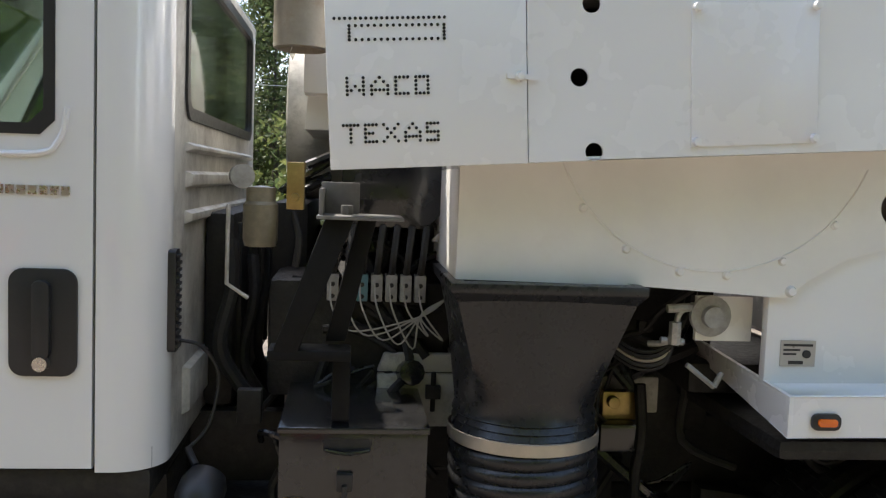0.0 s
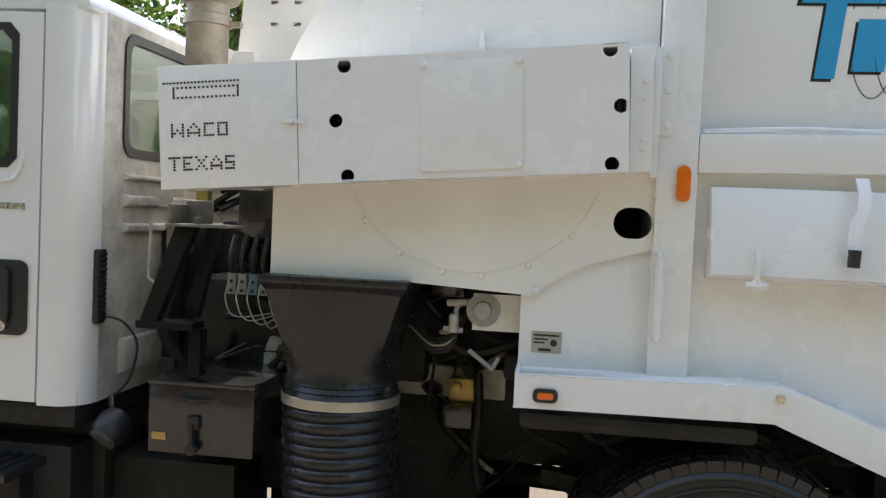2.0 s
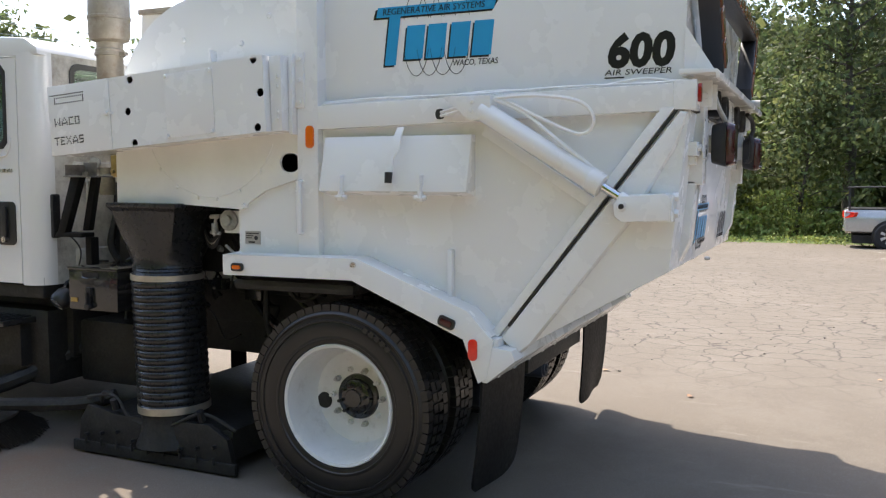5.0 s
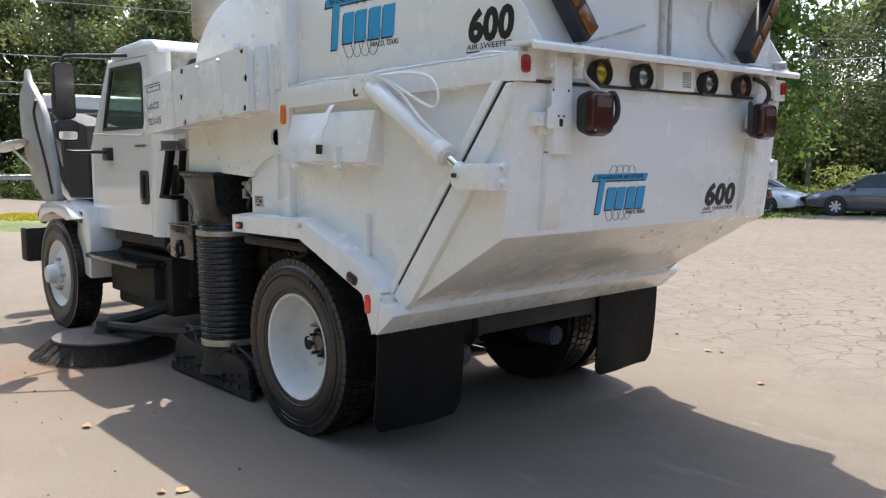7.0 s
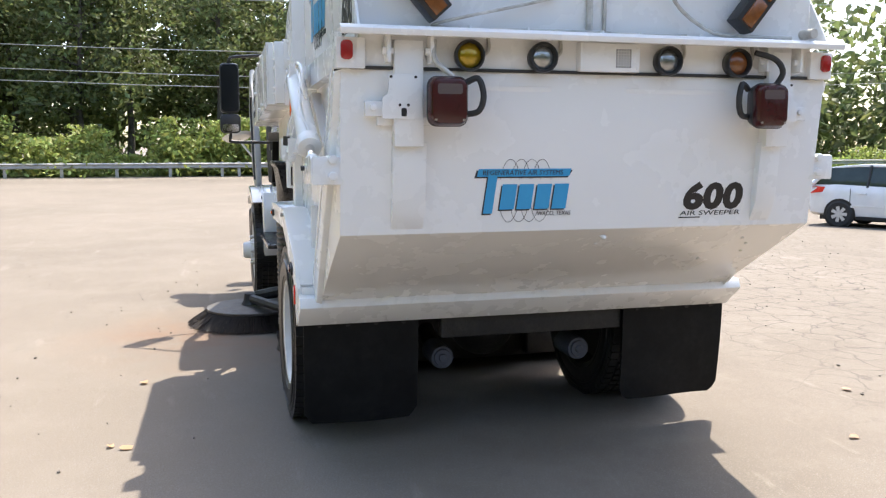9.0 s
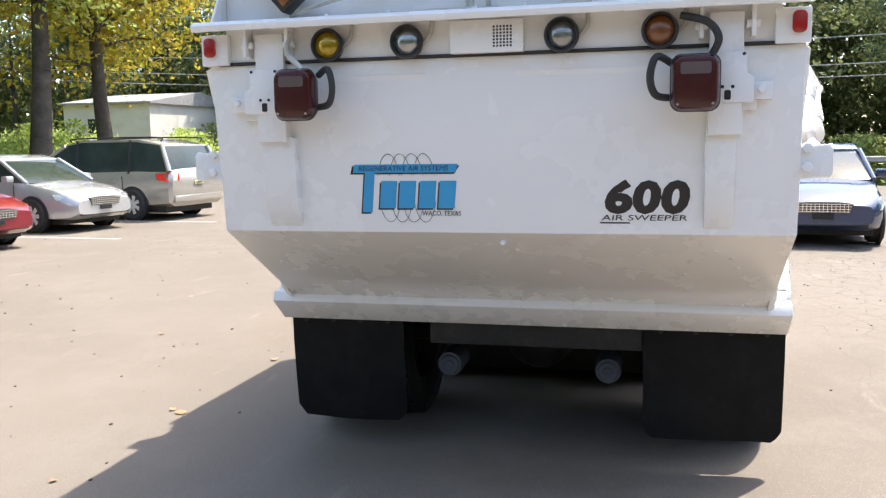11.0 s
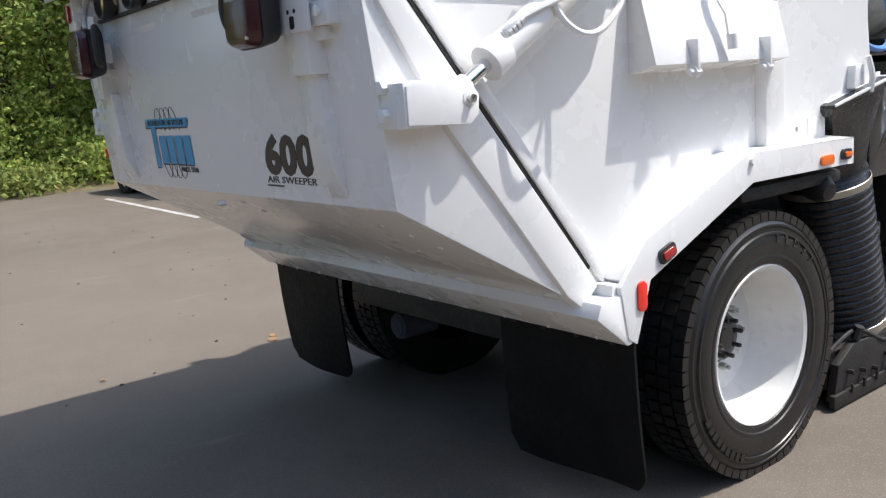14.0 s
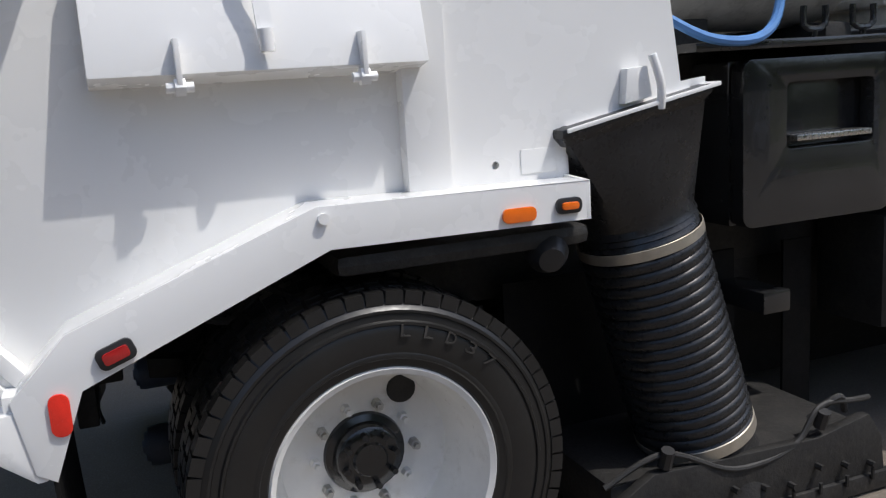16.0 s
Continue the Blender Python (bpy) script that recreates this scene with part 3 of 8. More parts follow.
    bm = bmesh.new()
    prism(bm, ring_pts(0.545, 1.898, 0.016, 0.024, 16, 0.008), s * 1.127, s * 1.132)
    part("cable_grommet", bm, TRIM, hopper)

# lamp box at each end of the rail
for s in (-1, 1):
    bm = bmesh.new()
    box(bm, 1.59, s * 1.135, 1.885, 1.685, s * 1.02, 2.005)
    lampbox = part("lamp_box", bm, WHITE, hopper, bevel=0.006)
    bm = bmesh.new()
    prism(bm, round_rect(s * 1.095 - 0.024, 1.917, s * 1.095 + 0.024, 1.992, 0.018), 1.685, 1.70, "x")
    part("lens", bm, REDL, lampbox, "red marker lens", bevel=0.004)

# dump door with its sloping foot
bm = bmesh.new()
prism(bm, [(1.655, 1.885), (1.625, 1.60), (1.587, 1.217), (0.905, 0.818), (0.835, 0.885), (1.595, 1.885)], -1.115, 1.125)
ddoor = part("dump_door", bm, WHITE, truck, "white rear dump door with sloping foot", bevel=0.006)
for s in (-1, 1):
    # pressed flange on the side of the door, and the seal
    bm = bmesh.new()
    prism(bm, [(1.655, 1.882), (1.61, 1.74), (1.42, 1.41), (1.0, 0.865), (0.93, 0.808), (0.850, 0.880), (1.618, 1.886)], s * 1.11, s * 1.14, b_pts=[(1.648, 1.87), (1.60, 1.74), (1.405, 1.41), (0.99, 0.87), (0.93, 0.822), (0.856, 0.884), (1.620, 1.876)])
    part("door_flange", bm, WHITE, ddoor, bevel=0.004)
    bm = bmesh.new()
    prism(bm, [(1.602, 1.89), (1.615, 1.89), (0.889, 0.935), (0.879, 0.945)], s * 1.10, s * 1.132)
    part("door_seal", bm, RUBBER, ddoor, "black rubber seal strip", bevel=0.004)
    bm = bmesh.new()
    prism(bm, [(1.545, 1.895), (1.601, 1.895), (0.836, 0.886), (0.79, 0.885)], s * 1.07, s * 1.14)
    part("body_flange", bm, WHITE, hopper, bevel=0.004)
    # stiffener post with tapered foot, hinge cheeks at its head
    y0, y1 = (-0.905, -0.785) if s < 0 else (0.805, 0.92)
    bm = bmesh.new()
    box(bm, 1.60, y0, 1.58, 1.685, y1, 2.0)
    part("hinge_arm", bm, WHITE, ddoor, bevel=0.006)
    bm = bmesh.new()
    prism(bm, [(1.59, 1.60), (1.66, 1.60), (1.635, 1.33), (1.588, 1.235)], y0, y1 + 0.02) if s < 0 else prism(bm, [(1.59, 1.60), (1.66, 1.60), (1.635, 1.33), (1.588, 1.235)], y0 - 0.005, y1 - 0.015)
    part("stiffener", bm, WHITE, ddoor, bevel=0.008)
    for yy in (y0 - 0.035, y1 + 0.02):
        bm = bmesh.new()
        box(bm, 1.64, yy, 1.91, 1.72, yy + 0.015, 2.02)
        rod(bm, (1.69, yy - 0.015, 1.955), (1.69, yy + 0.03, 1.955), 0.015, seg=8)
        part("hinge_cheek", bm, WHITE, hopper, bevel=0.003)
    # tail lamp on its bracket
    yc = -0.708 if s < 0 else 0.757
    bm = bmesh.new()
    prism(bm, round_rect(yc - 0.07, 1.675, yc + 0.07, 1.845, 0.04, 5), 1.70, 1.765, "x", b_pts=round_rect(yc - 0.086, 1.657, yc + 0.086, 1.858, 0.04, 5))
    tl = part("tail_lamp", bm, TRIM, ddoor, "square dark red tail lamp in black housing", bevel=0.008)
    bm = bmesh.new()
    prism(bm, round_rect(yc - 0.083, 1.66, yc + 0.083, 1.855, 0.04, 5), 1.765, 1.80, "x", b_pts=round_rect(yc - 0.07, 1.672, yc + 0.07, 1.845, 0.034, 5))
    part("lens", bm, DREDL, tl, "dark red lens", bevel=0.008)
    bm = bmesh.new()
    prism(bm, round_rect(yc - 0.05, 1.785, yc + 0.05, 1.825, 0.008), 1.797, 1.8025, "x")
    part("reversing_lens", bm, surf("smoked_lens", (0.12, 0.09, 0.085), 0.15, coat=0.7), tl, "smoked clear strip of the lens")
    for a, b in ((-0.057, 1.685), (0.057, 1.685)):
        bm = bmesh.new()
        rod(bm, (1.795, yc + a, b), (1.803, yc + a, b), 0.005, seg=8)
        part("lens_screw", bm, STEEL, tl)
    bm = bmesh.new()
    box(bm, 1.66, yc - 0.03, 1.72, 1.71, yc + 0.03, 1.80)
    box(bm, 1.62, s * 0.86 - 0.11, 1.665, 1.66, s * 0.86 + 0.11, 1.70)
    box(bm, 1.63, s * 0.93 - 0.09, 1.70, 1.675, s * 0.93 + 0.09, 1.76)
    for k in (-0.06, 0.05):
        rod(bm, (1.675, s * 0.93 + k, 1.735), (1.69, s * 0.93 + k, 1.735), 0.014, seg=8)
    lbr = part("lamp_bracket", bm, WHITE, ddoor, bevel=0.004)
    bm = bmesh.new()
    prism(bm, [(s * 0.79, 1.69), (s * 0.955, 1.69), (s * 0.955, 1.775), (s * 0.93, 1.79), (s * 0.93, 1.865), (s * 0.80, 1.865)], 1.686, 1.692, "x")
    part("bracket_plate", bm, WHITE, lbr, bevel=0.002)
    # Flat dark marks paint the shade in the bracket's bolt and slot holes.
    for yy, zz in ((0.85, 1.745), (0.885, 1.745), (0.92, 1.855), (0.82, 1.855)):
        bm = bmesh.new()
        lathe(bm, [(0, 0.001), (0.006, 0.001), (0.006, -0.002)], (1.6925, s * yy, zz), (1, 0, 0), 10)
        part("bolt_hole", bm, GRIME, lbr)
    bm = bmesh.new()
    prism(bm, round_rect(s * 0.868 - 0.011, 1.70, s * 0.868 + 0.011, 1.733, 0.006), 1.692, 1.694, "x")
    part("slot_hole", bm, GRIME, lbr)
    bm = bmesh.new()
    q = yc - s * 0.11 if s > 0 else yc + 0.11
    sg = -1 if s > 0 else 1
    tube(bm, [(1.72, q - sg * 0.03, 1.83), (1.75, q + sg * 0.02, 1.85), (1.76, q + sg * 0.04, 1.78), (1.75, q + sg * 0.02, 1.72), (1.72, q - sg * 0.04, 1.71)], 0.013)
    if s > 0:
        tube(bm, [(1.72, yc + 0.04, 1.83), (1.745, yc + 0.075, 1.90), (1.74, yc + 0.04, 1.96), (1.72, yc - 0.05, 1.99)], 0.013)
    part("lamp_cable", bm, RUBBER, tl, "black flexible conduit")
    if s < 0:
        bm = bmesh.new()
        tube(bm, [(1.70, -0.745, 2.0), (1.725, -0.75, 1.92), (1.75, -0.69, 1.86), (1.76, -0.645, 1.79)], 0.011)
        part("conduit", bm, DIRTYW, tl)

# bumper strip under the door
bm = bmesh.new()
prism(bm, [(0.792, 0.69), (0.815, 0.688), (0.95, 0.80), (0.93, 0.845), (0.80, 0.86)], -DECK + 0.004, DECK - 0.004)
bump = part("rear_sill", bm, WHITE, truck, "white sloping rear sill", bevel=0.005)
for k in range(11):
    y = -1.1 + k * 0.22
    bm = bmesh.new()
    rod(bm, (0.825, y, 0.705), (0.834, y, 0.697), 0.008, seg=6)
    part("sill_bolt", bm, WHITE, bump)
for s in (-1, 1):
    bm = bmesh.new()
    box(bm, 0.78, s * 1.06, 0.80, 0.862, s * (DECK - 0.021), 0.889)
    part("sill_corner", bm, WHITE, bump, bevel=0.003)
# weld marks and bolts on the door
for y, z, r in ((-1.0, 1.50, 0.017), (-0.02, 1.54, 0.018), (1.0, 1.575, 0.018), (0.06, 1.18, 0.01)):
    bm = bmesh.new()
    lathe(bm, [(0, 0.01), (r * 0.6, 0.009), (r, 0.0), (r, -0.02)], (1.60, y, z), (1, 0, 0), 10)
    part("door_bolt", bm, WHITE, ddoor)
for y, x in ((0.08, 1.52), (0.09, 1.45), (0.86, 1.46), (0.92, 1.40), (0.95, 1.32), (0.75, 1.25)):
    z = 0.818 + (x - 0.905) * (1.217 - 0.818) / (1.587 - 0.905)
    bm = bmesh.new()
    lathe(bm, [(0, 0.006), (0.008, 0.005), (0.011, -0.01)], (x, y, z), (0.505, 0, -0.863), 8)
    part("door_rivet", bm, WHITE, ddoor)
# shallow pressed ribs at the top of the door
for y0, y1 in ((-0.62, -0.22), (0.12, 0.62)):
    bm = bmesh.new()
    prism(bm, [(1.60, 1.80), (1.645, 1.80), (1.652, 1.83), (1.60, 1.86)], y0, y1)
    part("pressed_rib", bm, WHITE, ddoor, bevel=0.006)
bm = bmesh.new()
tube(bm, [(1.622, -0.03 + 0.065 * math.cos(a), 1.70 + 0.065 * math.sin(a)) for a in [k * 0.35 for k in range(10)]], 0.004, seg=6, smooth=2)
part("weld_ring", bm, WHITE, ddoor, "faint welded ring")

# ledge above the door, lamps under it
bm = bmesh.new()
prism(bm, [(1.61, 2.03), (1.61, 2.05), (1.76, 2.045), (1.775, 2.03), (1.77, 2.008), (1.755, 2.008), (1.755, 2.03)], -1.13, 1.13)
ledge = part("rear_ledge", bm, WHITE, hopper, bevel=0.003)
for s in (-1, 1):
    bm = bmesh.new()
    prism(bm, [(1.62, 2.045), (1.62, 2.24), (1.745, 2.045)], s * 1.05, s * 1.06)
    part("gusset", bm, WHITE, hopper, bevel=0.002)
bm = bmesh.new()
box(bm, 1.62, -1.04, 1.885, 1.655, 1.04, 2.03)
part("lamp_panel", bm, WHITE, hopper, bevel=0.003)
bm = bmesh.new()
box(bm, 1.63, -1.08, 1.885, 1.668, 1.09, 1.897)
part("top_seal", bm, RUBBER, ddoor, "black seal along the door head", bevel=0.003)
for y, lens, nm in ((-0.598, YLENS, "round yellow work lamp"), (-0.281, CLENS, "round clear work lamp"), (0.297, CLENS, "round clear work lamp"), (0.638, AMBER, "round amber work lamp")):
    bm = bmesh.new()
    lathe(bm, [(0.0, -0.05), (0.036, -0.045), (0.056, -0.01), (0.062, 0.02), (0.064, 0.036), (0.060, 0.046), (0.054, 0.046), (0.049, 0.026)], (1.668, y, 1.945), (1, 0, 0), 28)
    lp = part("work_lamp", bm, TRIM, hopper, nm)
    bm = bmesh.new()
    lathe(bm, [(0.052, 0.02), (0.042, 0.03), (0.02, 0.036), (0, 0.038)], (1.668, y, 1.945), (1, 0, 0), 28)
    part("lens", bm, lens, lp)
    bm = bmesh.new()
    tube(bm, [(1.66, y + 0.09, 2.02), (1.675, y + 0.085, 1.97), (1.665, y + 0.05, 1.935)], 0.008)
    part("lamp_wire", bm, DIRTYW, lp)
bm = bmesh.new()
box(bm, 1.65, -0.115, 1.893, 1.70, 0.158, 2.012)
pbox = part("plate_box", bm, WHITE, hopper, "white boxed panel with a small grid of dark holes", bevel=0.006)
# Dark squares painted on the panel for the shade in its holes.
for j in range(7):
    for i in range(6):
        bm = bmesh.new()
        y, z = 0.047 + i * 0.0125, 1.912 + j * 0.0115
        box(bm, 1.699, y, z, 1.7005, y + 0.0075, z + 0.0075)
        part("sound_hole", bm, TRIM, pbox)
for y, z in ((-0.10, 1.91), (-0.10, 1.995), (0.02, 1.955), (0.145, 1.91), (0.145, 1.995)):
    bm = bmesh.new()
    rod(bm, (1.699, y, z), (1.704, y, z), 0.005, seg=8)
    part("panel_screw", bm, WHITE, pbox)

# arrow board on the upper rear wall
def board_arm(y0, z0, y1, z1, w):
    d = Vector((0, y1 - y0, z1 - z0))
    ang = math.atan2(d.z, d.y)
    L = d.length
    m = Matrix.Translation((1.66, y0, z0)) @ Matrix.Rotation(ang, 4, "X")
    bm = bmesh.new()
    box(bm, 0, 0, -w / 2, 0.085, L, w / 2, m)
    arm = part("arrow_board_arm", bm, TRIM, hopper, "black arrow board housing with amber lamps", bevel=0.006)
    n = max(2, round(L / 0.16))
    for k in range(n):
        bm = bmesh.new()
        a, b = (k + 0.07) * L / n, (k + 0.93) * L / n
        box(bm, 0.08, a, -w * 0.3, 0.095, b, w * 0.3, m)
        part("amber_lamp", bm, AMBER, arm, bevel=0.004)


board_arm(-0.72, 2.10, -1.02, 2.44, 0.10)
board_arm(0.63, 2.10, 0.90, 2.44, 0.10)
board_arm(-1.0, 2.49, 0.96, 2.49, 0.10)
bm = bmesh.new()
tube(bm, [(1.63, -0.62, 2.06), (1.68, -0.75, 2.06), (1.70, -0.6, 2.10), (1.66, -0.35, 2.16), (1.64, -0.2, 2.2)], 0.007)
tube(bm, [(1.70, 0.28, 2.36), (1.66, 0.34, 2.2), (1.68, 0.5, 2.08), (1.70, 0.66, 2.06), (1.70, 0.9, 2.06)], 0.009)
tube(bm, [(1.635, -0.05, 2.05), (1.635, -0.05, 2.5)], 0.016)
tube(bm, [(1.635, 0.02, 2.05), (1.635, 0.02, 2.5)], 0.009)
tube(bm, [(1.66, -0.5, 2.055), (1.665, -0.1, 2.06), (1.66, 0.2, 2.055), (1.66, 0.4, 2.06)], 0.006)
part("rear_wiring", bm, DIRTYW, hopper, "grey wiring along the rear wall")
for y in (-0.6, -0.35, -0.02, 0.16, 0.45, 0.8):
    bm = bmesh.new()
    rod(bm, (1.70, y, 2.045), (1.70, y, 2.062), 0.009, seg=6)
    part("ledge_bolt", bm, WHITE, ledge)
bm = bmesh.new()
rod(bm, (1.70, 0.955, 2.075), (1.77, 0.965, 2.075), 0.022, seg=12)
part("pipe_stub", bm, DIRTYW, hopper)

# mud flaps
for y0, y1 in ((-1.185, -0.59), (0.585, 1.212)):
    bm = bmesh.new()
    ny, nz = 14, 10
    lo = []
    for i in range(ny + 1):
        for j in range(nz + 1):
            u, v = i / ny, j / nz
            y, z = y0 + (y1 - y0) * u, 0.155 + 0.57 * v
            if j == 0 and i in (0, ny):
                y, z = y + (0.022 if i == 0 else -0.022), z + 0.02
            sway = 0.018 * math.sin(5.0 * u + y0) * (1 - v) ** 1.5 - 0.035 * (1 - v) ** 2
            lo.append((0.785 + sway, y, z))
    front, back = [bm.verts.new(p) for p in lo], [bm.verts.new((p[0] - 0.011, p[1], p[2])) for p in lo]
    row = nz + 1
    for i in range(ny):
        for j in range(nz):
            a = i * row + j
            bm.faces.new((front[a], front[a + row], front[a + row + 1], front[a + 1]))
            bm.faces.new((back[a], back[a + 1], back[a + row + 1], back[a + row]))
    rim = [i * row for i in range(ny + 1)] + [ny * row + j for j in range(1, row)] + [i * row + nz for i in range(ny - 1, -1, -1)] + [j for j in range(nz - 1, 0, -1)]
    for a, b in zip(rim, rim[1:] + rim[:1]):
        bm.faces.new((front[a], back[a], back[b], front[b]))
    flap = part("mud_flap", bm, FLAP, truck, "scuffed black rubber mud flap", smooth=50)
    for k in range(4):
        bm = bmesh.new()
        y = y0 + 0.08 + k * (y1 - y0 - 0.16) / 3
        rod(bm, (0.785, y, 0.68), (0.797, y, 0.68), 0.012, seg=6)
        part("flap_bolt", bm, GRIME, flap)


# ---- wheels ----
def tread_mesh(r=0.505, w=0.245, seg=60):
    """Shoulder lugs and centre blocks of the tread."""
    bm = bmesh.new()
    h = w / 2
    for k in range(seg):
        a = k * math.tau / seg
        m = Matrix.Rotation(a, 4, "Y")
        box(bm, -0.0225, -h + 0.014, r - 0.035, 0.0225, -h + 0.062, r - 0.002, m)
        box(bm, -0.0225, h - 0.062, r - 0.035, 0.0225, h - 0.014, r - 0.002, m)
        m2 = Matrix.Rotation(a + math.pi / seg, 4, "Y")
        box(bm, -0.021, -0.05, r - 0.02, 0.017, -0.006, r, m2)
        box(bm, -0.017, 0.006, r - 0.02, 0.021, 0.05, r, m2)
    return bm


def tyre_mesh(r=0.505, w=0.245, rim=0.30, seg=60):
    """Shoulders and sidewalls about the y axis, outer side towards -y."""
    bm = bmesh.new()
    h = w / 2
    prof = [(rim, -h + 0.035), (rim + 0.012, -h + 0.018), (rim + 0.03, -h + 0.013), (rim + 0.034, -h + 0.008), (rim + 0.042, -h + 0.007), (rim + 0.047, -h + 0.009), (rim + 0.10, -h), (r - 0.088, -h + 0.006), (r - 0.085, -h + 0.001), (r - 0.078, -h + 0.001), (r - 0.074, -h + 0.009), (r - 0.058, -h + 0.011), (r - 0.055, -h + 0.007), (r - 0.048, -h + 0.007), (r - 0.04, -h + 0.014), (r - 0.03, -h + 0.02), (r - 0.012, -h + 0.03), (r - 0.012, h - 0.03),
            (r - 0.03, h - 0.02), (r - 0.06, h - 0.01), (rim + 0.08, h), (rim + 0.012, h - 0.02), (rim, h - 0.035)]
    lathe(bm, prof, (0, 0, 0), (0, 1, 0), seg)
    return bm


SIDELET = surf("scuffed_raised_rubber", (0.05, 0.047, 0.043), 0.4, var=0.2, scale=20, fine=90)
RIMW = surf("white_wheel_paint", (0.74, 0.73, 0.70), 0.35, var=0.06, scale=6, fine=40, bump=0.06, dirt=(0.3, 0.26, 0.2), dirt_amount=0.25, dist=0.004)


def wheel_set(name, x, y, out, dished, label, parent, hole=3.34):
    """One road wheel; out is the side, -1 or 1, that it shows."""
    w = new(name)
    w.parent = parent
    w.location = (x, y, 0.492)
    w.rotation_euler = (0, 0, 0 if out < 0 else math.pi)
    w["label"] = label
    tagged(part("tread", tread_mesh(), TYRE, part("tyre", tyre_mesh(), TYRE, w, "black tyre with worn tread", smooth=30)), kind="stuff")
    bm = bmesh.new()
    if dished:
        lathe(bm, [(0.297, -0.075), (0.308, -0.098), (0.303, -0.105), (0.288, -0.098), (0.282, -0.06), (0.271, 0.02), (0.264, 0.07), (0.238, 0.108), (0.19, 0.118), (0.15, 0.118), (0.115, 0.118)], (0, 0, 0), (0, 1, 0), 48)
        hub_y = 0.118
    else:
        lathe(bm, [(0.297, -0.07), (0.308, -0.098), (0.303, -0.105), (0.29, -0.098), (0.27, -0.06), (0.25, -0.045), (0.215, -0.075), (0.17, -0.098), (0.115, -0.10)], (0, 0, 0), (0, 1, 0), 48)
        hub_y = -0.10
    part("rim", bm, RIMW, w, "white painted steel rim")
    bm = bmesh.new()
    lathe(bm, [(0.118, hub_y), (0.114, hub_y - 0.012), (0.096, hub_y - 0.018), (0.09, hub_y - 0.05), (0.08, hub_y - 0.056), (0.05, hub_y - 0.058), (0.044, hub_y - 0.066), (0.0, hub_y - 0.068)] if dished else [(0.115, hub_y), (0.112, hub_y - 0.03), (0.09, hub_y - 0.04), (0.082, hub_y - 0.10), (0.07, hub_y - 0.115), (0.0, hub_y - 0.118)], (0, 0, 0), (0, 1, 0), 32)
    part("hub", bm, BLACK if dished else RIMW, w, bevel=0.0)
    for k in range(8 if dished else 0):
        a = k * math.tau / 8 + 0.2
        bm = bmesh.new()
        c = (0.074 * math.cos(a), hub_y - 0.05, 0.074 * math.sin(a))
        rod(bm, c, (c[0], hub_y - 0.082, c[2]), 0.009, seg=6)
        part("hub_bolt", bm, GRIME, w)
    for k in range(10):
        a = k * math.tau / 10
        c = (0.143 * math.cos(a), hub_y, 0.143 * math.sin(a))
        bm = bmesh.new()
        rod(bm, c, (c[0], hub_y - 0.028, c[2]), 0.015, seg=6)
        rod(bm, (c[0], hub_y - 0.028, c[2]), (c[0], hub_y - 0.045, c[2]), 0.009, seg=6)
        part("lug_nut", bm, RIMW if k % 2 else ALU, w)
    # A dark disc on the rim paints the shade of the hand hole.
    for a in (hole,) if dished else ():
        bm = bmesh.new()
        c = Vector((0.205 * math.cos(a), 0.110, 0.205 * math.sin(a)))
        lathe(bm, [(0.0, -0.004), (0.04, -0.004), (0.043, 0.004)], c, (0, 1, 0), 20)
        part("hand_hole", bm, GRIME, w, "dark disc for the shaded hand hole in the rim")
    # raised bars of sidewall writing
    if dished and out > 0:
        for k, ch in enumerate("LLD37"):
            lettering("sidewall_letter", ch, 0.045, Matrix.Rotation(radians(10 + 9 * k), 4, "Y") @ Matrix.Translation((-0.014, -0.1235, 0.390)) @ LEFT, SIDELET, w, width=0.027, thick=0.0016)
    for a0, n in (() if dished and out > 0 else ((1.15, 5),)) + ((-2.0, 9),):
        for k in range(n):
            a = a0 - k * 0.085
            bm = bmesh.new()
            box(bm, -0.012, -0.1245, -0.014, 0.012, -0.120, 0.014, Matrix.Rotation(math.pi / 2 - a, 4, "Y") @ Matrix.Translation((0, 0, 0.425)))
            part("sidewall_mark", bm, TYRE, w)
    return w


for s in (-1, 1):
    wheel_set("rear_wheel", 0.02, s * 1.09, s, True, "dual rear wheel with deep white rim", truck, 3.34 if s < 0 else 0.95)
    w = new("inner_rear_wheel")
    w.parent, w.location = truck, (0.02, s * 0.77, 0.492)
    tagged(part("tread", tread_mesh(), TYRE, part("tyre", tyre_mesh(), TYRE, w, smooth=30)), kind="stuff")
    bm = bmesh.new()
    lathe(bm, [(0.30, -0.09), (0.28, 0.0), (0.1, 0.03), (0, 0.03)], (0, 0, 0), (0, s, 0), 32)
    part("rim", bm, GRIME, w)
    wheel_set("front_wheel", -4.08, s * 1.06, s, False, "front wheel with raised white steel rim", truck)

# ---- blower housing, side box, ducts ----
bm = bmesh.new()
arc = [(-0.85 + 0.618 * math.cos(a), 1.95 + 0.618 * math.sin(a)) for a in [math.pi * (1 - k / 40) for k in range(21)]]
prism(bm, arc + [(-0.24, 2.574), (-0.24, 1.74), (-1.45, 1.74)], -1.05, -0.45)
blower = part("blower_housing", bm, WHITE, truck, "white rounded blower housing", bevel=0.006, smooth=50)
# White panel tinted cream: bounce light from the ground put in the colour.
bm = bmesh.new()
slot = round_rect(-0.357, 1.634, -0.240, 1.730, 0.047, 6)
plate(bm, [(-1.45, 1.76), (-1.45, 1.469), (-1.0, 1.464), (-0.60, 1.442), (-0.585, 1.445), (-0.547, 1.484), (-0.444, 1.543), (-0.236, 1.604), (-0.236, 1.88), (-0.5, 1.84)], [slot], -1.10, -1.085)
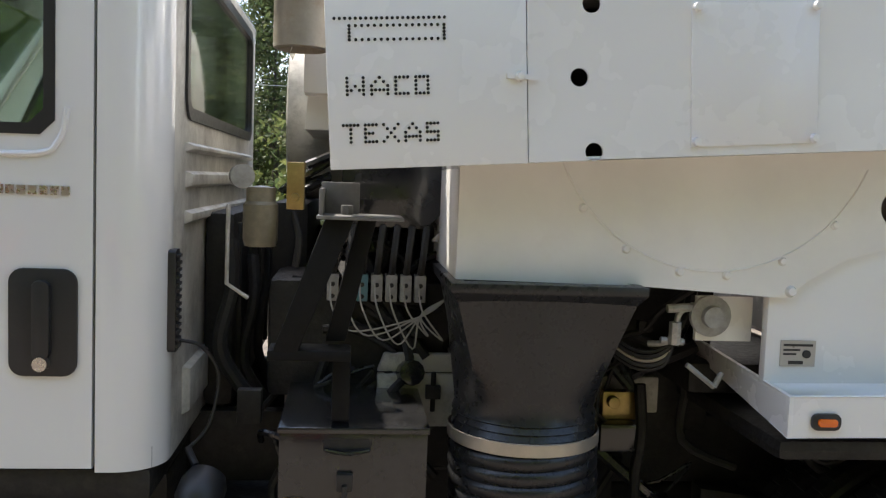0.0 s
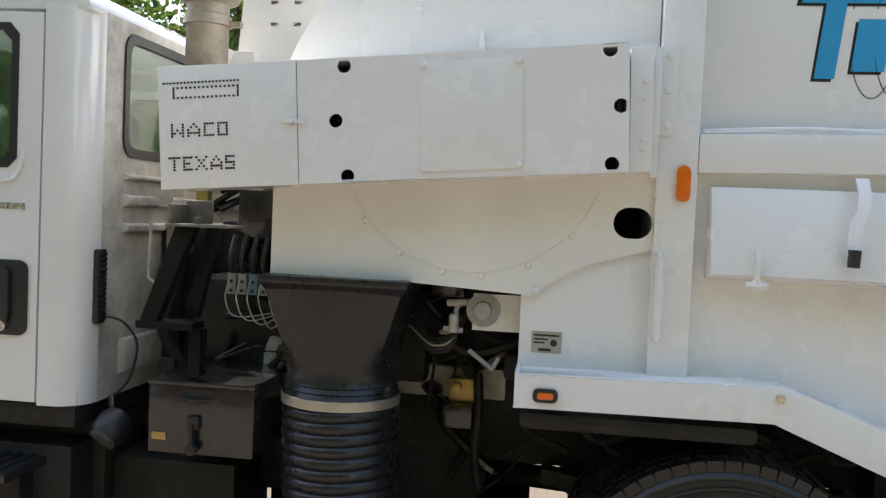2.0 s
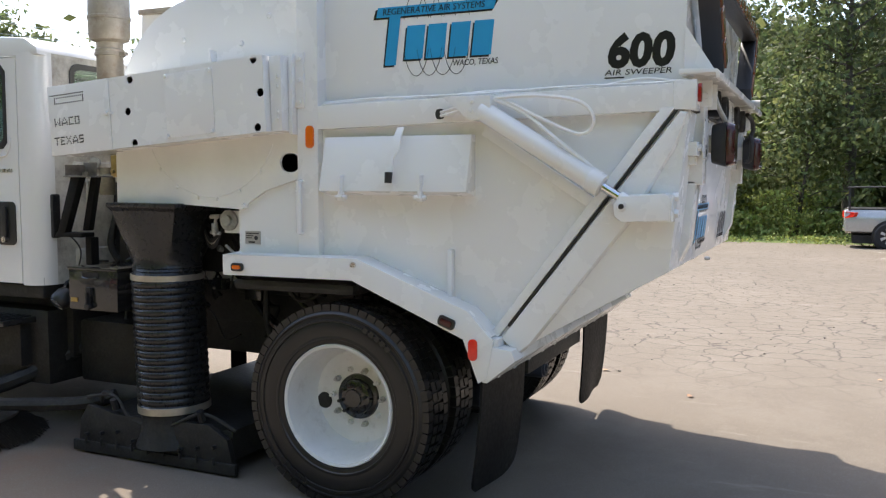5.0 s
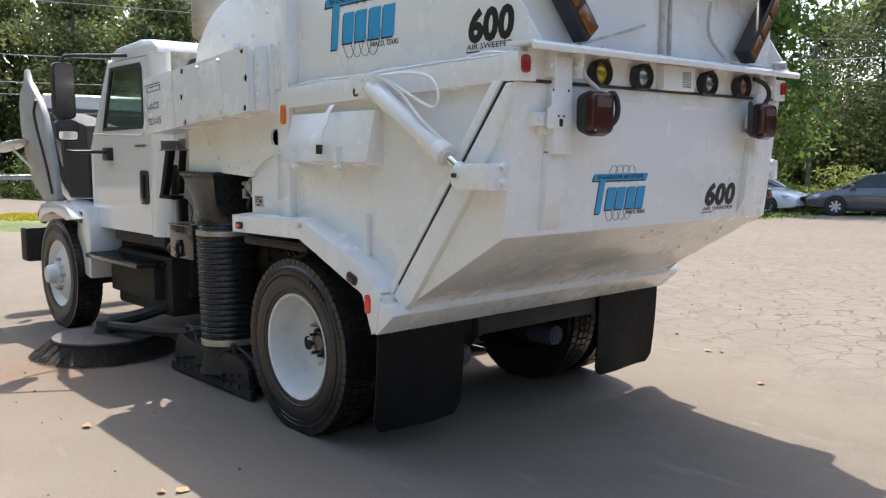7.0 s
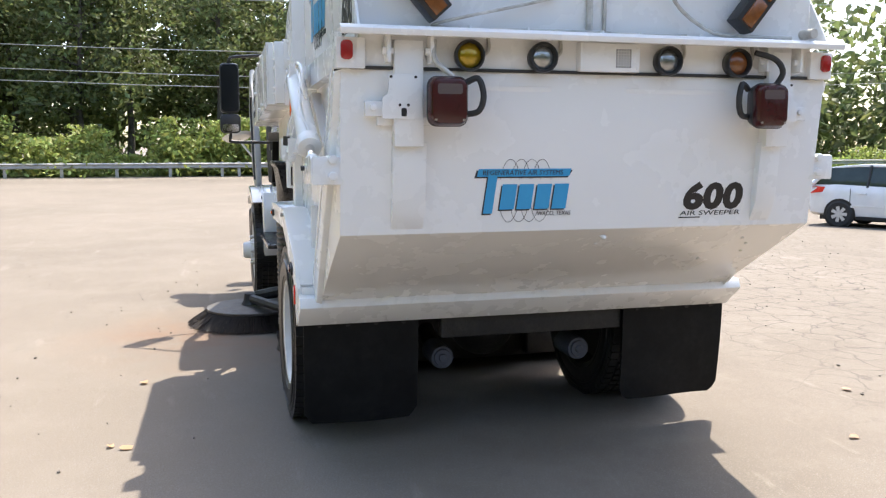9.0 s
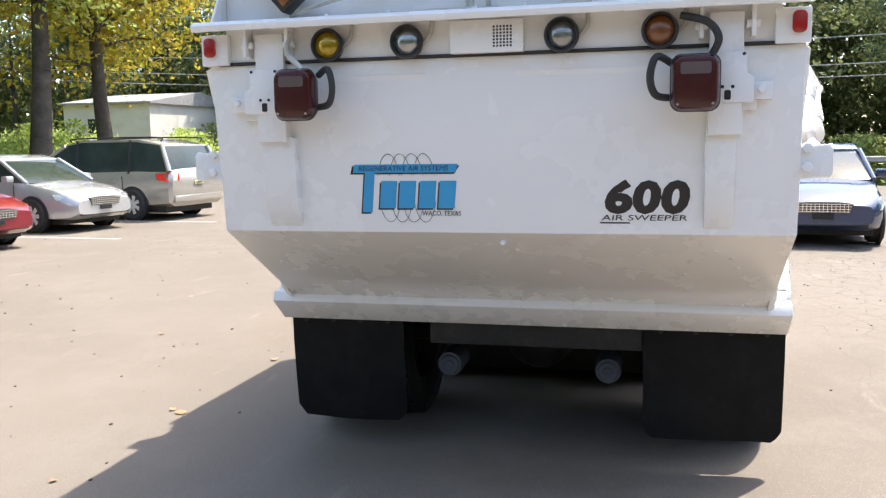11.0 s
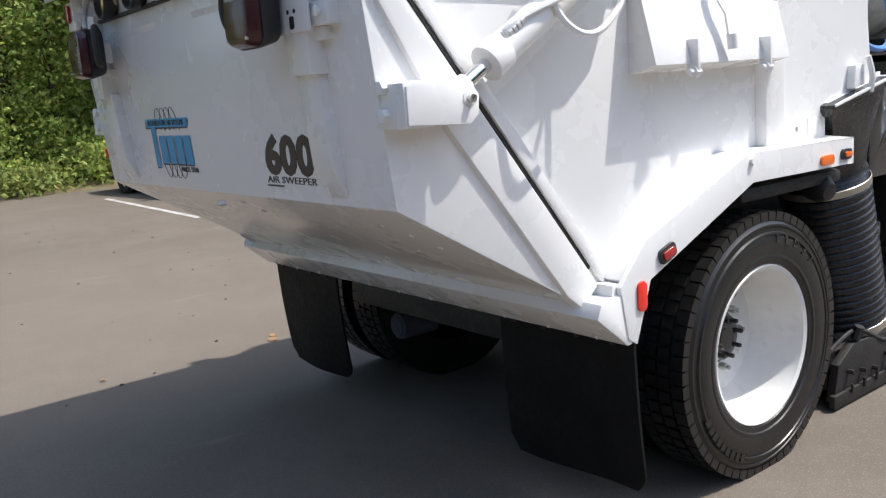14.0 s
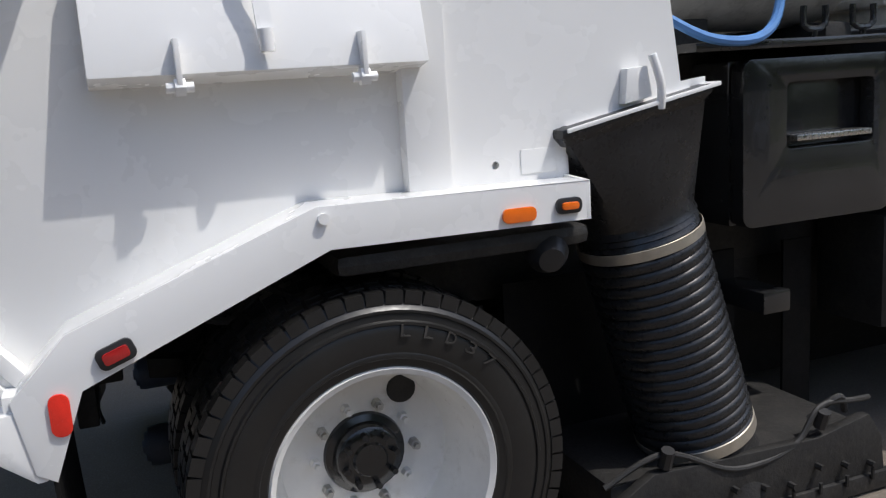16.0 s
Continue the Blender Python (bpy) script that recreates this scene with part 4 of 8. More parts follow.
lowp = part("outlet_panel", bm, CREAM, blower, "lower blower panel tinted for warm ground bounce, with oval opening")
bm = bmesh.new()
prism(bm, [(-1.45, 1.469), (-1.0, 1.464), (-0.60, 1.442), (-0.585, 1.445), (-0.547, 1.484), (-0.444, 1.543), (-0.236, 1.604), (-0.236, 1.62), (-0.444, 1.558), (-0.56, 1.50), (-0.60, 1.46), (-1.0, 1.48), (-1.435, 1.485), (-1.435, 1.74), (-1.45, 1.74)], -1.084, -0.5)
part("duct_skin", bm, CREAM, blower)
# Black plate puts the duct's inner shade behind the oval opening.
bm = bmesh.new()
box(bm, -1.43, -0.62, 1.45, -0.24, -0.5, 1.74)
part("duct_back", bm, GRIME, blower)
bm = bmesh.new()
tube(bm, [(-0.80 + 0.43 * math.cos(a), -1.10, 1.935 + 0.43 * math.sin(a)) for a in [math.pi * (1.12 + 0.76 * k / 22) for k in range(23)]], 0.0035, seg=6, smooth=1)
part("weld_bead", bm, CREAM, blower, "curved weld seam")
for a in (1.22, 1.33, 1.44, 1.53, 1.64, 1.76):
    bm = bmesh.new()
    lathe(bm, [(0, -0.009), (0.008, -0.008), (0.012, 0), (0.012, 0.01)], (-0.80 + 0.44 * math.cos(a * math.pi), -1.10, 1.935 + 0.44 * math.sin(a * math.pi)), (0, 1, 0), 10)
    part("weld_stud", bm, CREAM, blower)
for x, z in ((-0.585, 1.46), (-1.0, 2.34), (-0.45, 2.43), (-0.62, 2.30)):
    bm = bmesh.new()
    lathe(bm, [(0, -0.012), (0.01, -0.011), (0.016, 0), (0.016, 0.02)], (x, -1.10 if z < 1.7 else -1.05, z), (0, 1, 0), 10)
    part("bolt_head", bm, WHITE, blower)
bm = bmesh.new()
prism(bm, [(-0.81, 2.14), (-0.77, 2.14), (-0.785, 2.27), (-0.795, 2.27)], -1.10, -1.04)
part("lifting_lug", bm, WHITE, blower, bevel=0.003)


def sb(u, v):
    """The side box's face: u along it, v up it, both 0 to 1."""
    x = (1 - v) * (-1.758 + u * 1.43) + v * (-1.783 + u * 1.438)
    z = (1 - v) * (1.724 + u * 0.106) + v * (2.102 + u * 0.099)
    return x, z


bm = bmesh.new()
holes = [[(x + 0.021 * math.cos(k * math.tau / 18), z + 0.021 * math.sin(k * math.tau / 18)) for k in range(18)] for x, z in ((-1.187, 2.118), (-1.206, 1.953), (-1.163, 1.787), (-0.399, 2.181), (-0.36, 2.02), (-0.378, 1.851))]
plate(bm, [sb(0.311, 0), sb(1, 0), sb(1, 1), sb(0.311, 1)], holes, -1.258, -1.25)
sidebox = part("side_box", bm, WHITE, truck, "long white sheet-steel box with round holes and dotted writing")
bm = bmesh.new()
prism(bm, [sb(0, 1), sb(1, 1), sb(1, 0.975), sb(0, 0.975)], -1.2575, -1.05)
prism(bm, [sb(0.0, 0), sb(1, 0), sb(1, 0.025), sb(0, 0.025)], -1.249, -1.05)
prism(bm, [sb(0.994, 0.02), sb(1, 0.02), sb(1, 0.98), sb(0.994, 0.98)], -1.249, -1.05)
prism(bm, [sb(0.0, 0.02), sb(0.008, 0.02), sb(0.008, 0.98), sb(0.0, 0.98)], -1.249, -1.05)
part("box_edge", bm, WHITE, sidebox, bevel=0.003)
# Black backing colours the box's inside dark, as shade behind the holes.
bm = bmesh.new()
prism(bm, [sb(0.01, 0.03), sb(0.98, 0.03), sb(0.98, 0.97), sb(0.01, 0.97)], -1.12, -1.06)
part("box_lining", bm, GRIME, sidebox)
bm = bmesh.new()
prism(bm, [sb(0, -0.005), sb(0.3095, -0.005), sb(0.3095, 1.002), sb(0, 1.002)], -1.262, -1.252)
cap = part("box_end_cover", bm, WHITE, sidebox, "end cover with writing punched as dots", bevel=0.003)
bm = bmesh.new()
prism(bm, [sb(0.575, 0.06), sb(0.787, 0.06), sb(0.787, 0.93), sb(0.575, 0.93)], -1.263, -1.257)
cover = part("access_cover", bm, WHITE, sidebox, bevel=0.002)
for u, v in ((0.582, 0.09), (0.78, 0.09), (0.582, 0.9), (0.78, 0.9)):
    bm = bmesh.new()
    x, z = sb(u, v)
    lathe(bm, [(0, -0.02), (0.009, -0.018), (0.011, -0.006), (0.006, 0.0), (0.006, 0.004)], (x, -1.262, z), (0, 1, 0), 10)
    part("cover_knob", bm, WHITE, cover)
bm = bmesh.new()
x, z = sb(0.298, 0.51)
box(bm, x - 0.03, -1.268, z - 0.006, x + 0.04, -1.262, z + 0.006)
lathe(bm, [(0, -0.018), (0.009, -0.016), (0.012, 0)], (x, -1.265, z), (0, 1, 0), 8)
part("cover_latch", bm, WHITE, cap)
bm = bmesh.new()
prism(bm, [(-0.325, 1.832), (-0.262, 1.836), (-0.27, 2.20), (-0.338, 2.197)], -1.215, -1.05)
strip = part("end_flange", bm, WHITE, sidebox, bevel=0.003)
for z in (1.90, 1.93, 2.05, 2.10):
    bm = bmesh.new()
    rod(bm, (-0.29, -1.215, z), (-0.29, -1.226, z), 0.009, seg=8)
    part("flange_bolt", bm, WHITE, strip)
bm = bmesh.new()
box(bm, -0.262, -1.16, 1.82, -0.24, -1.05, 2.21)
part("box_bracket", bm, WHITE, sidebox, bevel=0.003)

# punched dots, black discs for the dark of the holes; letters five dots high, a plain dotted bar for the maker's word
GLYPH = {"W": "10001/10001/10101/11011/10001", "A": "00100/01010/10001/11111/10001", "C": "1111/1000/1000/1000/1111", "O": "1111/1001/1001/1001/1111",
         "T": "11111/00100/00100/00100/00100", "E": "1111/1000/1110/1000/1111", "X": "10001/01010/00100/01010/10001", "S": "1111/1000/1111/0001/1111"}


def dot(x, z):
    bm = bmesh.new()
    lathe(bm, [(0, -0.0012), (0.0037, -0.0012), (0.0037, 0.001)], (x, -1.2628, z), (0, 1, 0), 8)
    part("punched_dot", bm, DECALB, cap)


def dotted(word, u, v, w, h):
    rows = [GLYPH[c].split("/") for c in word]
    cols = sum(len(r[0]) + 1 for r in rows) - 1
    k = 0
    for r in rows:
        for j in range(5):
            for i, c in enumerate(r[j]):
                if c == "1":
                    dot(*sb(u + w * (k + i) / (cols - 1), v - h * j / 4))
        k += len(r[0]) + 1


dotted("WACO", 0.030, 0.522, 0.124, 0.095)
dotted("TEXAS", 0.022, 0.250, 0.146, 0.098)
for k in range(22):
    dot(*sb(0.014 + 0.168 * k / 21, 0.862))
for k in range(16):
    dot(*sb(0.036 + 0.145 * k / 15, 0.82))
    dot(*sb(0.036 + 0.145 * k / 15, 0.74))
for k in range(3):
    dot(*sb(0.036, 0.80 - 0.02 * k)), dot(*sb(0.181, 0.80 - 0.02 * k))


def duct(top_pts, round_c, round_r, way, foot, parent, n=40, rings=19, name="suction_duct"):
    """A funnel from a square flange to a round neck, then a ribbed hose down to the foot."""
    bm = bmesh.new()
    c, w = Vector(round_c), Vector(way).normalized()
    u = Vector((1, 0, 0)) - w * w.x
    u.normalize()
    v = w.cross(u)
    sq = []
    corners = [Vector(p) for p in top_pts]
    for k in range(n):
        e, t = divmod(k * 4 / n, 1)
        sq.append(corners[int(e)].lerp(corners[(int(e) + 1) % 4], t))
    ctr = sum(corners, Vector()) / 4
    a0 = math.atan2((corners[0] - ctr).dot(v), (corners[0] - ctr).dot(u))
    sgn = 1 if ((corners[1] - ctr).dot(v) * (corners[0] - ctr).dot(u) - (corners[1] - ctr).dot(u) * (corners[0] - ctr).dot(v)) > 0 else -1
    loops = []
    for t in (0, 0.06, 0.25, 0.45, 0.65, 0.85, 1.0):
        lp = []
        for k in range(n):
            a = a0 + sgn * k * math.tau / n
            rp = c + round_r * (math.cos(a) * u + math.sin(a) * v)
            s = t ** 0.8
            lp.append(bm.verts.new(sq[k].lerp(rp, s)))
        loops.append(lp)
    for h in (0.02, 0.025, 0.04, 0.045, 0.06, 0.065, 0.085):
        r = round_r * (1.0 if round(h * 1000) % 20 else 1.04)
        loops.append([bm.verts.new(c + w * h + r * (math.cos(a0 + sgn * k * math.tau / n) * u + math.sin(a0 + sgn * k * math.tau / n) * v)) for k in range(n)])
    for a, b in zip(loops, loops[1:]):
        for k in range(n):
            bm.faces.new((a[k], a[(k + 1) % n], b[(k + 1) % n], b[k]))
    d = part(name, bm, HOSE, parent, "black moulded rubber suction duct", smooth=40)
    bm = bmesh.new()
    lp = [[bm.verts.new(ctr + (p - ctr) * k + Vector((0, 0, dz))) for p in corners] for k, dz in ((1.06, 0.0), (1.06, 0.022), (0.9, 0.024), (0.96, -0.03))]
    for a, b in ((0, 1), (1, 2), (0, 3)):
        for k in range(4):
            bm.faces.new((lp[a][k], lp[a][(k + 1) % 4], lp[b][(k + 1) % 4], lp[b][k]))
    part("duct_flange", bm, HOSE, d, bevel=0.004)
    start = c + w * 0.095
    f = Vector(foot)
    axis = f - start
    L = axis.length
    prof = []
    for k in range(rings * 8 + 1):
        prof.append((round_r * (1.04 + 0.045 * abs(math.sin(math.pi * k / 8)) ** 0.6), L * k / (rings * 8)))
    bm = bmesh.new()
    lathe(bm, prof, start, axis, 40)
    part("ribbed_hose", bm, HOSE, d, "black ribbed rubber hose", smooth=60)
    for p, q in ((c + w * 0.06, c + w * 0.095), (f - axis.normalized() * 0.03, f + axis.normalized() * 0.012)):
        bm = bmesh.new()
        rr = round_r * 1.075
        lathe(bm, [(rr, 0), (rr + 0.003, 0.002), (rr + 0.003, (q - p).length - 0.002), (rr, (q - p).length)], p, q - p, 40)
        part("hose_clamp", bm, BAND, d, "tarnished steel band clamp")
    bm = bmesh.new()
    lathe(bm, [(round_r, 0), (round_r, 0.05), (round_r * 1.05, 0.12), (round_r * 1.2, 0.2)], f, axis, 32)
    part("duct_foot", bm, GRIME, d)
    return d


duct([(-1.455, -1.155, 1.445), (-0.995, -1.155, 1.445), (-0.995, -0.69, 1.445), (-1.455, -0.69, 1.445)], (-1.235, -0.95, 1.13), 0.186, (0, 0, -1), (-1.205, -0.95, 0.30), truck)
duct([(-0.56, 1.14, 1.325), (-0.56, 0.66, 1.325), (-1.02, 0.66, 1.415), (-1.02, 1.14, 1.415)], (-0.93, 0.90, 1.05), 0.185, (-0.24, 0, -0.95), (-1.15, 0.90, 0.29), truck)
# kerb-side duct plate and its latch
bm = bmesh.new()
plate(bm, [(-0.235, 1.22), (-0.585, 1.215), (-0.585, 1.345), (-1.05, 1.44), (-1.05, 1.46), (-0.965, 1.45), (-0.93, 1.70), (-0.90, 2.5), (-0.235, 2.55)], [ring_pts(-0.37, 1.265, 0.011, 0.011, 12)], 1.085, 1.10)
kpan = part("kerb_side_panel", bm, WHITE, truck, "white side panel above the kerb-side duct")
bm = bmesh.new()
prism(bm, [(-0.56, 1.335), (-1.06, 1.433), (-1.06, 1.445), (-0.56, 1.347)], 0.62, 1.16)
part("duct_lip", bm, WHITE, kpan, bevel=0.003)
bm = bmesh.new()
box(bm, -0.55, 1.10, 1.235, -0.445, 1.103, 1.30)
part("inset_patch", bm, WHITE, kpan, bevel=0.001)
bm = bmesh.new()
prism(bm, [(-0.755, 1.40), (-0.845, 1.415), (-0.83, 1.50), (-0.765, 1.495)], 1.10, 1.135)
tube(bm, [(-0.86, 1.15, 1.38), (-0.855, 1.16, 1.45), (-0.835, 1.15, 1.53)], 0.013)
part("duct_latch", bm, WHITE, kpan, bevel=0.003)
bm = bmesh.new()
box(bm, -0.93, 0.5, 1.45, -0.90, 1.084, 2.5)
box(bm, -0.60, 0.5, 1.22, -0.585, 1.084, 1.34)
part("panel_end", bm, WHITE, kpan)

# ---- chassis and dark works ----
chassis = new("chassis")
chassis.parent = truck
chassis["label"] = "oily black chassis and machinery"
for s in (-1, 1):
    bm = bmesh.new()
    prism(bm, [(-5.1, 0.72), (-5.1, 0.95), (0.72, 0.95), (0.72, 0.72)], s * 0.43, s * 0.37)
    part("frame_rail", bm, GRIME, chassis, bevel=0.006)
    bm = bmesh.new()
    prism(bm, [(-0.55, 0.68), (0.0, 0.60), (0.55, 0.68), (0.55, 0.74), (0, 0.66), (-0.55, 0.74)], s * 0.55, s * 0.47)
    part("leaf_spring", bm, GRIME, chassis, bevel=0.004)
bm = bmesh.new()
rod(bm, (0.02, -0.95, 0.492), (0.02, 0.95, 0.492), 0.075)
bmesh.ops.create_uvsphere(bm, u_segments=16, v_segments=10, radius=0.21, matrix=Matrix.Translation((0.02, 0, 0.492)))
part("rear_axle", bm, GRIME, chassis)
bm = bmesh.new()
rod(bm, (-4.08, -0.95, 0.42), (-4.08, 0.95, 0.42), 0.06)
part("front_axle", bm, GRIME, chassis)
bm = bmesh.new()
rod(bm, (-3.4, 0, 0.72), (-0.15, 0, 0.52), 0.05)
part("drive_shaft", bm, GRIME, chassis)
for y in (-0.403, 0.412):
    bm = bmesh.new()
    lathe(bm, [(0, 0.02), (0.02, 0.02), (0.024, 0.012), (0.045, 0.012), (0.05, 0.0), (0.062, 0.0), (0.066, -0.02), (0.066, -0.2)], (0.575, y, 0.418), (1, 0, 0), 24)
    part("round_end_cap", bm, surf("blue_grey_metal", (0.07, 0.08, 0.105), 0.5, metal=0.1, var=0.2), chassis, "blue-grey round end cap")
    bm = bmesh.new()
    rod(bm, (0.38, y, 0.418), (0.2, y, 0.50), 0.05)
    part("cap_tube", bm, GRIME, chassis)
bm = bmesh.new()
box(bm, 0.62, -0.6, 0.70, 0.80, 0.6, 0.86)
box(bm, 0.70, -0.46, 0.57, 0.76, 0.58, 0.70)
part("rear_crossmember", bm, GRIME, chassis, bevel=0.01)
# The last three are dark boxes added to shut out light from beyond.
for (a, nm) in (((-1.85, -0.42, 0.52, -0.8, 0.42, 0.98), "hydraulic_tank"), ((-3.3, -0.75, 0.45, -2.2, -0.46, 0.86), "fuel_tank"), ((-3.3, 0.46, 0.45, -2.1, 0.80, 0.9), "air_tank"),
                ((-0.70, -0.75, 1.10, -0.25, 0.75, 1.20), "deck_plate"), ((-0.62, -1.16, 1.03, 0.10, 1.16, 1.09), "wheel_well_roof"), ((-3.62, -0.5, 0.75, -2.2, 0.5, 1.0), "gearbox"),
                ((-1.95, -0.60, 1.04, -1.0, 0.62, 1.40), "pump_housing"), ((-1.42, -0.5, 1.40, -0.62, 0.66, 2.30), "engine_block"), ((-1.98, -0.25, 1.0, -1.85, 0.75, 1.62), "radiator_core"), ((-1.15, -0.46, 0.9, -0.5, 0.5, 1.46), "oil_tank"), ((-3.35, -0.9, 0.30, -2.25, -0.5, 0.78), "side_tank"), ((-2.2, -0.70, 0.30, -1.7, -0.3, 0.70), "lower_tank")):
    bm = bmesh.new()
    box(bm, *a)
    part(nm, bm, GRIME, chassis, bevel=0.03)
rnd = random.Random(4)
for k in range(46):
    bm = bmesh.new()
    x, y, z = rnd.uniform(-2.0, -0.72), rnd.uniform(-0.66, -0.5), rnd.uniform(0.8, 1.7)
    p = [Vector((x, y, z))]
    for _ in range(4):
        p.append(p[-1] + Vector((rnd.uniform(-0.16, 0.2), rnd.uniform(-0.05, 0.04), rnd.uniform(-0.2, 0.14))))
    tube(bm, p, rnd.choice((0.006, 0.01, 0.014, 0.02)), seg=7, smooth=4)
    part("engine_hose", bm, rnd.choice((GRIME, RUBBER, GRIME, BLACK, GRIME, HOSE)), chassis)
for k in range(20):
    bm = bmesh.new()
    x, y, z = rnd.uniform(-1.95, -0.7), rnd.uniform(-0.62, -0.55), rnd.uniform(0.8, 1.4)
    s = rnd.uniform(0.03, 0.1)
    if k % 2:
        box(bm, x, y - s, z, x + s * 1.3, y, z + s)
    else:
        rod(bm, (x, y, z), (x + rnd.uniform(-0.02, 0.02), y - s, z + 0.02), s * 0.4, seg=12)
    part("engine_fitting", bm, rnd.choice((GRIME, GRIME, ALU, BLACK, GRIME)), chassis, bevel=0.006)
for k in range(14):
    bm = bmesh.new()
    x, y, z = rnd.uniform(-0.6, 0.6), rnd.choice((-1, 1)) * rnd.uniform(0.62, 0.95), rnd.uniform(0.98, 1.06)
    tube(bm, [(x, y, z), (x + 0.1, y, z - 0.1), (x + 0.3, y * 0.98, z - 0.02)], 0.012, seg=7)
    part("brake_line", bm, GRIME, chassis)
# Black sheets added to stop light showing through under the truck.
for x0, x1, y in ((-3.4, -1.9, 0.15), (-1.60, -0.62, 0.55), (-1.98, -1.84, 0.55)):
    bm = bmesh.new()
    box(bm, x0, y, 0.10, x1, y + 0.012, 0.80)
    part("rubber_curtain", bm, FLAP, chassis, "black sheet added under the truck to block light")
# black fuse box, relays and loose wires beside the cab
bm = bmesh.new()
prism(bm, [(-1.74, 1.60), (-1.74, 1.745), (-1.43, 1.75), (-1.43, 1.62), (-1.49, 1.565), (-1.70, 1.565)], -0.66, -0.35)
part("fuse_box", bm, BLACK, chassis, bevel=0.008)
for k in range(7):
    x = -1.775 + k * 0.043
    bm = bmesh.new()
    box(bm, x, -0.66, 1.345, x + 0.034, -0.60, 1.425)
    rel = part("relay", bm, GREYPL if k != 2 else surf("teal_relay", (0.12, 0.25, 0.28), 0.5), chassis, bevel=0.004)
    for j in range(2):
        bm = bmesh.new()
        rod(bm, (x + 0.017, -0.66, 1.36 + j * 0.035), (x + 0.017, -0.663, 1.36 + j * 0.035), 0.007, seg=8)
        part("terminal", bm, TRIM, rel)
    bm = bmesh.new()
    tube(bm, [(x + 0.01, -0.665, 1.40), (x + 0.02, -0.72, 1.33), (x + 0.08, -0.74, 1.27 - 0.012 * k % 0.05), (-1.50, -0.70, 1.31), (-1.42, -0.66, 1.36)], 0.0028, seg=5)
    part("loose_wire", bm, WIRE, chassis, "thin pale loose wire")
    bm = bmesh.new()
    tube(bm, [(x + 0.017, -0.64, 1.42), (x + 0.02, -0.68, 1.48), (x + 0.03, -0.66, 1.57)], 0.011, seg=7)
    part("relay_lead", bm, RUBBER, chassis)
bm = bmesh.new()
for k in range(7):
    tube(bm, [(-1.43 + 0.008 * k, -0.64, 1.74), (-1.40 + 0.012 * k, -0.70, 1.68), (-1.41, -0.68 - 0.01 * k, 1.60), (-1.47 + 0.01 * k, -0.66, 1.53)], 0.005, seg=6)
part("wire_bundle", bm, WIRE, chassis, "bundle of pale wires")
bm = bmesh.new()
lathe(bm, [(0, 0), (0.045, 0), (0.05, 0.02), (0.05, 0.12), (0.042, 0.13), (0.042, 0.17), (0, 0.175)], (-1.97, -0.66, 1.50), (0, 0, 1), 20)
filt = part("fuel_filter", bm, surf("stained_filter_plastic", (0.26, 0.23, 0.16), 0.4, var=0.3, scale=12), chassis, "stained pale fuel filter bowl")
bm = bmesh.new()
lathe(bm, [(0, 0), (0.032, 0.005), (0.035, 0.04), (0, 0.045)], (-2.03, -0.68, 1.70), (0.4, -1, 0), 16)
part("filter_cap", bm, GREYPL, chassis)
bm = bmesh.new()
box(bm, -1.895, -0.70, 1.61, -1.845, -0.66, 1.745)
rod(bm, (-1.87, -0.70, 1.645), (-1.87, -0.72, 1.645), 0.014, seg=6)
part("brass_bracket", bm, BRASS, chassis, "yellowed steel bracket with bolt", bevel=0.004)
bm = bmesh.new()
prism(bm, [(-1.89, 1.28), (-1.83, 1.28), (-1.70, 1.61), (-1.77, 1.61)], -1.13, -1.08)
part("support_strut", bm, FLAP, chassis, bevel=0.006)
bm = bmesh.new()
prism(bm, [(-1.765, 1.30), (-1.715, 1.30), (-1.645, 1.61), (-1.69, 1.61)], -1.06, -1.02)
part("support_strut", bm, FLAP, chassis, bevel=0.006)
bm = bmesh.new()
box(bm, -1.745, -1.06, 1.10, -1.70, -1.0, 1.262)
part("strut_foot", bm, FLAP, chassis, bevel=0.006)
bm = bmesh.new()
box(bm, -1.90, -1.13, 1.264, -1.70, -1.03, 1.29)
part("strut_base", bm, FLAP, chassis, "black stay bracket beside the duct", bevel=0.006)
bm = bmesh.new()
box(bm, -1.79, -1.165, 1.608, -1.585, -0.99, 1.617)
box(bm, -1.785, -1.02, 1.617, -1.69, -1.008, 1.695)
box(bm, -1.785, -1.155, 1.617, -1.775, -1.008, 1.68)
rod(bm, (-1.72, -1.07, 1.617), (-1.72, -1.07, 1.64), 0.016, seg=6)
part("strut_bracket", bm, surf("worn_grey_bracket", (0.17, 0.165, 0.16), 0.45, var=0.25, scale=8, fine=40, dirt=(0.04, 0.035, 0.03), dirt_amount=0.4), chassis, "worn grey angle bracket", bevel=0.003)
bm = bmesh.new()
tube(bm, [(-2.05, -0.74, 1.62), (-2.05, -0.75, 1.40), (-1.99, -0.75, 1.36)], 0.006, smooth=1)
part("pipe_bracket", bm, DIRTYW, chassis)
bm = bmesh.new()
tube(bm, [(-1.88, -0.62, 1.60), (-1.86, -0.64, 1.52), (-1.87, -0.63, 1.44)], 0.011)
part("rubber_strap", bm, TRIM, chassis)
bm = bmesh.new()
box(bm, -2.02, -0.72, 0.99, -1.95, -0.68, 1.09)
part("valve_block", bm, GRIME, chassis, bevel=0.005)
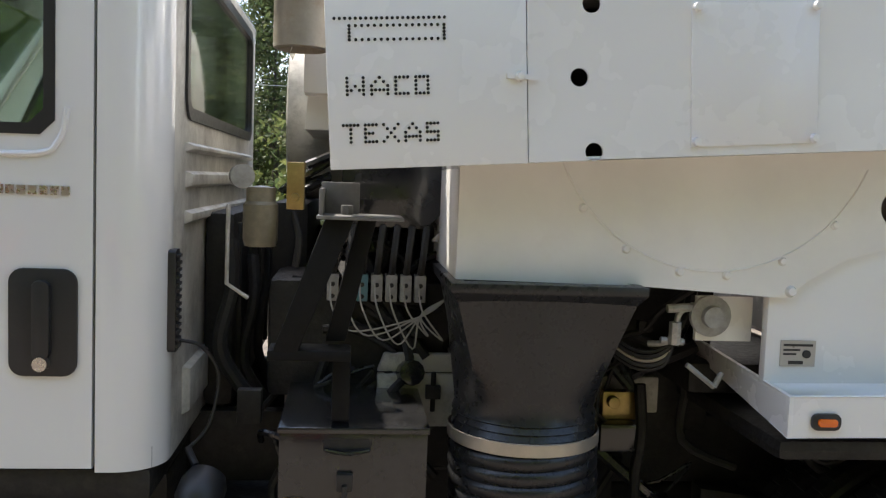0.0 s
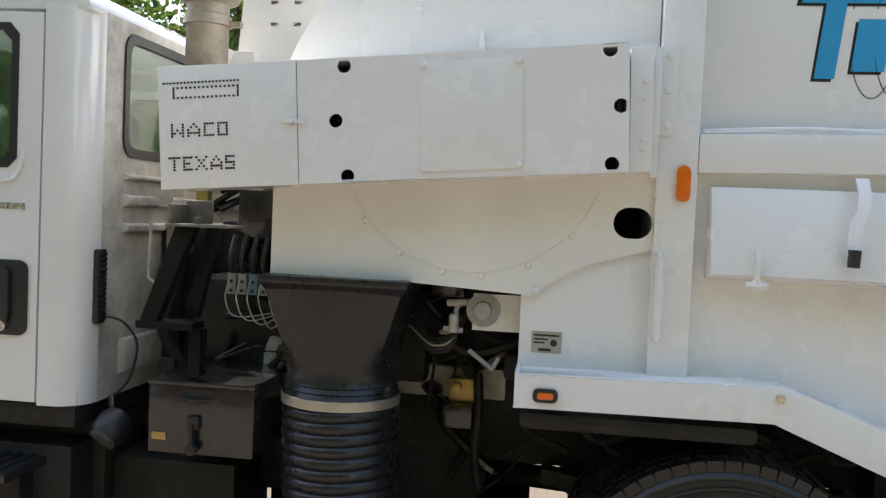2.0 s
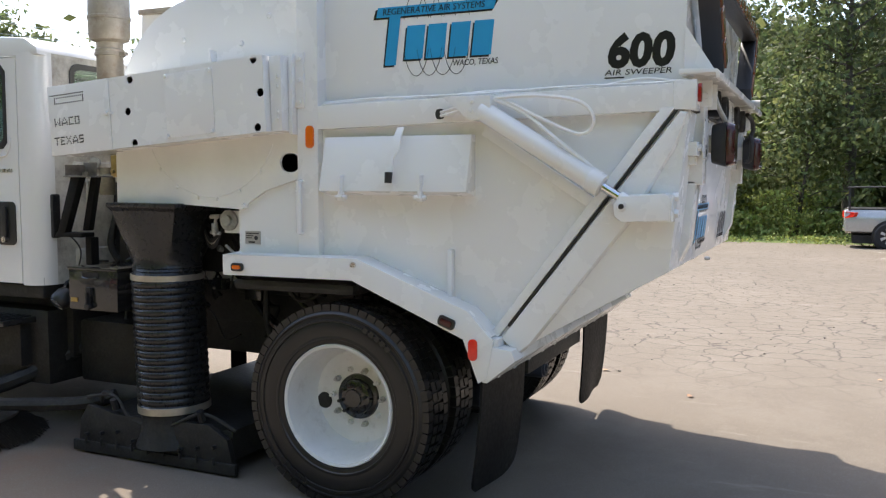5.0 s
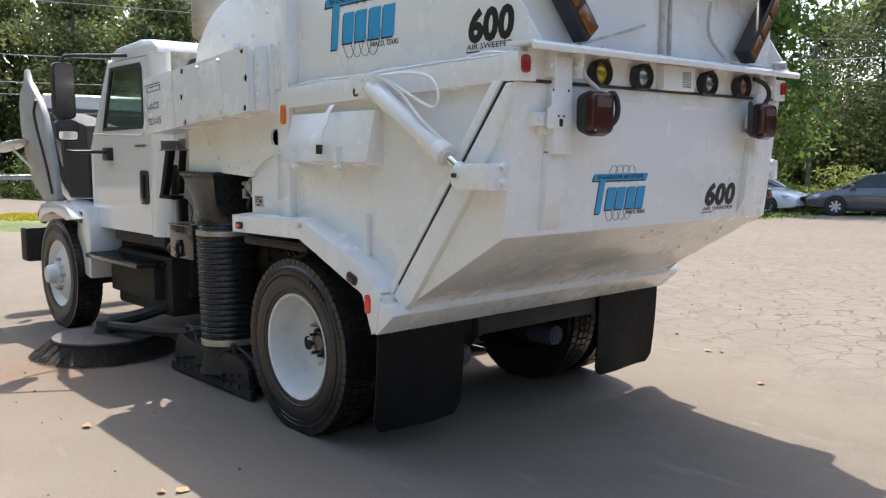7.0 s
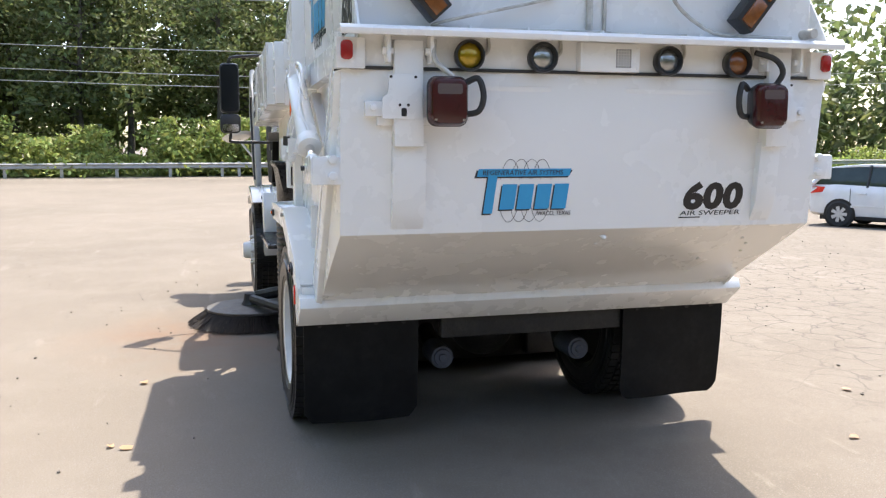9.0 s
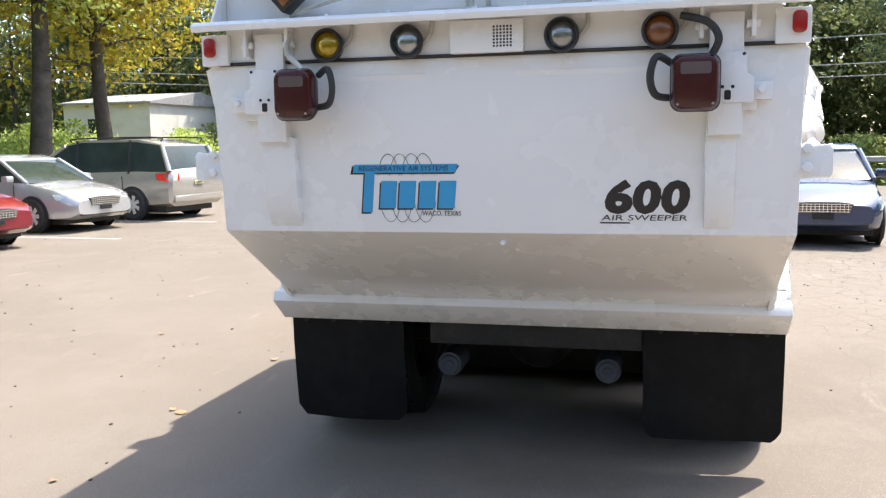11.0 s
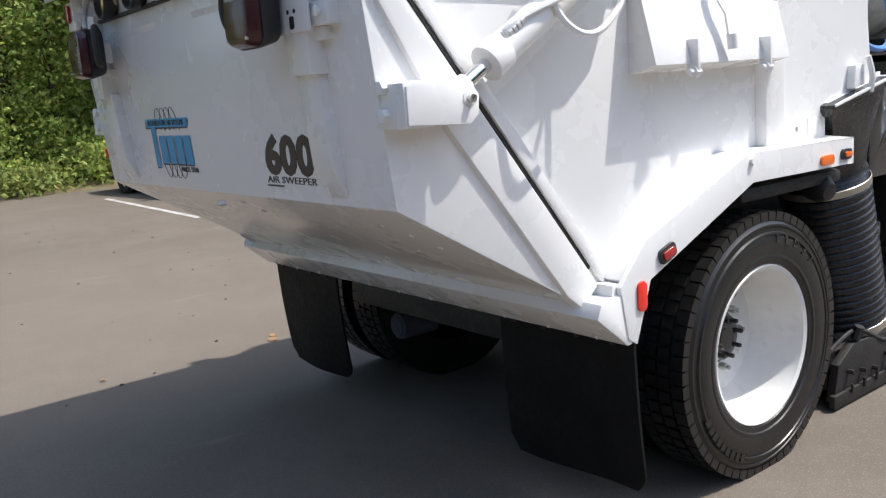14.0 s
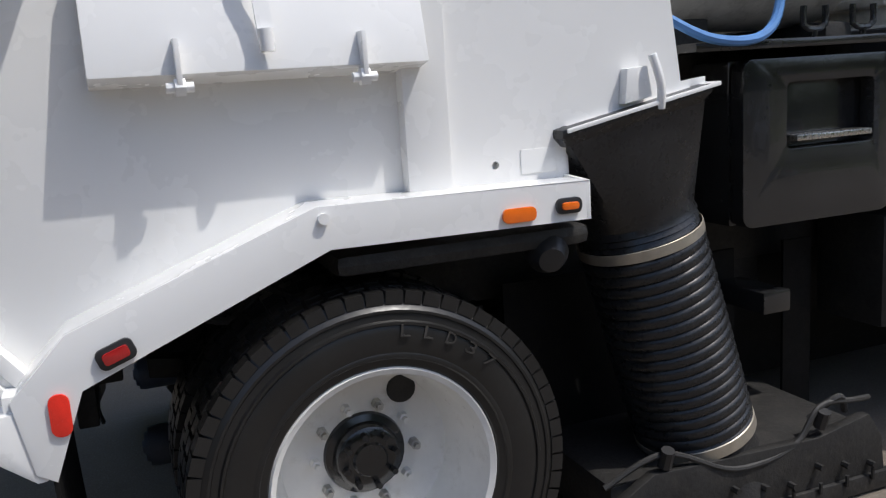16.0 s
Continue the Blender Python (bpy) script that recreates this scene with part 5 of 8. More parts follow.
# valve and gauge on the white bracket beside the duct
bm = bmesh.new()
plate(bm, [(-0.79, 1.31), (-0.635, 1.31), (-0.635, 1.43), (-0.79, 1.43)], [], -1.0, -0.985)
brk = part("valve_plate", bm, WHITE, chassis)
bm = bmesh.new()
lathe(bm, [(0, -0.04), (0.028, -0.038), (0.03, -0.02), (0.055, -0.015), (0.055, 0), (0, 0.004)], (-0.755, -1.0, 1.378), (0, 1, 0), 24)
part("valve_wheel", bm, GREYPL, brk)
bm = bmesh.new()
tube(bm, [(-0.80, -1.0, 1.405), (-0.84, -1.01, 1.385), (-0.845, -1.0, 1.34), (-0.86, -0.98, 1.30), (-0.9, -0.95, 1.29)], 0.009)
rod(bm, (-0.875, -1.01, 1.395), (-0.81, -1.01, 1.40), 0.012, seg=8)
rod(bm, (-0.85, -1.01, 1.36), (-0.85, -1.01, 1.30), 0.017, seg=8)
rod(bm, (-0.885, -1.0, 1.31), (-0.82, -1.0, 1.305), 0.01, seg=6)
part("drain_cock", bm, ALU, brk, "dull metal drain cock", bevel=0.002)
for k in range(5):
    bm = bmesh.new()
    z = 1.27 - 0.012 * k
    tube(bm, [(-0.80 - 0.012 * k, -0.97, z + 0.10), (-0.86, -0.98, z + 0.02), (-0.93, -0.95, z), (-1.02, -0.88, z + 0.05), (-1.08, -0.80, z + 0.03)], 0.006 + 0.002 * (k % 2), seg=6)
    part("copper_line", bm, (GRIME, GRIME, RUST, RUBBER, GRIME)[k], brk)
bm = bmesh.new()
rod(bm, (-0.80, -0.98, 1.24), (-0.72, -0.98, 1.18), 0.008, seg=6)
rod(bm, (-0.72, -0.98, 1.18), (-0.70, -0.98, 1.22), 0.008, seg=6)
part("bent_stay", bm, GREYPL, brk)
bm = bmesh.new()
tube(bm, [(-0.80, -0.62, 1.10), (-0.79, -0.63, 0.95), (-0.80, -0.62, 0.80), (-0.78, -0.6, 0.66)], 0.018, seg=10)
part("coiled_cable", bm, GRIME, brk)
bm = bmesh.new()
box(bm, -0.909, -0.60, 0.98, -0.80, -0.56, 1.07)
rod(bm, (-0.88, -0.60, 1.04), (-0.88, -0.63, 1.04), 0.02, seg=10)
part("yellow_block", bm, BRASS, chassis, "dull yellow valve block", bevel=0.005)
bm = bmesh.new()
box(bm, -1.9, -0.52, 0.98, -0.7, -0.46, 1.10)
part("pale_crossbeam", bm, DIRTYW, chassis, "grimy pale crossbeam", bevel=0.01)
bm = bmesh.new()
box(bm, -1.62, -0.66, 0.97, -1.28, -0.63, 1.13)
prism(bm, [(-1.62, 1.135), (-1.28, 1.135), (-1.30, 1.19), (-1.60, 1.19)], -0.655, -0.62)
gp = part("frame_gusset", bm, DIRTYW, chassis, "grimy pale frame plate behind the tool box", bevel=0.006)
bm = bmesh.new()
box(bm, -1.475, -0.685, 1.06, -1.43, -0.66, 1.10)
rod(bm, (-1.452, -0.67, 1.02), (-1.452, -0.67, 1.14), 0.008, seg=8)
part("plate_catch", bm, GRIME, gp, bevel=0.003)
# identification plate, with its words left as bars
bm = bmesh.new()
box(bm, -0.592, -1.084, 1.262, -0.497, -1.08, 1.33)
idp = part("identity_plate", bm, DECALY, hopper, "small metal identity plate")
for a in ((-0.585, 1.315, -0.505, 1.321), (-0.585, 1.303, -0.54, 1.308), (-0.585, 1.292, -0.55, 1.297), (-0.57, 1.268, -0.53, 1.277)):
    bm = bmesh.new()
    box(bm, a[0], -1.0855, a[1], a[2], -1.0835, a[3])
    part("plate_mark", bm, TRIM, idp)
bm = bmesh.new()
rod(bm, (-0.522, -1.084, 1.295), (-0.522, -1.088, 1.295), 0.011, seg=12)
part("plate_knob", bm, TRIM, idp)
# tool box beside the cab
bm = bmesh.new()
box(bm, -2.04, -0.73, 0.77, -1.668, -0.2, 1.012)
tbx = part("tool_box", bm, BLACK, truck, "black steel tool box with latch", bevel=0.006)
bm = bmesh.new()
box(bm, -2.044, -0.738, 1.004, -1.664, -0.2, 1.02)
part("lid", bm, BLACK, tbx, bevel=0.004)
bm = bmesh.new()
prism(bm, round_rect(-1.93, 0.955, -1.81, 0.99, 0.012), -0.733, -0.728)
part("lid_pull", bm, GRIME, tbx)
bm = bmesh.new()
tube(bm, [(-1.925, -0.735, 0.963), (-1.87, -0.745, 0.957), (-1.815, -0.735, 0.963)], 0.006)
part("pull_lip", bm, BLACK, tbx)
bm = bmesh.new()
box(bm, -1.895, -0.75, 0.86, -1.855, -0.73, 0.905)
box(bm, -1.882, -0.765, 0.80, -1.868, -0.735, 0.88)
rod(bm, (-1.875, -0.735, 0.795), (-1.875, -0.765, 0.795), 0.02, seg=12)
part("latch", bm, TRIM, tbx, bevel=0.004)
bm = bmesh.new()
box(bm, -2.025, -0.734, 0.815, -1.975, -0.7295, 0.84)
part("small_label", bm, BRASS, tbx)
tbx.location = (0.168, -0.34, 0.067)
# kerb-side black boxes and pale tank
bm = bmesh.new()
plate(bm, round_rect(-1.98, 0.95, -1.34, 1.50, 0.04), [round_rect(-1.90, 1.20, -1.52, 1.42, 0.02)], 0.86, 0.92)
kb = part("battery_box", bm, BLACK, truck, "glossy black steel box with step pocket", bevel=0.006)
bm = bmesh.new()
box(bm, -1.98, 0.42, 0.95, -1.34, 0.85, 1.50)
part("box_body", bm, BLACK, kb, bevel=0.012)
bm = bmesh.new()
box(bm, -1.88, 0.86, 1.225, -1.55, 0.935, 1.245)
part("pocket_step", bm, STEEL, kb, bevel=0.004)
bm = bmesh.new()
box(bm, -2.02, 0.35, 1.53, -1.12, 0.97, 1.56)
part("box_cover", bm, BLACK, kb, bevel=0.008)
bm = bmesh.new()
rod(bm, (-1.97, 0.5, 1.95), (-1.15, 0.5, 1.95), 0.34, seg=36)
part("water_tank", bm, DIRTYW, truck, "grimy pale cylindrical water tank", bevel=0.03)
bm = bmesh.new()
tube(bm, [(-0.96, 0.98, 1.66), (-1.15, 1.0, 1.57), (-1.36, 0.98, 1.57), (-1.46, 0.95, 1.68), (-1.45, 0.92, 1.9)], 0.016)
part("blue_hose", bm, BLUEPL, truck, "pale blue rubber hose")
for x in (-1.62, -1.83):
    bm = bmesh.new()
    tube(bm, [(x - 0.045, 0.93, 1.66), (x - 0.045, 0.93, 1.60), (x, 0.93, 1.585), (x + 0.045, 0.93, 1.60), (x + 0.045, 0.93, 1.66)], 0.011, smooth=2)
    rod(bm, (x, 0.93, 1.585), (x, 0.93, 1.54), 0.011)
    part("hook", bm, BLACK, truck, "black fork hook")
bm = bmesh.new()
box(bm, -1.60, 0.60, 0.62, -1.48, 0.86, 0.70)
part("step_bracket", bm, BLACK, chassis, bevel=0.01)
bm = bmesh.new()
lathe(bm, [(0, 0.065), (0.035, 0.06), (0.058, 0.02), (0.06, -0.03), (0.04, -0.06), (0, -0.07)], (-0.50, 1.12, 1.02), (0.25, 1, -0.3), 20)
part("round_lamp", bm, TRIM, chassis, "black round lamp under the fender")
# pick-up head
head = new("pickup_head")
head.parent = truck
head["label"] = "black steel pick-up head close to the ground"
for s in (-1, 1):
    bm = bmesh.new()
    prism(bm, [(-1.80, 0.035), (-0.68, 0.035), (-0.72, 0.20), (-0.85, 0.27), (-1.5, 0.25), (-1.72, 0.29), (-1.78, 0.2)], s * 1.10, s * 1.06)
    part("skirt", bm, GRIME, head, bevel=0.006)
    bm = bmesh.new()
    box(bm, -1.83, s * 1.115, 0.012, -0.66, s * 1.085, 0.075)
    part("runner", bm, GRIME, head, bevel=0.008)
    for k in range(9):
        bm = bmesh.new()
        x = -1.72 + k * 0.115
        rod(bm, (x, s * 1.10, 0.115 + 0.02 * (k % 3)), (x, s * 1.13, 0.115 + 0.02 * (k % 3)), 0.011, seg=6)
        part("skirt_bolt", bm, GRIME, head)
        bm = bmesh.new()
        rod(bm, (x, s * 1.12, 0.06), (x, s * 1.12, 0.10), 0.007, seg=6)
        part("runner_stud", bm, GRIME, head)
    bm = bmesh.new()
    tube(bm, [(-0.70, s * 1.05, 0.24), (-0.9, s * 1.08, 0.32), (-1.15, s * 1.10, 0.22), (-1.40, s * 1.09, 0.24), (-1.52, s * 1.08, 0.35), (-1.68, s * 1.07, 0.34), (-1.82, s * 1.0, 0.30)], 0.010)
    tube(bm, [(-1.5, s * 1.05, 0.30), (-1.6, s * 1.08, 0.37), (-1.66, s * 1.05, 0.30)], 0.012)
    part("head_hose", bm, RUBBER, head)
    for x in (-0.9, -1.52):
        bm = bmesh.new()
        rod(bm, (x, s * 1.08, 0.28), (x, s * 1.10, 0.34), 0.022, seg=8)
        part("hose_elbow", bm, TRIM, head)
bm = bmesh.new()
box(bm, -1.75, -1.05, 0.06, -0.72, 1.05, 0.24)
part("head_body", bm, GRIME, head, bevel=0.03)

# ---- exhaust and cream shroud ----
bm = bmesh.new()
lathe(bm, [(0.07, 2.83), (0.07, 2.79), (0.112, 2.76), (0.122, 2.74), (0.122, 2.47), (0.112, 2.44), (0.078, 2.425), (0.078, 2.39), (0.086, 2.385), (0.086, 2.36), (0.078, 2.35), (0.078, 2.06), (0.068, 2.055), (0.066, 2.3)], (-1.862, -0.715, 0), (0, 0, 1), 28)
muf = part("exhaust_pipe", bm, RUST, truck, "rust-stained steel exhaust stack", smooth=40)
for z in (2.345, 2.56):
    bm = bmesh.new()
    lathe(bm, [(0.081 if z < 2.5 else 0.124, 0), (0.09 if z < 2.5 else 0.127, 0.003), (0.09 if z < 2.5 else 0.127, 0.02), (0.081 if z < 2.5 else 0.124, 0.023)], (-1.862, -0.715, z), (0, 0, 1), 28)
    if z < 2.5:
        box(bm, -1.782, -0.73, z, -1.73, -0.70, z + 0.02)
    part("clamp", bm, RUST, muf)
bm = bmesh.new()
plate(bm, [(-1.86, 1.85), (-1.40, 1.85), (-1.34, 2.60), (-1.80, 2.63)], [round_rect(-1.70 + i * 0.095, 2.40 + j * 0.085, -1.667 + i * 0.095, 2.415 + j * 0.085, 0.006) for i in range(2) for j in range(2)], -0.50, -0.49)
shroud = part("engine_shroud", bm, CREAM, truck, "cream steel engine shroud with slots")
bm = bmesh.new()
prism(bm, [(-1.86, 1.85), (-1.0, 1.85), (-1.0, 2.57), (-1.34, 2.59), (-1.80, 2.62)], -0.47, 0.5)
part("shroud_body", bm, CREAM, shroud)
bm = bmesh.new()
box(bm, -1.82, -0.52, 2.625, -1.55, -0.1, 2.66)
part("shroud_cap", bm, RUST, shroud, bevel=0.01)
bm = bmesh.new()
prism(bm, [(-1.90, 2.05), (-1.80, 2.28), (-1.84, 2.28)], -0.66, -0.52)
box(bm, -1.86, -0.60, 1.95, -1.72, -0.5, 2.28)
part("shroud_bracket", bm, CREAM, shroud, bevel=0.004)

# ---- cab ----
cab = new("cab")
cab.parent = truck
cab["label"] = "white truck cab with rounded corners"
CX0, CX1, CZ0 = -3.60, -2.17, 0.945
for s in (-1, 1):
    y = s * 1.0
    win = [(-3.28, 1.79), (-2.475, 1.795), (-2.44, 1.83), (-2.44, 2.24), (-2.475, 2.28), (-3.06, 2.28)]
    bm = bmesh.new()
    plate(bm, [(-3.55, CZ0 + 0.01), (-2.339, CZ0 + 0.01), (-2.339, 2.33), (-3.08, 2.33), (-3.52, 1.62)], [win], y, y - s * 0.03)
    dr = part("door", bm, CABW, cab, "white cab door with black inset handle")
    bm = bmesh.new()
    plate(bm, [(u + (-0.015 if u < -2.9 else 0.012), v + (-0.012 if v < 2 else 0.012)) for u, v in win], [[(u + (0.02 if u < -2.9 else -0.015), v + (0.015 if v < 2 else -0.015)) for u, v in win]], y + s * 0.004, y - s * 0.02)
    part("window_gasket", bm, TRIM, dr)
    bm = bmesh.new()
    prism(bm, win, y - s * 0.012, y - s * 0.017)
    g = part("window_glass", bm, GLASS, dr)
    g.visible_shadow = False
    bm = bmesh.new()
    prism(bm, round_rect(-2.535, 1.19, -2.372, 1.458, 0.035, 5), y, y + s * 0.010)
    hd = part("handle_bezel", bm, TRIM, dr, "black door handle bezel", bevel=0.004)
    bm = bmesh.new()
    prism(bm, round_rect(-2.475, 1.235, -2.432, 1.43, 0.018, 4), y + s * 0.010, y + s * 0.03)
    part("door_handle", bm, TRIM, hd, bevel=0.006)
    bm = bmesh.new()
    rod(bm, (-2.453, y + s * 0.01, 1.225), (-2.453, y + s * 0.035, 1.225), 0.018, seg=14)
    part("lock_cylinder", bm, STEEL, hd)
    for k in range(9):
        bm = bmesh.new()
        box(bm, -2.62 + k * 0.026, y, 1.638, -2.60 + k * 0.026, y + s * 0.005, 1.66)
        part("badge_mark", bm, STEEL, dr)
    bm = bmesh.new()
    tube(bm, [(-3.50, y + s * 0.002, 1.76), (-2.9, y + s * 0.002, 1.745), (-2.50, y + s * 0.002, 1.735), (-2.42, y + s * 0.002, 1.77), (-2.40, y + s * 0.002, 1.85)], 0.008, seg=8)
    part("door_crease", bm, CABW, dr)
    # rear quarter and rounded corner
    bm = bmesh.new()
    arcp = [(-2.29 + 0.12 * math.cos(a), s * (0.88 + 0.12 * math.sin(a))) for a in [math.pi / 2 * (1 - k / 10) for k in range(11)]]
    prism(bm, [(-2.331, s * 1.0)] + arcp + [(-2.20, s * 0.88), (-2.29, s * 0.97), (-2.331, s * 0.97)], CZ0, 2.36, "z")
    part("rear_corner", bm, CABW, cab, smooth=50)
    bm = bmesh.new()
    box(bm, -2.36, s * 0.965, CZ0 + 0.02, -2.31, s * 0.94, 2.33)
    part("door_jamb", bm, TRIM, cab)
    bm = bmesh.new()
    prism(bm, [(-3.60, CZ0), (-3.56, CZ0), (-3.53, 1.62), (-3.09, 2.33), (-3.12, 2.36), (-3.60, 1.64)], y, s * 0.93)
    part("front_pillar", bm, CABW, cab, bevel=0.01)
bm = bmesh.new()
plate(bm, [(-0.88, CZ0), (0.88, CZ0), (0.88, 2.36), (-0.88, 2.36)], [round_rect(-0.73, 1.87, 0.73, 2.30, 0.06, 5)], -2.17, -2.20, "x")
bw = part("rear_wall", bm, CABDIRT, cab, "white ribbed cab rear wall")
bm = bmesh.new()
plate(bm, round_rect(-0.75, 1.85, 0.75, 2.32, 0.07, 5), [round_rect(-0.715, 1.885, 0.715, 2.285, 0.05, 5)], -2.162, -2.19, "x")
part("window_gasket", bm, TRIM, bw)
bm = bmesh.new()
prism(bm, round_rect(-0.73, 1.87, 0.73, 2.30, 0.06, 5), -2.175, -2.181, "x")
g = part("rear_window_glass", bm, GLASS, bw)
g.visible_shadow = False
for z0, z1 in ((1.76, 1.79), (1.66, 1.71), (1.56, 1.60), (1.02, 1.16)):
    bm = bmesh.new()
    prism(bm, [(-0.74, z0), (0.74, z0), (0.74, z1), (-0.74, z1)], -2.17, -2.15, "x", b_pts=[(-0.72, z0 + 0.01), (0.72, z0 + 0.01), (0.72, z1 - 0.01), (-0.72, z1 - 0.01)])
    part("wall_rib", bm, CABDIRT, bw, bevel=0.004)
bm = bmesh.new()
prism(bm, round_rect(-0.917, 1.235, -0.862, 1.505, 0.012), -2.178, -2.155, "x")
vent = part("cab_vent", bm, TRIM, bw, "narrow black slatted vent", bevel=0.002)
for k in range(14):
    bm = bmesh.new()
    box(bm, -2.155, -0.910, 1.247 + k * 0.0182, -2.148, -0.869, 1.255 + k * 0.0182)
    part("vent_slat", bm, TRIM, vent)
bm = bmesh.new()
prism(bm, [(-3.12, 2.34), (-3.10, 2.40), (-2.95, 2.445), (-2.5, 2.47), (-2.28, 2.45), (-2.18, 2.39), (-2.165, 2.34)], -0.985, 0.985)
part("roof", bm, CABW, cab, "white domed cab roof", bevel=0.035, smooth=50)
bm = bmesh.new()
prism(bm, [(-3.585, 1.66), (-3.575, 1.66), (-3.11, 2.34), (-3.12, 2.34)], -0.92, 0.92)
g = part("windscreen", bm, GLASS, cab)
g.visible_shadow = False
bm = bmesh.new()
prism(bm, [(-3.62, CZ0), (-3.56, CZ0), (-3.54, 1.60), (-3.62, 1.66)], -0.97, 0.97)
part("firewall", bm, CABW, cab, bevel=0.01)
bm = bmesh.new()
box(bm, -3.55, -0.96, CZ0, -2.2, 0.96, 1.0)
part("cab_floor", bm, INSIDE, cab)
bm = bmesh.new()
box(bm, -3.54, -0.95, 1.35, -3.25, 0.95, 1.62)
part("dashboard", bm, INSIDE, cab, bevel=0.04)
for y in (-0.55, 0.5):
    bm = bmesh.new()
    box(bm, -2.85, y - 0.25, 1.0, -2.35, y + 0.25, 1.35)
    box(bm, -2.47, y - 0.24, 1.30, -2.32, y + 0.24, 2.05)
    part("cab_seat", bm, INSIDE, cab, bevel=0.05)
bm = bmesh.new()
lathe(bm, [(0.2, -0.012), (0.215, 0), (0.2, 0.012), (0.19, 0)], (-3.12, -0.55, 1.62), (0.5, 0, 0.85), 28, close=True)
part("steering_wheel", bm, TRIM, cab)
bm = bmesh.new()
box(bm, -3.2, -0.97, 0.86, -2.2, 0.97, 0.945)
part("cab_underside", bm, GRIME, cab, bevel=0.02)
bm = bmesh.new()
lathe(bm, [(0, 0.06), (0.045, 0.055), (0.062, 0.03), (0.062, -0.02), (0.05, -0.05), (0, -0.055)], (-2.08, -0.93, 0.87), (-0.2, -0.75, -0.6), 24)
wl = part("side_work_lamp", bm, TRIM, cab, "round black work lamp under the cab corner")
bm = bmesh.new()
lathe(bm, [(0.05, 0.056), (0.03, 0.062), (0, 0.064)], (-2.08, -0.93, 0.87), (-0.2, -0.75, -0.6), 24)
part("lens", bm, CLENS, wl)
bm = bmesh.new()
tube(bm, [(-2.155, -0.865, 1.26), (-2.10, -0.83, 1.235), (-2.06, -0.80, 1.15), (-2.08, -0.82, 1.02), (-2.13, -0.85, 0.96)], 0.005)
tube(bm, [(-2.13, -0.85, 0.96), (-2.10, -0.90, 0.93)], 0.01)
part("lamp_wire", bm, TRIM, cab)
# Black panel added to make the lower cab wall read dark.
bm = bmesh.new()
box(bm, -2.168, -0.42, 0.96, -2.07, 0.84, 1.585)
pad = part("insulation_panel", bm, GRIME, bw, "oily black panel added to darken the cab wall", bevel=0.03)
for k in range(4):
    bm = bmesh.new()
    box(bm, -2.072, -0.38 + 0.30 * k, 1.0, -2.055, -0.36 + 0.30 * k, 1.55)
    part("panel_rib", bm, GRIME, pad, bevel=0.004)
for k, (hx, hy, z0, z1) in enumerate(((-2.08, -0.46, 1.02, 1.50), (-2.03, -0.30, 0.95, 1.44), (-2.0, -0.12, 0.95, 1.52))):
    bm = bmesh.new()
    tube(bm, [(hx, hy, z1), (hx + 0.01, hy - 0.03, z1 - 0.15), (hx - 0.02, hy - 0.05, z0 + 0.15), (hx + 0.06, hy - 0.02, z0)], 0.024 - 0.004 * k, seg=10)
    part("coolant_hose", bm, RUBBER, pad, "black rubber coolant hose")
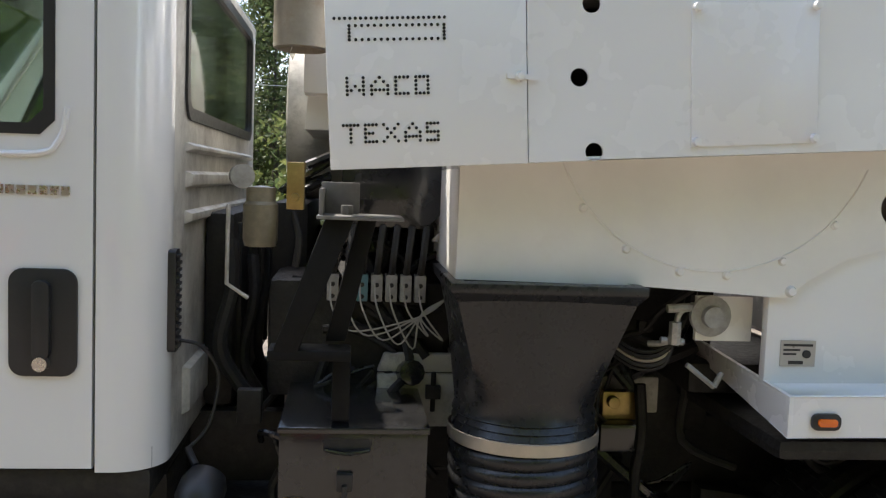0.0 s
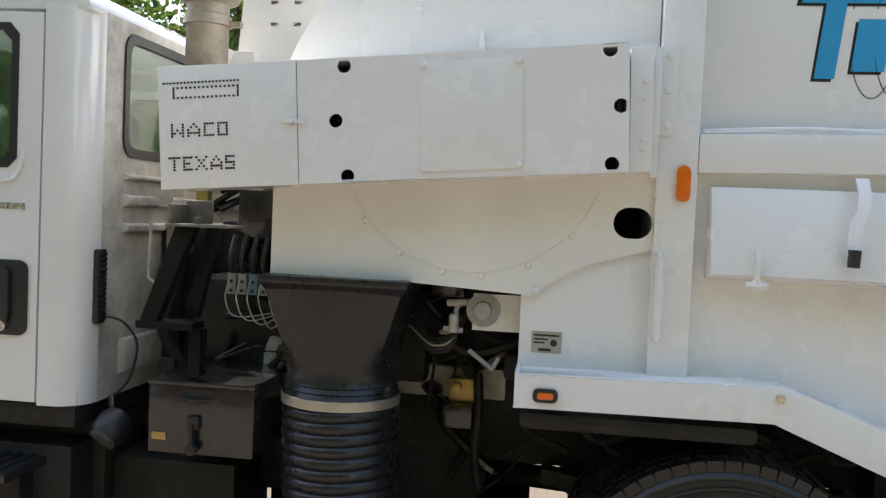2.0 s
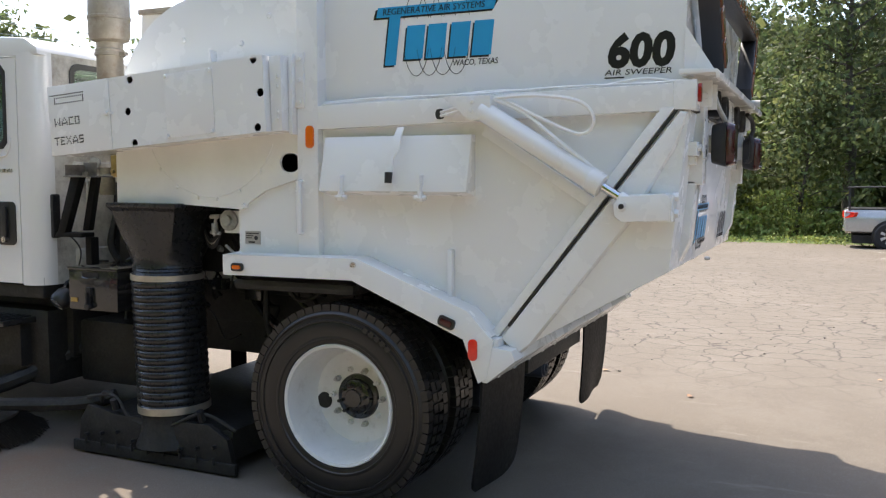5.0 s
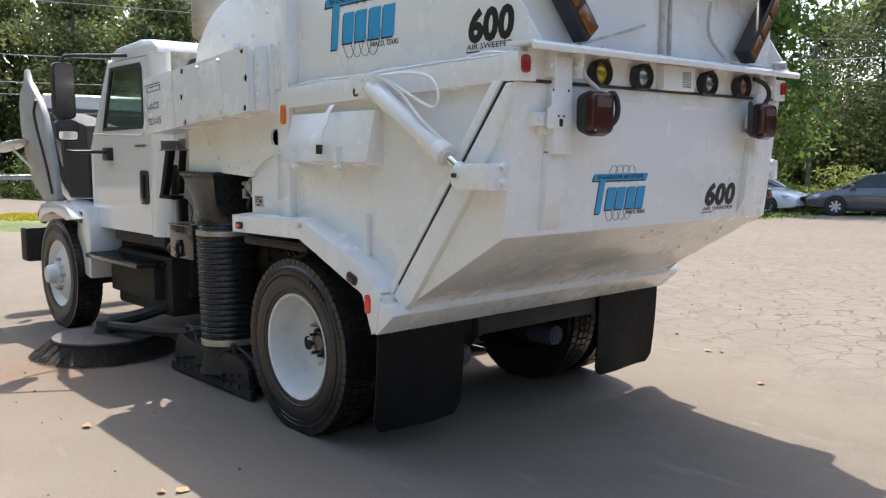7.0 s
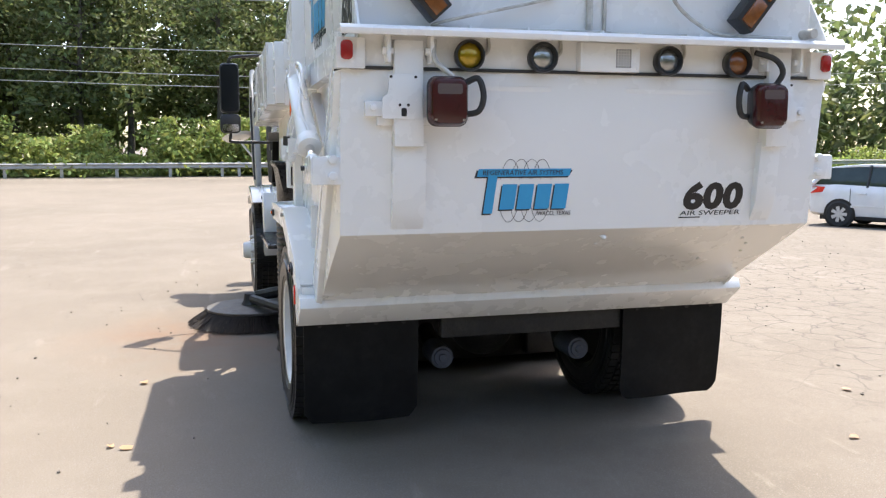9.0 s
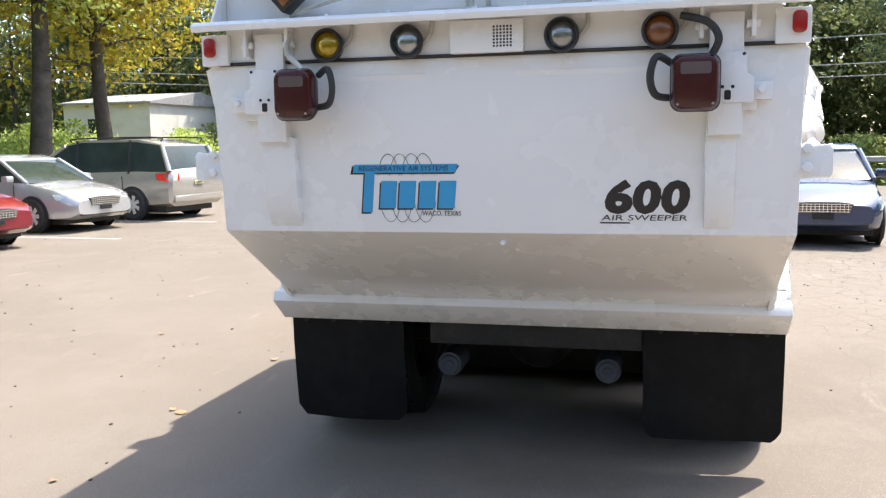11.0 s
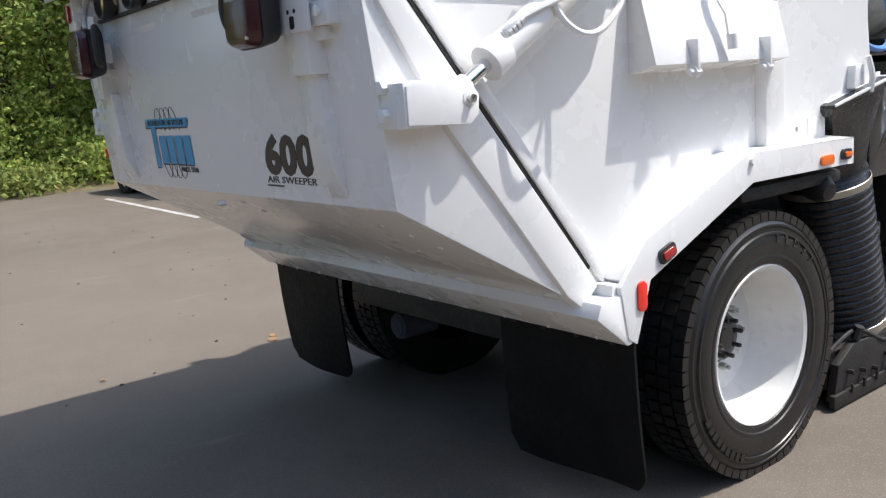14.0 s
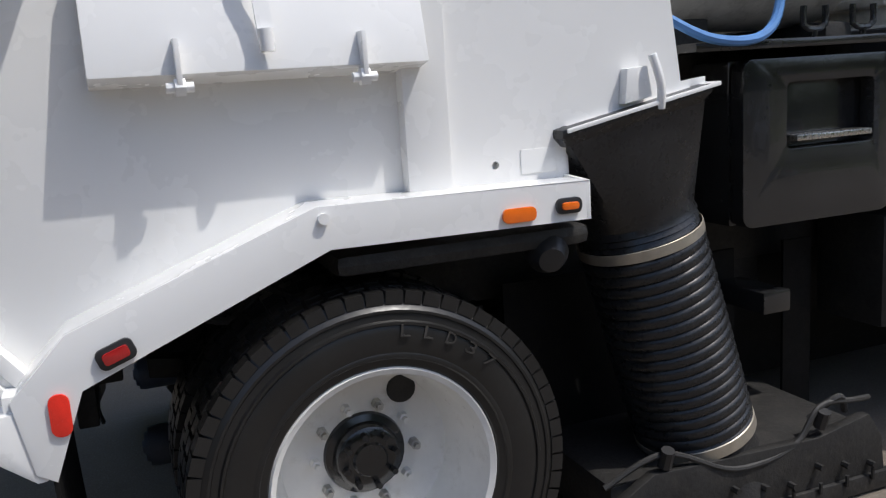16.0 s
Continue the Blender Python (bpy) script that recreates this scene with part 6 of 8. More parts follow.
# step, splash guard, mirrors
for s in (-1, 1):
    bm = bmesh.new()
    box(bm, -3.45, s * 0.80, 0.70, -2.35, s * 1.14, 0.735)
    st = part("cab_step", bm, BLACK, truck, "black grated cab step", bevel=0.006)
    for k in range(22):
        bm = bmesh.new()
        box(bm, -3.42 + k * 0.048, s * 0.83, 0.735, -3.40 + k * 0.048, s * 1.12, 0.742)
        part("grating_bar", bm, BLACK, st)
    bm = bmesh.new()
    box(bm, -3.3, s * 0.55, 0.42, -2.4, s * 0.98, 0.70)
    part("step_support", bm, GRIME, st, bevel=0.02)
    bm = bmesh.new()
    prism(bm, [(-3.78, 0.55), (-3.45, 0.50), (-3.42, 0.95), (-3.5, 1.12), (-3.9, 1.18), (-3.88, 1.12), (-3.74, 1.0)], s * 1.10, s * 0.82)
    part("splash_guard", bm, CABW, truck, "white splash guard behind the front wheel", bevel=0.02)
    bm = bmesh.new()
    prism(bm, round_rect(-3.66, 0.98, -3.60, 1.08, 0.012), s * 1.10, s * 1.107)
    part("side_vent", bm, TRIM, truck)
    mir = new("door_mirror")
    mir.parent = cab
    mir["label"] = "tall black door mirror with round-cornered convex mirror below"
    yc = s * 1.40
    bm = bmesh.new()
    prism(bm, round_rect(yc - 0.085, 1.865, yc + 0.085, 2.305, 0.04), -3.06, -2.985, "x")
    part("mirror_head", bm, TRIM, mir, bevel=0.014)
    bm = bmesh.new()
    prism(bm, round_rect(yc - 0.073, 1.88, yc + 0.073, 2.29, 0.035), -2.983, -2.979, "x")
    part("mirror_glass", bm, DARKMIRROR, mir, "mirror glass coloured dark like the trees it reflects")
    bm = bmesh.new()
    prism(bm, round_rect(yc - 0.09, 1.685, yc + 0.09, 1.855, 0.04), -3.03, -2.955, "x")
    part("lower_head", bm, TRIM, mir, bevel=0.014)
    bm = bmesh.new()
    prism(bm, round_rect(yc - 0.072, 1.70, yc + 0.072, 1.765, 0.02), -2.953, -2.948, "x")
    part("convex_glass", bm, CHROME, mir, "small convex mirror")
    bm = bmesh.new()
    tube(bm, [(-3.13, s * 0.99, 1.60), (-3.08, s * 1.2, 1.605), (-3.03, s * 1.39, 1.61), (-3.02, yc, 1.66), (-3.02, yc, 1.9)], 0.014, smooth=3)
    part("mirror_arm", bm, TRIM, mir)
    bm = bmesh.new()
    tube(bm, [(-2.75, s * 0.97, 2.37), (-2.9, s * 1.2, 2.365), (-3.0, s * 1.36, 2.36), (-3.02, yc, 2.33), (-3.02, yc, 2.25)], 0.014, smooth=3)
    part("mirror_arm", bm, TRIM, mir)
    bm = bmesh.new()
    box(bm, -3.2, s * 0.99, 1.53, -3.08, s * 1.05, 1.64)
    part("arm_base", bm, TRIM, mir, bevel=0.01)
# opened hood, engine in front of the cab
outer = [(-4.30, 1.06), (-4.66, 1.20), (-4.98, 1.50), (-5.16, 1.85), (-5.17, 2.08), (-5.10, 2.20)]
inner = [(-5.06, 2.18), (-5.11, 2.06), (-5.10, 1.87), (-4.93, 1.54), (-4.62, 1.25), (-4.30, 1.12)]
bm = bmesh.new()
prism(bm, outer + inner, -0.92, 0.92)
hood = part("tilted_hood", bm, CABW, truck, "white truck hood tilted open towards the front", bevel=0.012, smooth=50)
for s in (-1, 1):
    bm = bmesh.new()
    flank = [(-4.97, 2.42), (-5.02, 2.30), (-5.15, 2.20), (-5.205, 2.08), (-5.19, 1.86), (-5.08, 1.58), (-4.90, 1.33), (-4.62, 1.16), (-4.32, 1.07), (-4.18, 1.17), (-4.24, 1.45), (-4.36, 1.75), (-4.45, 1.95), (-4.60, 2.10), (-4.80, 2.24), (-4.90, 2.30)]
    prism(bm, flank, s * 1.12, s * 1.06, b_pts=[(u * 0.985 - 0.06, v) for u, v in flank])
    fl = part("hood_flank", bm, HOODW, hood, "grimy curved flank of the tilted hood", bevel=0.02, smooth=50)
    bm = bmesh.new()
    tube(bm, [(-4.62, s * 1.125, 2.10), (-4.70, s * 1.125, 1.98), (-4.62, s * 1.125, 1.80), (-4.50, s * 1.125, 1.62), (-4.38, s * 1.125, 1.42), (-4.28, s * 1.125, 1.22)], 0.016, seg=8)
    part("hood_seal", bm, RUBBER, fl, "black rubber bead")
    # Dark block added to stand for the shade inside the engine bay.
    bm = bmesh.new()
    prism(bm, [(-4.50, 1.98), (-4.20, 1.93), (-3.72, 1.84), (-3.68, 1.2), (-4.25, 1.18), (-4.40, 1.5)], s * 0.99, s * 0.70)
    part("engine_side_cover", bm, HOODIN, truck, "dark block added for the shaded engine bay", bevel=0.03)
    bm = bmesh.new()
    prism(bm, [(-4.52, 0.98), (-4.42, 1.12), (-4.10, 1.16), (-3.75, 1.13), (-3.55, 1.02), (-3.7, 1.0), (-4.08, 1.06), (-4.35, 1.02), (-4.48, 0.94)], s * 1.20, s * 0.80)
    part("front_fender", bm, CABW, truck, "white rounded front fender", bevel=0.02, smooth=50)
bm = bmesh.new()
prism(bm, [(-4.45, 1.18), (-4.75, 1.32), (-4.98, 1.60), (-5.07, 1.88), (-5.06, 2.05), (-4.98, 2.0), (-4.9, 1.8), (-4.7, 1.5), (-4.4, 1.3)], -0.9, 0.9)
part("hood_liner", bm, HOODIN, hood, bevel=0.01)
bm = bmesh.new()
lathe(bm, [(0, 0.05), (0.06, 0.045), (0.085, 0.02), (0.09, 0), (0.05, -0.04)], (-4.95, -1.0, 0.98), (-0.6, -0.7, 0), 24)
hl = part("fender_lamp", bm, TRIM, truck)
bm = bmesh.new()
lathe(bm, [(0.08, 0.03), (0.04, 0.055), (0, 0.06)], (-4.95, -1.0, 0.98), (-0.6, -0.7, 0), 24)
part("lens", bm, CLENS, hl)
bm = bmesh.new()
lathe(bm, [(0, 0), (0.14, 0.02), (0.17, 0.05), (0.15, 0.06), (0, 0.05)], (-5.0, -1.26, 1.63), (-0.3, -0.2, 1), 24)
rod(bm, (-5.0, -1.25, 1.63), (-4.82, -1.05, 1.36), 0.012)
part("hood_mirror", bm, CABW, truck, "white round hood mirror")
for a, nm in (((-4.45, -0.45, 0.75, -3.66, 0.45, 1.55), "engine"), ((-4.75, -0.5, 0.8, -4.6, 0.5, 1.5), "front_radiator"), ((-5.3, -1.15, 0.5, -5.1, 1.15, 0.85), "front_bumper")):
    bm = bmesh.new()
    box(bm, *a)
    part(nm, bm, GRIME, truck, bevel=0.04)

# gutter broom
broom = new("gutter_broom")
broom.parent = truck
broom["label"] = "round gutter broom with dark wire bristles"
BC = Vector((-2.72, -1.26, 0))
bm = bmesh.new()
lathe(bm, [(0, 0.165), (0.15, 0.165), (0.36, 0.155), (0.40, 0.15), (0.40, 0.132), (0.36, 0.12), (0, 0.12)], BC, (0, 0, 1), 40)
part("broom_plate", bm, BROOMP, broom, "scuffed steel broom plate")
rnd = random.Random(9)
bm = bmesh.new()
for k in range(2400):
    a = rnd.uniform(0, math.tau)
    r0, r1 = rnd.uniform(0.30, 0.42), rnd.uniform(0.44, 0.57)
    p0 = BC + Vector((r0 * math.cos(a), r0 * math.sin(a), 0.125))
    p1 = BC + Vector((r1 * math.cos(a + rnd.uniform(-0.06, 0.06)), r1 * math.sin(a), 0.012 + rnd.uniform(0, 0.01)))
    rod(bm, p0, p1, 0.0024, seg=3, caps=False)
tagged(part("bristles", bm, surf("brown_wire_bristle", (0.035, 0.024, 0.017), 0.7, var=0.4), broom), kind="stuff")
bm = bmesh.new()
lathe(bm, [(0, 0.27), (0.07, 0.265), (0.08, 0.2), (0.10, 0.17), (0, 0.16)], BC, (0, 0, 1), 24)
part("broom_motor", bm, GRIME, broom)
bm = bmesh.new()
tube(bm, [BC + Vector((0, 0.05, 0.24)), BC + Vector((0.3, 0.35, 0.36)), Vector((-2.1, -0.5, 0.62))], 0.05, smooth=4)
tube(bm, [BC + Vector((0.1, 0.0, 0.23)), BC + Vector((0.8, 0.25, 0.25)), Vector((-1.7, -0.9, 0.30))], 0.04, smooth=4)
part("broom_arm", bm, GRIME, broom)

# ---- decals ----
def brand_panel(m, w, h, parent, name):
    """The maker's mark as plain shapes: a blue bar, blue blocks with black edges and thin loops; readable words beside it."""
    def quad(pts, t0, t1, mat, nm, label=""):
        bm = bmesh.new()
        vs = prism(bm, pts, t0, t1, "z")
        bmesh.ops.transform(bm, matrix=m, verts=vs)
        return part(nm, bm, mat, root, label)
    root = new(name)
    root.parent = parent
    root["label"] = "blue and black maker's decal drawn as plain blocks"
    sk = 0.09 * h
    quad([(0.02 * w, 0.80 * h), (0.95 * w, 0.80 * h), (w, 0.96 * h), (0.04 * w, 0.96 * h)], 0.0005, 0.0010, DECALB, "bar_shadow")
    quad([(0.045 * w, 0.83 * h), (0.965 * w, 0.83 * h), (0.985 * w, 0.99 * h), (0.06 * w, 0.99 * h)], 0.0012, 0.0016, DECALC, "blue_bar")
    def edged(pts, nm):
        quad([(u * w - 0.014 * w, v * h - 0.03 * h) for u, v in pts], 0.0005, 0.0010, DECALB, "block_shadow")
        quad([(u * w, v * h) for u, v in pts], 0.0012, 0.0016, DECALC, nm)
    edged([(0.115, 0.06), (0.205, 0.06), (0.245, 0.83), (0.155, 0.83)], "blue_stem")
    for k, a in enumerate((0.275, 0.445, 0.625, 0.80)):
        b = a + 0.145
        edged([(a, 0.14), (b, 0.14), (b + 0.025, 0.67), (a + 0.025, 0.67)], "blue_block")
    for k in range(4):
        cx = (0.37 + 0.105 * k) * w
        for lo in (0, 1):
            bm = bmesh.new()
            arcs = [math.pi * (0.12 + 0.76 * j / 14) + lo * math.pi for j in range(15)]
            tube(bm, [m @ Vector((cx + 0.105 * w * math.cos(a), 0.53 * h + 0.66 * h * math.sin(a), 0.0006)) for a in arcs], 0.0011 * w / 0.5, seg=5, smooth=1)
            part("loop_line", bm, DECALB, root)
    lettering("slogan", "REGENERATIVE AIR SYSTEMS", 0.14 * h, m @ Matrix.Translation((0.10 * w, 0.865 * h, 0.0022)), DECALB, root, shear=0.15, width=0.80 * w)
    lettering("town", "WACO, TEXAS", 0.13 * h, m @ Matrix.Translation((0.66 * w, 0.0, 0.001)), DECALB, root, shear=0.15, width=0.34 * w)


brand_panel(Matrix.Translation((0.142, -UP_Y - 0.0005, 2.125)) @ LEFT, 0.655, 0.295, hopper, "side_decal")
for k, ch in enumerate("600"):
    lettering("model_digit", ch, 0.187, Matrix.Translation((1.298 + 0.094 * k, -UP_Y - 0.001, 2.083)) @ LEFT, DECALB, hopper, "bold black digit", shear=0.1, width=0.096, bold=0.009)
lettering("model_lettering", "AIR SWEEPER", 0.034, Matrix.Translation((1.285, -UP_Y - 0.001, 2.046)) @ LEFT, DECALB, hopper, shear=0.15, width=0.285)
bm = bmesh.new()
box(bm, 1.285, -UP_Y - 0.0015, 2.032, 1.37, -UP_Y - 0.0005, 2.038)
part("underline", bm, DECALB, hopper)


def rear_at(y, z):
    """A pose on the rear face of the dump door, which leans a little."""
    lean = math.atan2(0.038, 0.383)
    x = 1.587 + (z - 1.217) * 0.0992 + 0.001
    return Matrix.Translation((x, y, z)) @ Matrix.Rotation(lean, 4, "Y") @ REAR


brand_panel(rear_at(-0.558, 1.285), 0.455, 0.205, ddoor, "rear_decal")
for k, ch in enumerate("600"):
    lettering("model_digit", ch, 0.158, rear_at(0.447 + 0.102 * k, 1.303), DECALB, ddoor, "bold black digit", shear=0.1, width=0.103, bold=0.008)
lettering("model_lettering", "AIR SWEEPER", 0.030, rear_at(0.435, 1.27), DECALB, ddoor, shear=0.1, width=0.31)
bm = bmesh.new()
vs = box(bm, 0, 0, 0, 0.11, 0.005, 0.001)
bmesh.ops.transform(bm, matrix=rear_at(0.43, 1.258), verts=vs)
part("underline", bm, DECALB, ddoor)

# ---- parked cars ----
CARGLASS = surf("dark_car_glass", (0.035, 0.05, 0.046), 0.05, var=0.25, scale=1.5, bump=0.0, coat=0.15, spec=0.35)
CARTYRE = surf("car_tyre_rubber", (0.025, 0.025, 0.025), 0.7, var=0.2)
ALLOY = surf("alloy_wheel", (0.66, 0.66, 0.65), 0.35, metal=0.35, var=0.1, scale=20)
HEADL = surf("head_lamp_glass", (0.34, 0.36, 0.33), 0.12, metal=0.25, var=0.15, scale=14, coat=1.0)
PLATE = surf("pale_number_plate", (0.6, 0.55, 0.3), 0.4, var=0.15, scale=30)


def paint(name, c, metal=0.0):
    return surf(name, c, 0.22, metal=metal, var=0.05, scale=3, fine=60, bump=0.0, coat=0.9, dirt=tuple(0.5 * x + 0.06 for x in c), dirt_amount=0.12)


SHAPES = {
    # length, width, stations of the lower body (x, sill, top, half width), greenhouse side line (x, z), wheel radius, front and rear axle
    "sedan": (4.75, 1.78, [(-2.37, 0.45, 0.80, 0.72), (-2.30, 0.28, 0.92, 0.80), (-1.75, 0.22, 0.99, 0.87), (-0.9, 0.20, 0.97, 0.89), (0.6, 0.20, 0.95, 0.89), (1.15, 0.20, 0.93, 0.88), (1.85, 0.21, 0.80, 0.85), (2.22, 0.25, 0.70, 0.78), (2.37, 0.34, 0.60, 0.66)],
              [(-1.85, 0.98), (-1.05, 1.40), (-0.55, 1.455), (0.05, 1.44), (0.45, 1.36), (1.25, 0.93)], 0.32, 1.42, -1.34),
    "hatch": (4.05, 1.72, [(-2.02, 0.40, 0.95, 0.74), (-1.95, 0.26, 1.02, 0.80), (-1.3, 0.20, 1.01, 0.85), (0.4, 0.20, 0.96, 0.86), (1.0, 0.20, 0.95, 0.85), (1.6, 0.21, 0.82, 0.82), (1.9, 0.25, 0.72, 0.76), (2.02, 0.33, 0.60, 0.64)],
              [(-1.95, 1.0), (-1.55, 1.40), (-0.9, 1.47), (-0.2, 1.47), (0.25, 1.38), (1.1, 0.95)], 0.31, 1.25, -1.24),
    "minivan": (5.05, 1.95, [(-2.52, 0.42, 1.0, 0.86), (-2.45, 0.30, 1.08, 0.93), (-1.6, 0.24, 1.06, 0.96), (0.6, 0.22, 1.02, 0.97), (1.3, 0.22, 1.0, 0.95), (2.0, 0.23, 0.88, 0.91), (2.38, 0.27, 0.76, 0.82), (2.52, 0.36, 0.62, 0.68)],
                [(-2.46, 1.05), (-2.2, 1.60), (-1.5, 1.73), (0.1, 1.73), (0.55, 1.63), (1.65, 1.0)], 0.34, 1.53, -1.50),
    "suv": (4.7, 1.88, [(-2.35, 0.50, 1.05, 0.84), (-2.28, 0.38, 1.10, 0.90), (-1.4, 0.32, 1.09, 0.93), (0.6, 0.30, 1.07, 0.93), (1.2, 0.30, 1.06, 0.92), (2.0, 0.31, 1.0, 0.89), (2.25, 0.34, 0.90, 0.82), (2.35, 0.42, 0.72, 0.70)],
            [(-2.28, 1.08), (-2.05, 1.60), (-1.4, 1.74), (0.0, 1.74), (0.4, 1.64), (1.15, 1.06)], 0.37, 1.42, -1.38),
    "pickup": (5.7, 1.95, [(-2.85, 0.55, 1.10, 0.90), (-2.80, 0.45, 1.14, 0.95), (-1.4, 0.42, 1.14, 0.96), (0.2, 0.40, 1.14, 0.96), (1.4, 0.40, 1.12, 0.95), (2.4, 0.42, 1.06, 0.92), (2.75, 0.46, 0.95, 0.86), (2.85, 0.55, 0.75, 0.74)],
               [(-0.45, 1.10), (-0.37, 1.64), (-0.05, 1.71), (0.7, 1.71), (1.05, 1.60), (1.65, 1.10)], 0.39, 1.85, -1.65),
}


def wheel_at(parent, x, y, r, out, gold=False):
    w = new("wheel")
    w.parent = parent
    bm = bmesh.new()
    lathe(bm, [(r * 0.62, -0.10), (r * 0.9, -0.11), (r, -0.08), (r, 0.08), (r * 0.9, 0.11), (r * 0.62, 0.10)], (x, y, r), (0, -out, 0), 32, close=True)
    part("tyre", bm, CARTYRE, w)
    bm = bmesh.new()
    lathe(bm, [(r * 0.66, 0.085), (r * 0.63, 0.10), (r * 0.58, 0.07), (r * 0.5, 0.02), (r * 0.2, 0.02), (0, 0.03)], (x, y, r), (0, out, 0), 30)
    part("rim_dish", bm, GRIME, w)
    for k in range(7):
        a = k * math.tau / 7
        bm = bmesh.new()
        u = Vector((math.cos(a), 0, math.sin(a)))
        v = Vector((-math.sin(a), 0, math.cos(a)))
        c = Vector((x, y + out * 0.085, r))
        q = [c + u * r * 0.12 + v * 0.03, c + u * r * 0.6 + v * 0.042, c + u * r * 0.6 - v * 0.042, c + u * r * 0.12 - v * 0.03]
        fr = [bm.verts.new(p) for p in q]
        bk = [bm.verts.new(p - Vector((0, out * 0.03, 0))) for p in q]
        bm.faces.new(fr), bm.faces.new(bk[::-1])
        for i in range(4):
            bm.faces.new((fr[i], fr[(i + 1) % 4], bk[(i + 1) % 4], bk[i]))
        part("spoke", bm, BRASS if gold else ALLOY, w)
    bm = bmesh.new()
    lathe(bm, [(r * 0.64, 0.09), (r * 0.665, 0.10), (r * 0.66, 0.085)], (x, y, r), (0, out, 0), 30)
    lathe(bm, [(r * 0.16, 0.07), (r * 0.14, 0.095), (0, 0.10)], (x, y, r), (0, out, 0), 16)
    part("rim_lip", bm, ALLOY, w)


def car(kind, x, y, heading, material, label, rails=False, gold=False, rack=False):
    L, W, st, gh, r, fa, ra = SHAPES[kind]
    c = thing("parked_car" if kind != "pickup" else "parked_pickup", label, "car" if kind != "pickup" else "pickup truck", (x, y, gz(x, y)), group="parked cars")
    c.rotation_euler = (0, 0, radians(heading))
    bm = bmesh.new()
    rings = []
    for (sx, z0, z1, w) in st:
        h = z1 - z0
        half = [(0.0, z0), (0.78 * w, z0), (0.96 * w, z0 + 0.10 * h), (w, z0 + 0.35 * h), (w * 0.995, z0 + 0.62 * h), (w * 0.965, z0 + 0.86 * h), (w * 0.90, z1), (w * 0.5, z1 + 0.025), (0.0, z1 + 0.035)]
        ring = [bm.verts.new((sx, yy, zz)) for yy, zz in half] + [bm.verts.new((sx, -yy, zz)) for yy, zz in half[-2:0:-1]]
        rings.append(ring)
    n = len(rings[0])
    for a, b in zip(rings, rings[1:]):
        for k in range(n):
            bm.faces.new((a[k], a[(k + 1) % n], b[(k + 1) % n], b[k]))
    bm.faces.new(rings[0]), bm.faces.new(rings[-1][::-1])
    body = part("body", bm, material, c, smooth=42)
    wt, wb = W * 0.5 * 0.74, W * 0.5 * 0.90
    zb, zt = min(p[1] for p in gh), max(p[1] for p in gh)

    def hw(z):
        return wb + (wt - wb) * (z - zb) / (zt - zb)
    bm = bmesh.new()
    lo = [bm.verts.new((px, -hw(pz), pz)) for px, pz in gh]
    hi = [bm.verts.new((px, hw(pz), pz)) for px, pz in gh]
    bm.faces.new(lo), bm.faces.new(hi[::-1])
    for k in range(len(gh) - 1):
        bm.faces.new((lo[k], lo[k + 1], hi[k + 1], hi[k]))
    bm.faces.new((lo[0], hi[0], hi[-1], lo[-1]))
    part("glasshouse", bm, CARGLASS, c, "dark tinted windows", bevel=0.02)
    bm = bmesh.new()
    mid = gh[1:-1]
    pts = [(px, pz + 0.022) for px, pz in mid] + [(px, pz - 0.035) for px, pz in mid[::-1]]
    prism(bm, pts, -wt - 0.015, wt + 0.015)
    part("roof", bm, material, c, bevel=0.015, smooth=50)
    for s in (-1, 1):
        for (i, j, wd) in ((0, 1, 0.06), (len(gh) - 2, len(gh) - 1, 0.045)):
            bm = bmesh.new()
            p, q = gh[i], gh[j]
            rod(bm, (p[0], s * (hw(p[1]) + 0.004), p[1]), (q[0], s * (hw(q[1]) + 0.004), q[1] ), wd, wd * 0.8, seg=8)
            part("pillar", bm, material, c)
        xs = [gh[0][0] * 0.45 + gh[-1][0] * 0.2] if kind in ("sedan", "hatch") else [gh[0][0] * 0.55, gh[-1][0] * 0.1]
        for px in xs:
            bm = bmesh.new()
            rod(bm, (px, s * (hw(zb) + 0.002), zb), (px + 0.03, s * (hw(zt) + 0.002), zt), 0.035, seg=6)
            part("door_pillar", bm, TRIM, c)
        # Dark disc on the body side paints the shade in each wheel opening.
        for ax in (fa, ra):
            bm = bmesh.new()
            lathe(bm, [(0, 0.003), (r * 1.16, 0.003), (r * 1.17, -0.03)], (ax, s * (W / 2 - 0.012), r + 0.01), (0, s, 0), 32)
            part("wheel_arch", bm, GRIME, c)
            wheel_at(c, ax, s * (W / 2 - 0.085), r, s, gold)
        for dx in (fa - r - 0.12, (fa + ra) / 2 - 0.08, ra + r * 0.75):
            bm = bmesh.new()
            box(bm, dx - 0.005, s * (W / 2 - 0.012), 0.35, dx + 0.005, s * (W / 2 + 0.003), zb - 0.03)
            part("door_gap", bm, TRIM, c)
        for dx in ((fa + ra) / 2 + 0.15, ra + r + 0.2):
            bm = bmesh.new()
            box(bm, dx - 0.09, s * (W / 2 - 0.03), zb - 0.16, dx + 0.09, s * (W / 2 + 0.012), zb - 0.125)
            part("door_handle", bm, material, c, bevel=0.01)
        bm = bmesh.new()
        mx = gh[-1][0] - 0.33
        box(bm, mx - 0.09, s * (W / 2 - 0.03), zb + 0.02, mx + 0.07, s * (W / 2 + 0.14), zb + 0.15)
        part("wing_mirror", bm, material, c, bevel=0.035)
        # lamps wrap round the corners
        f, rr = st[-2], st[1]
        fz = 0.70 * f[2] + 0.3 * f[1] + 0.08
        bm = bmesh.new()
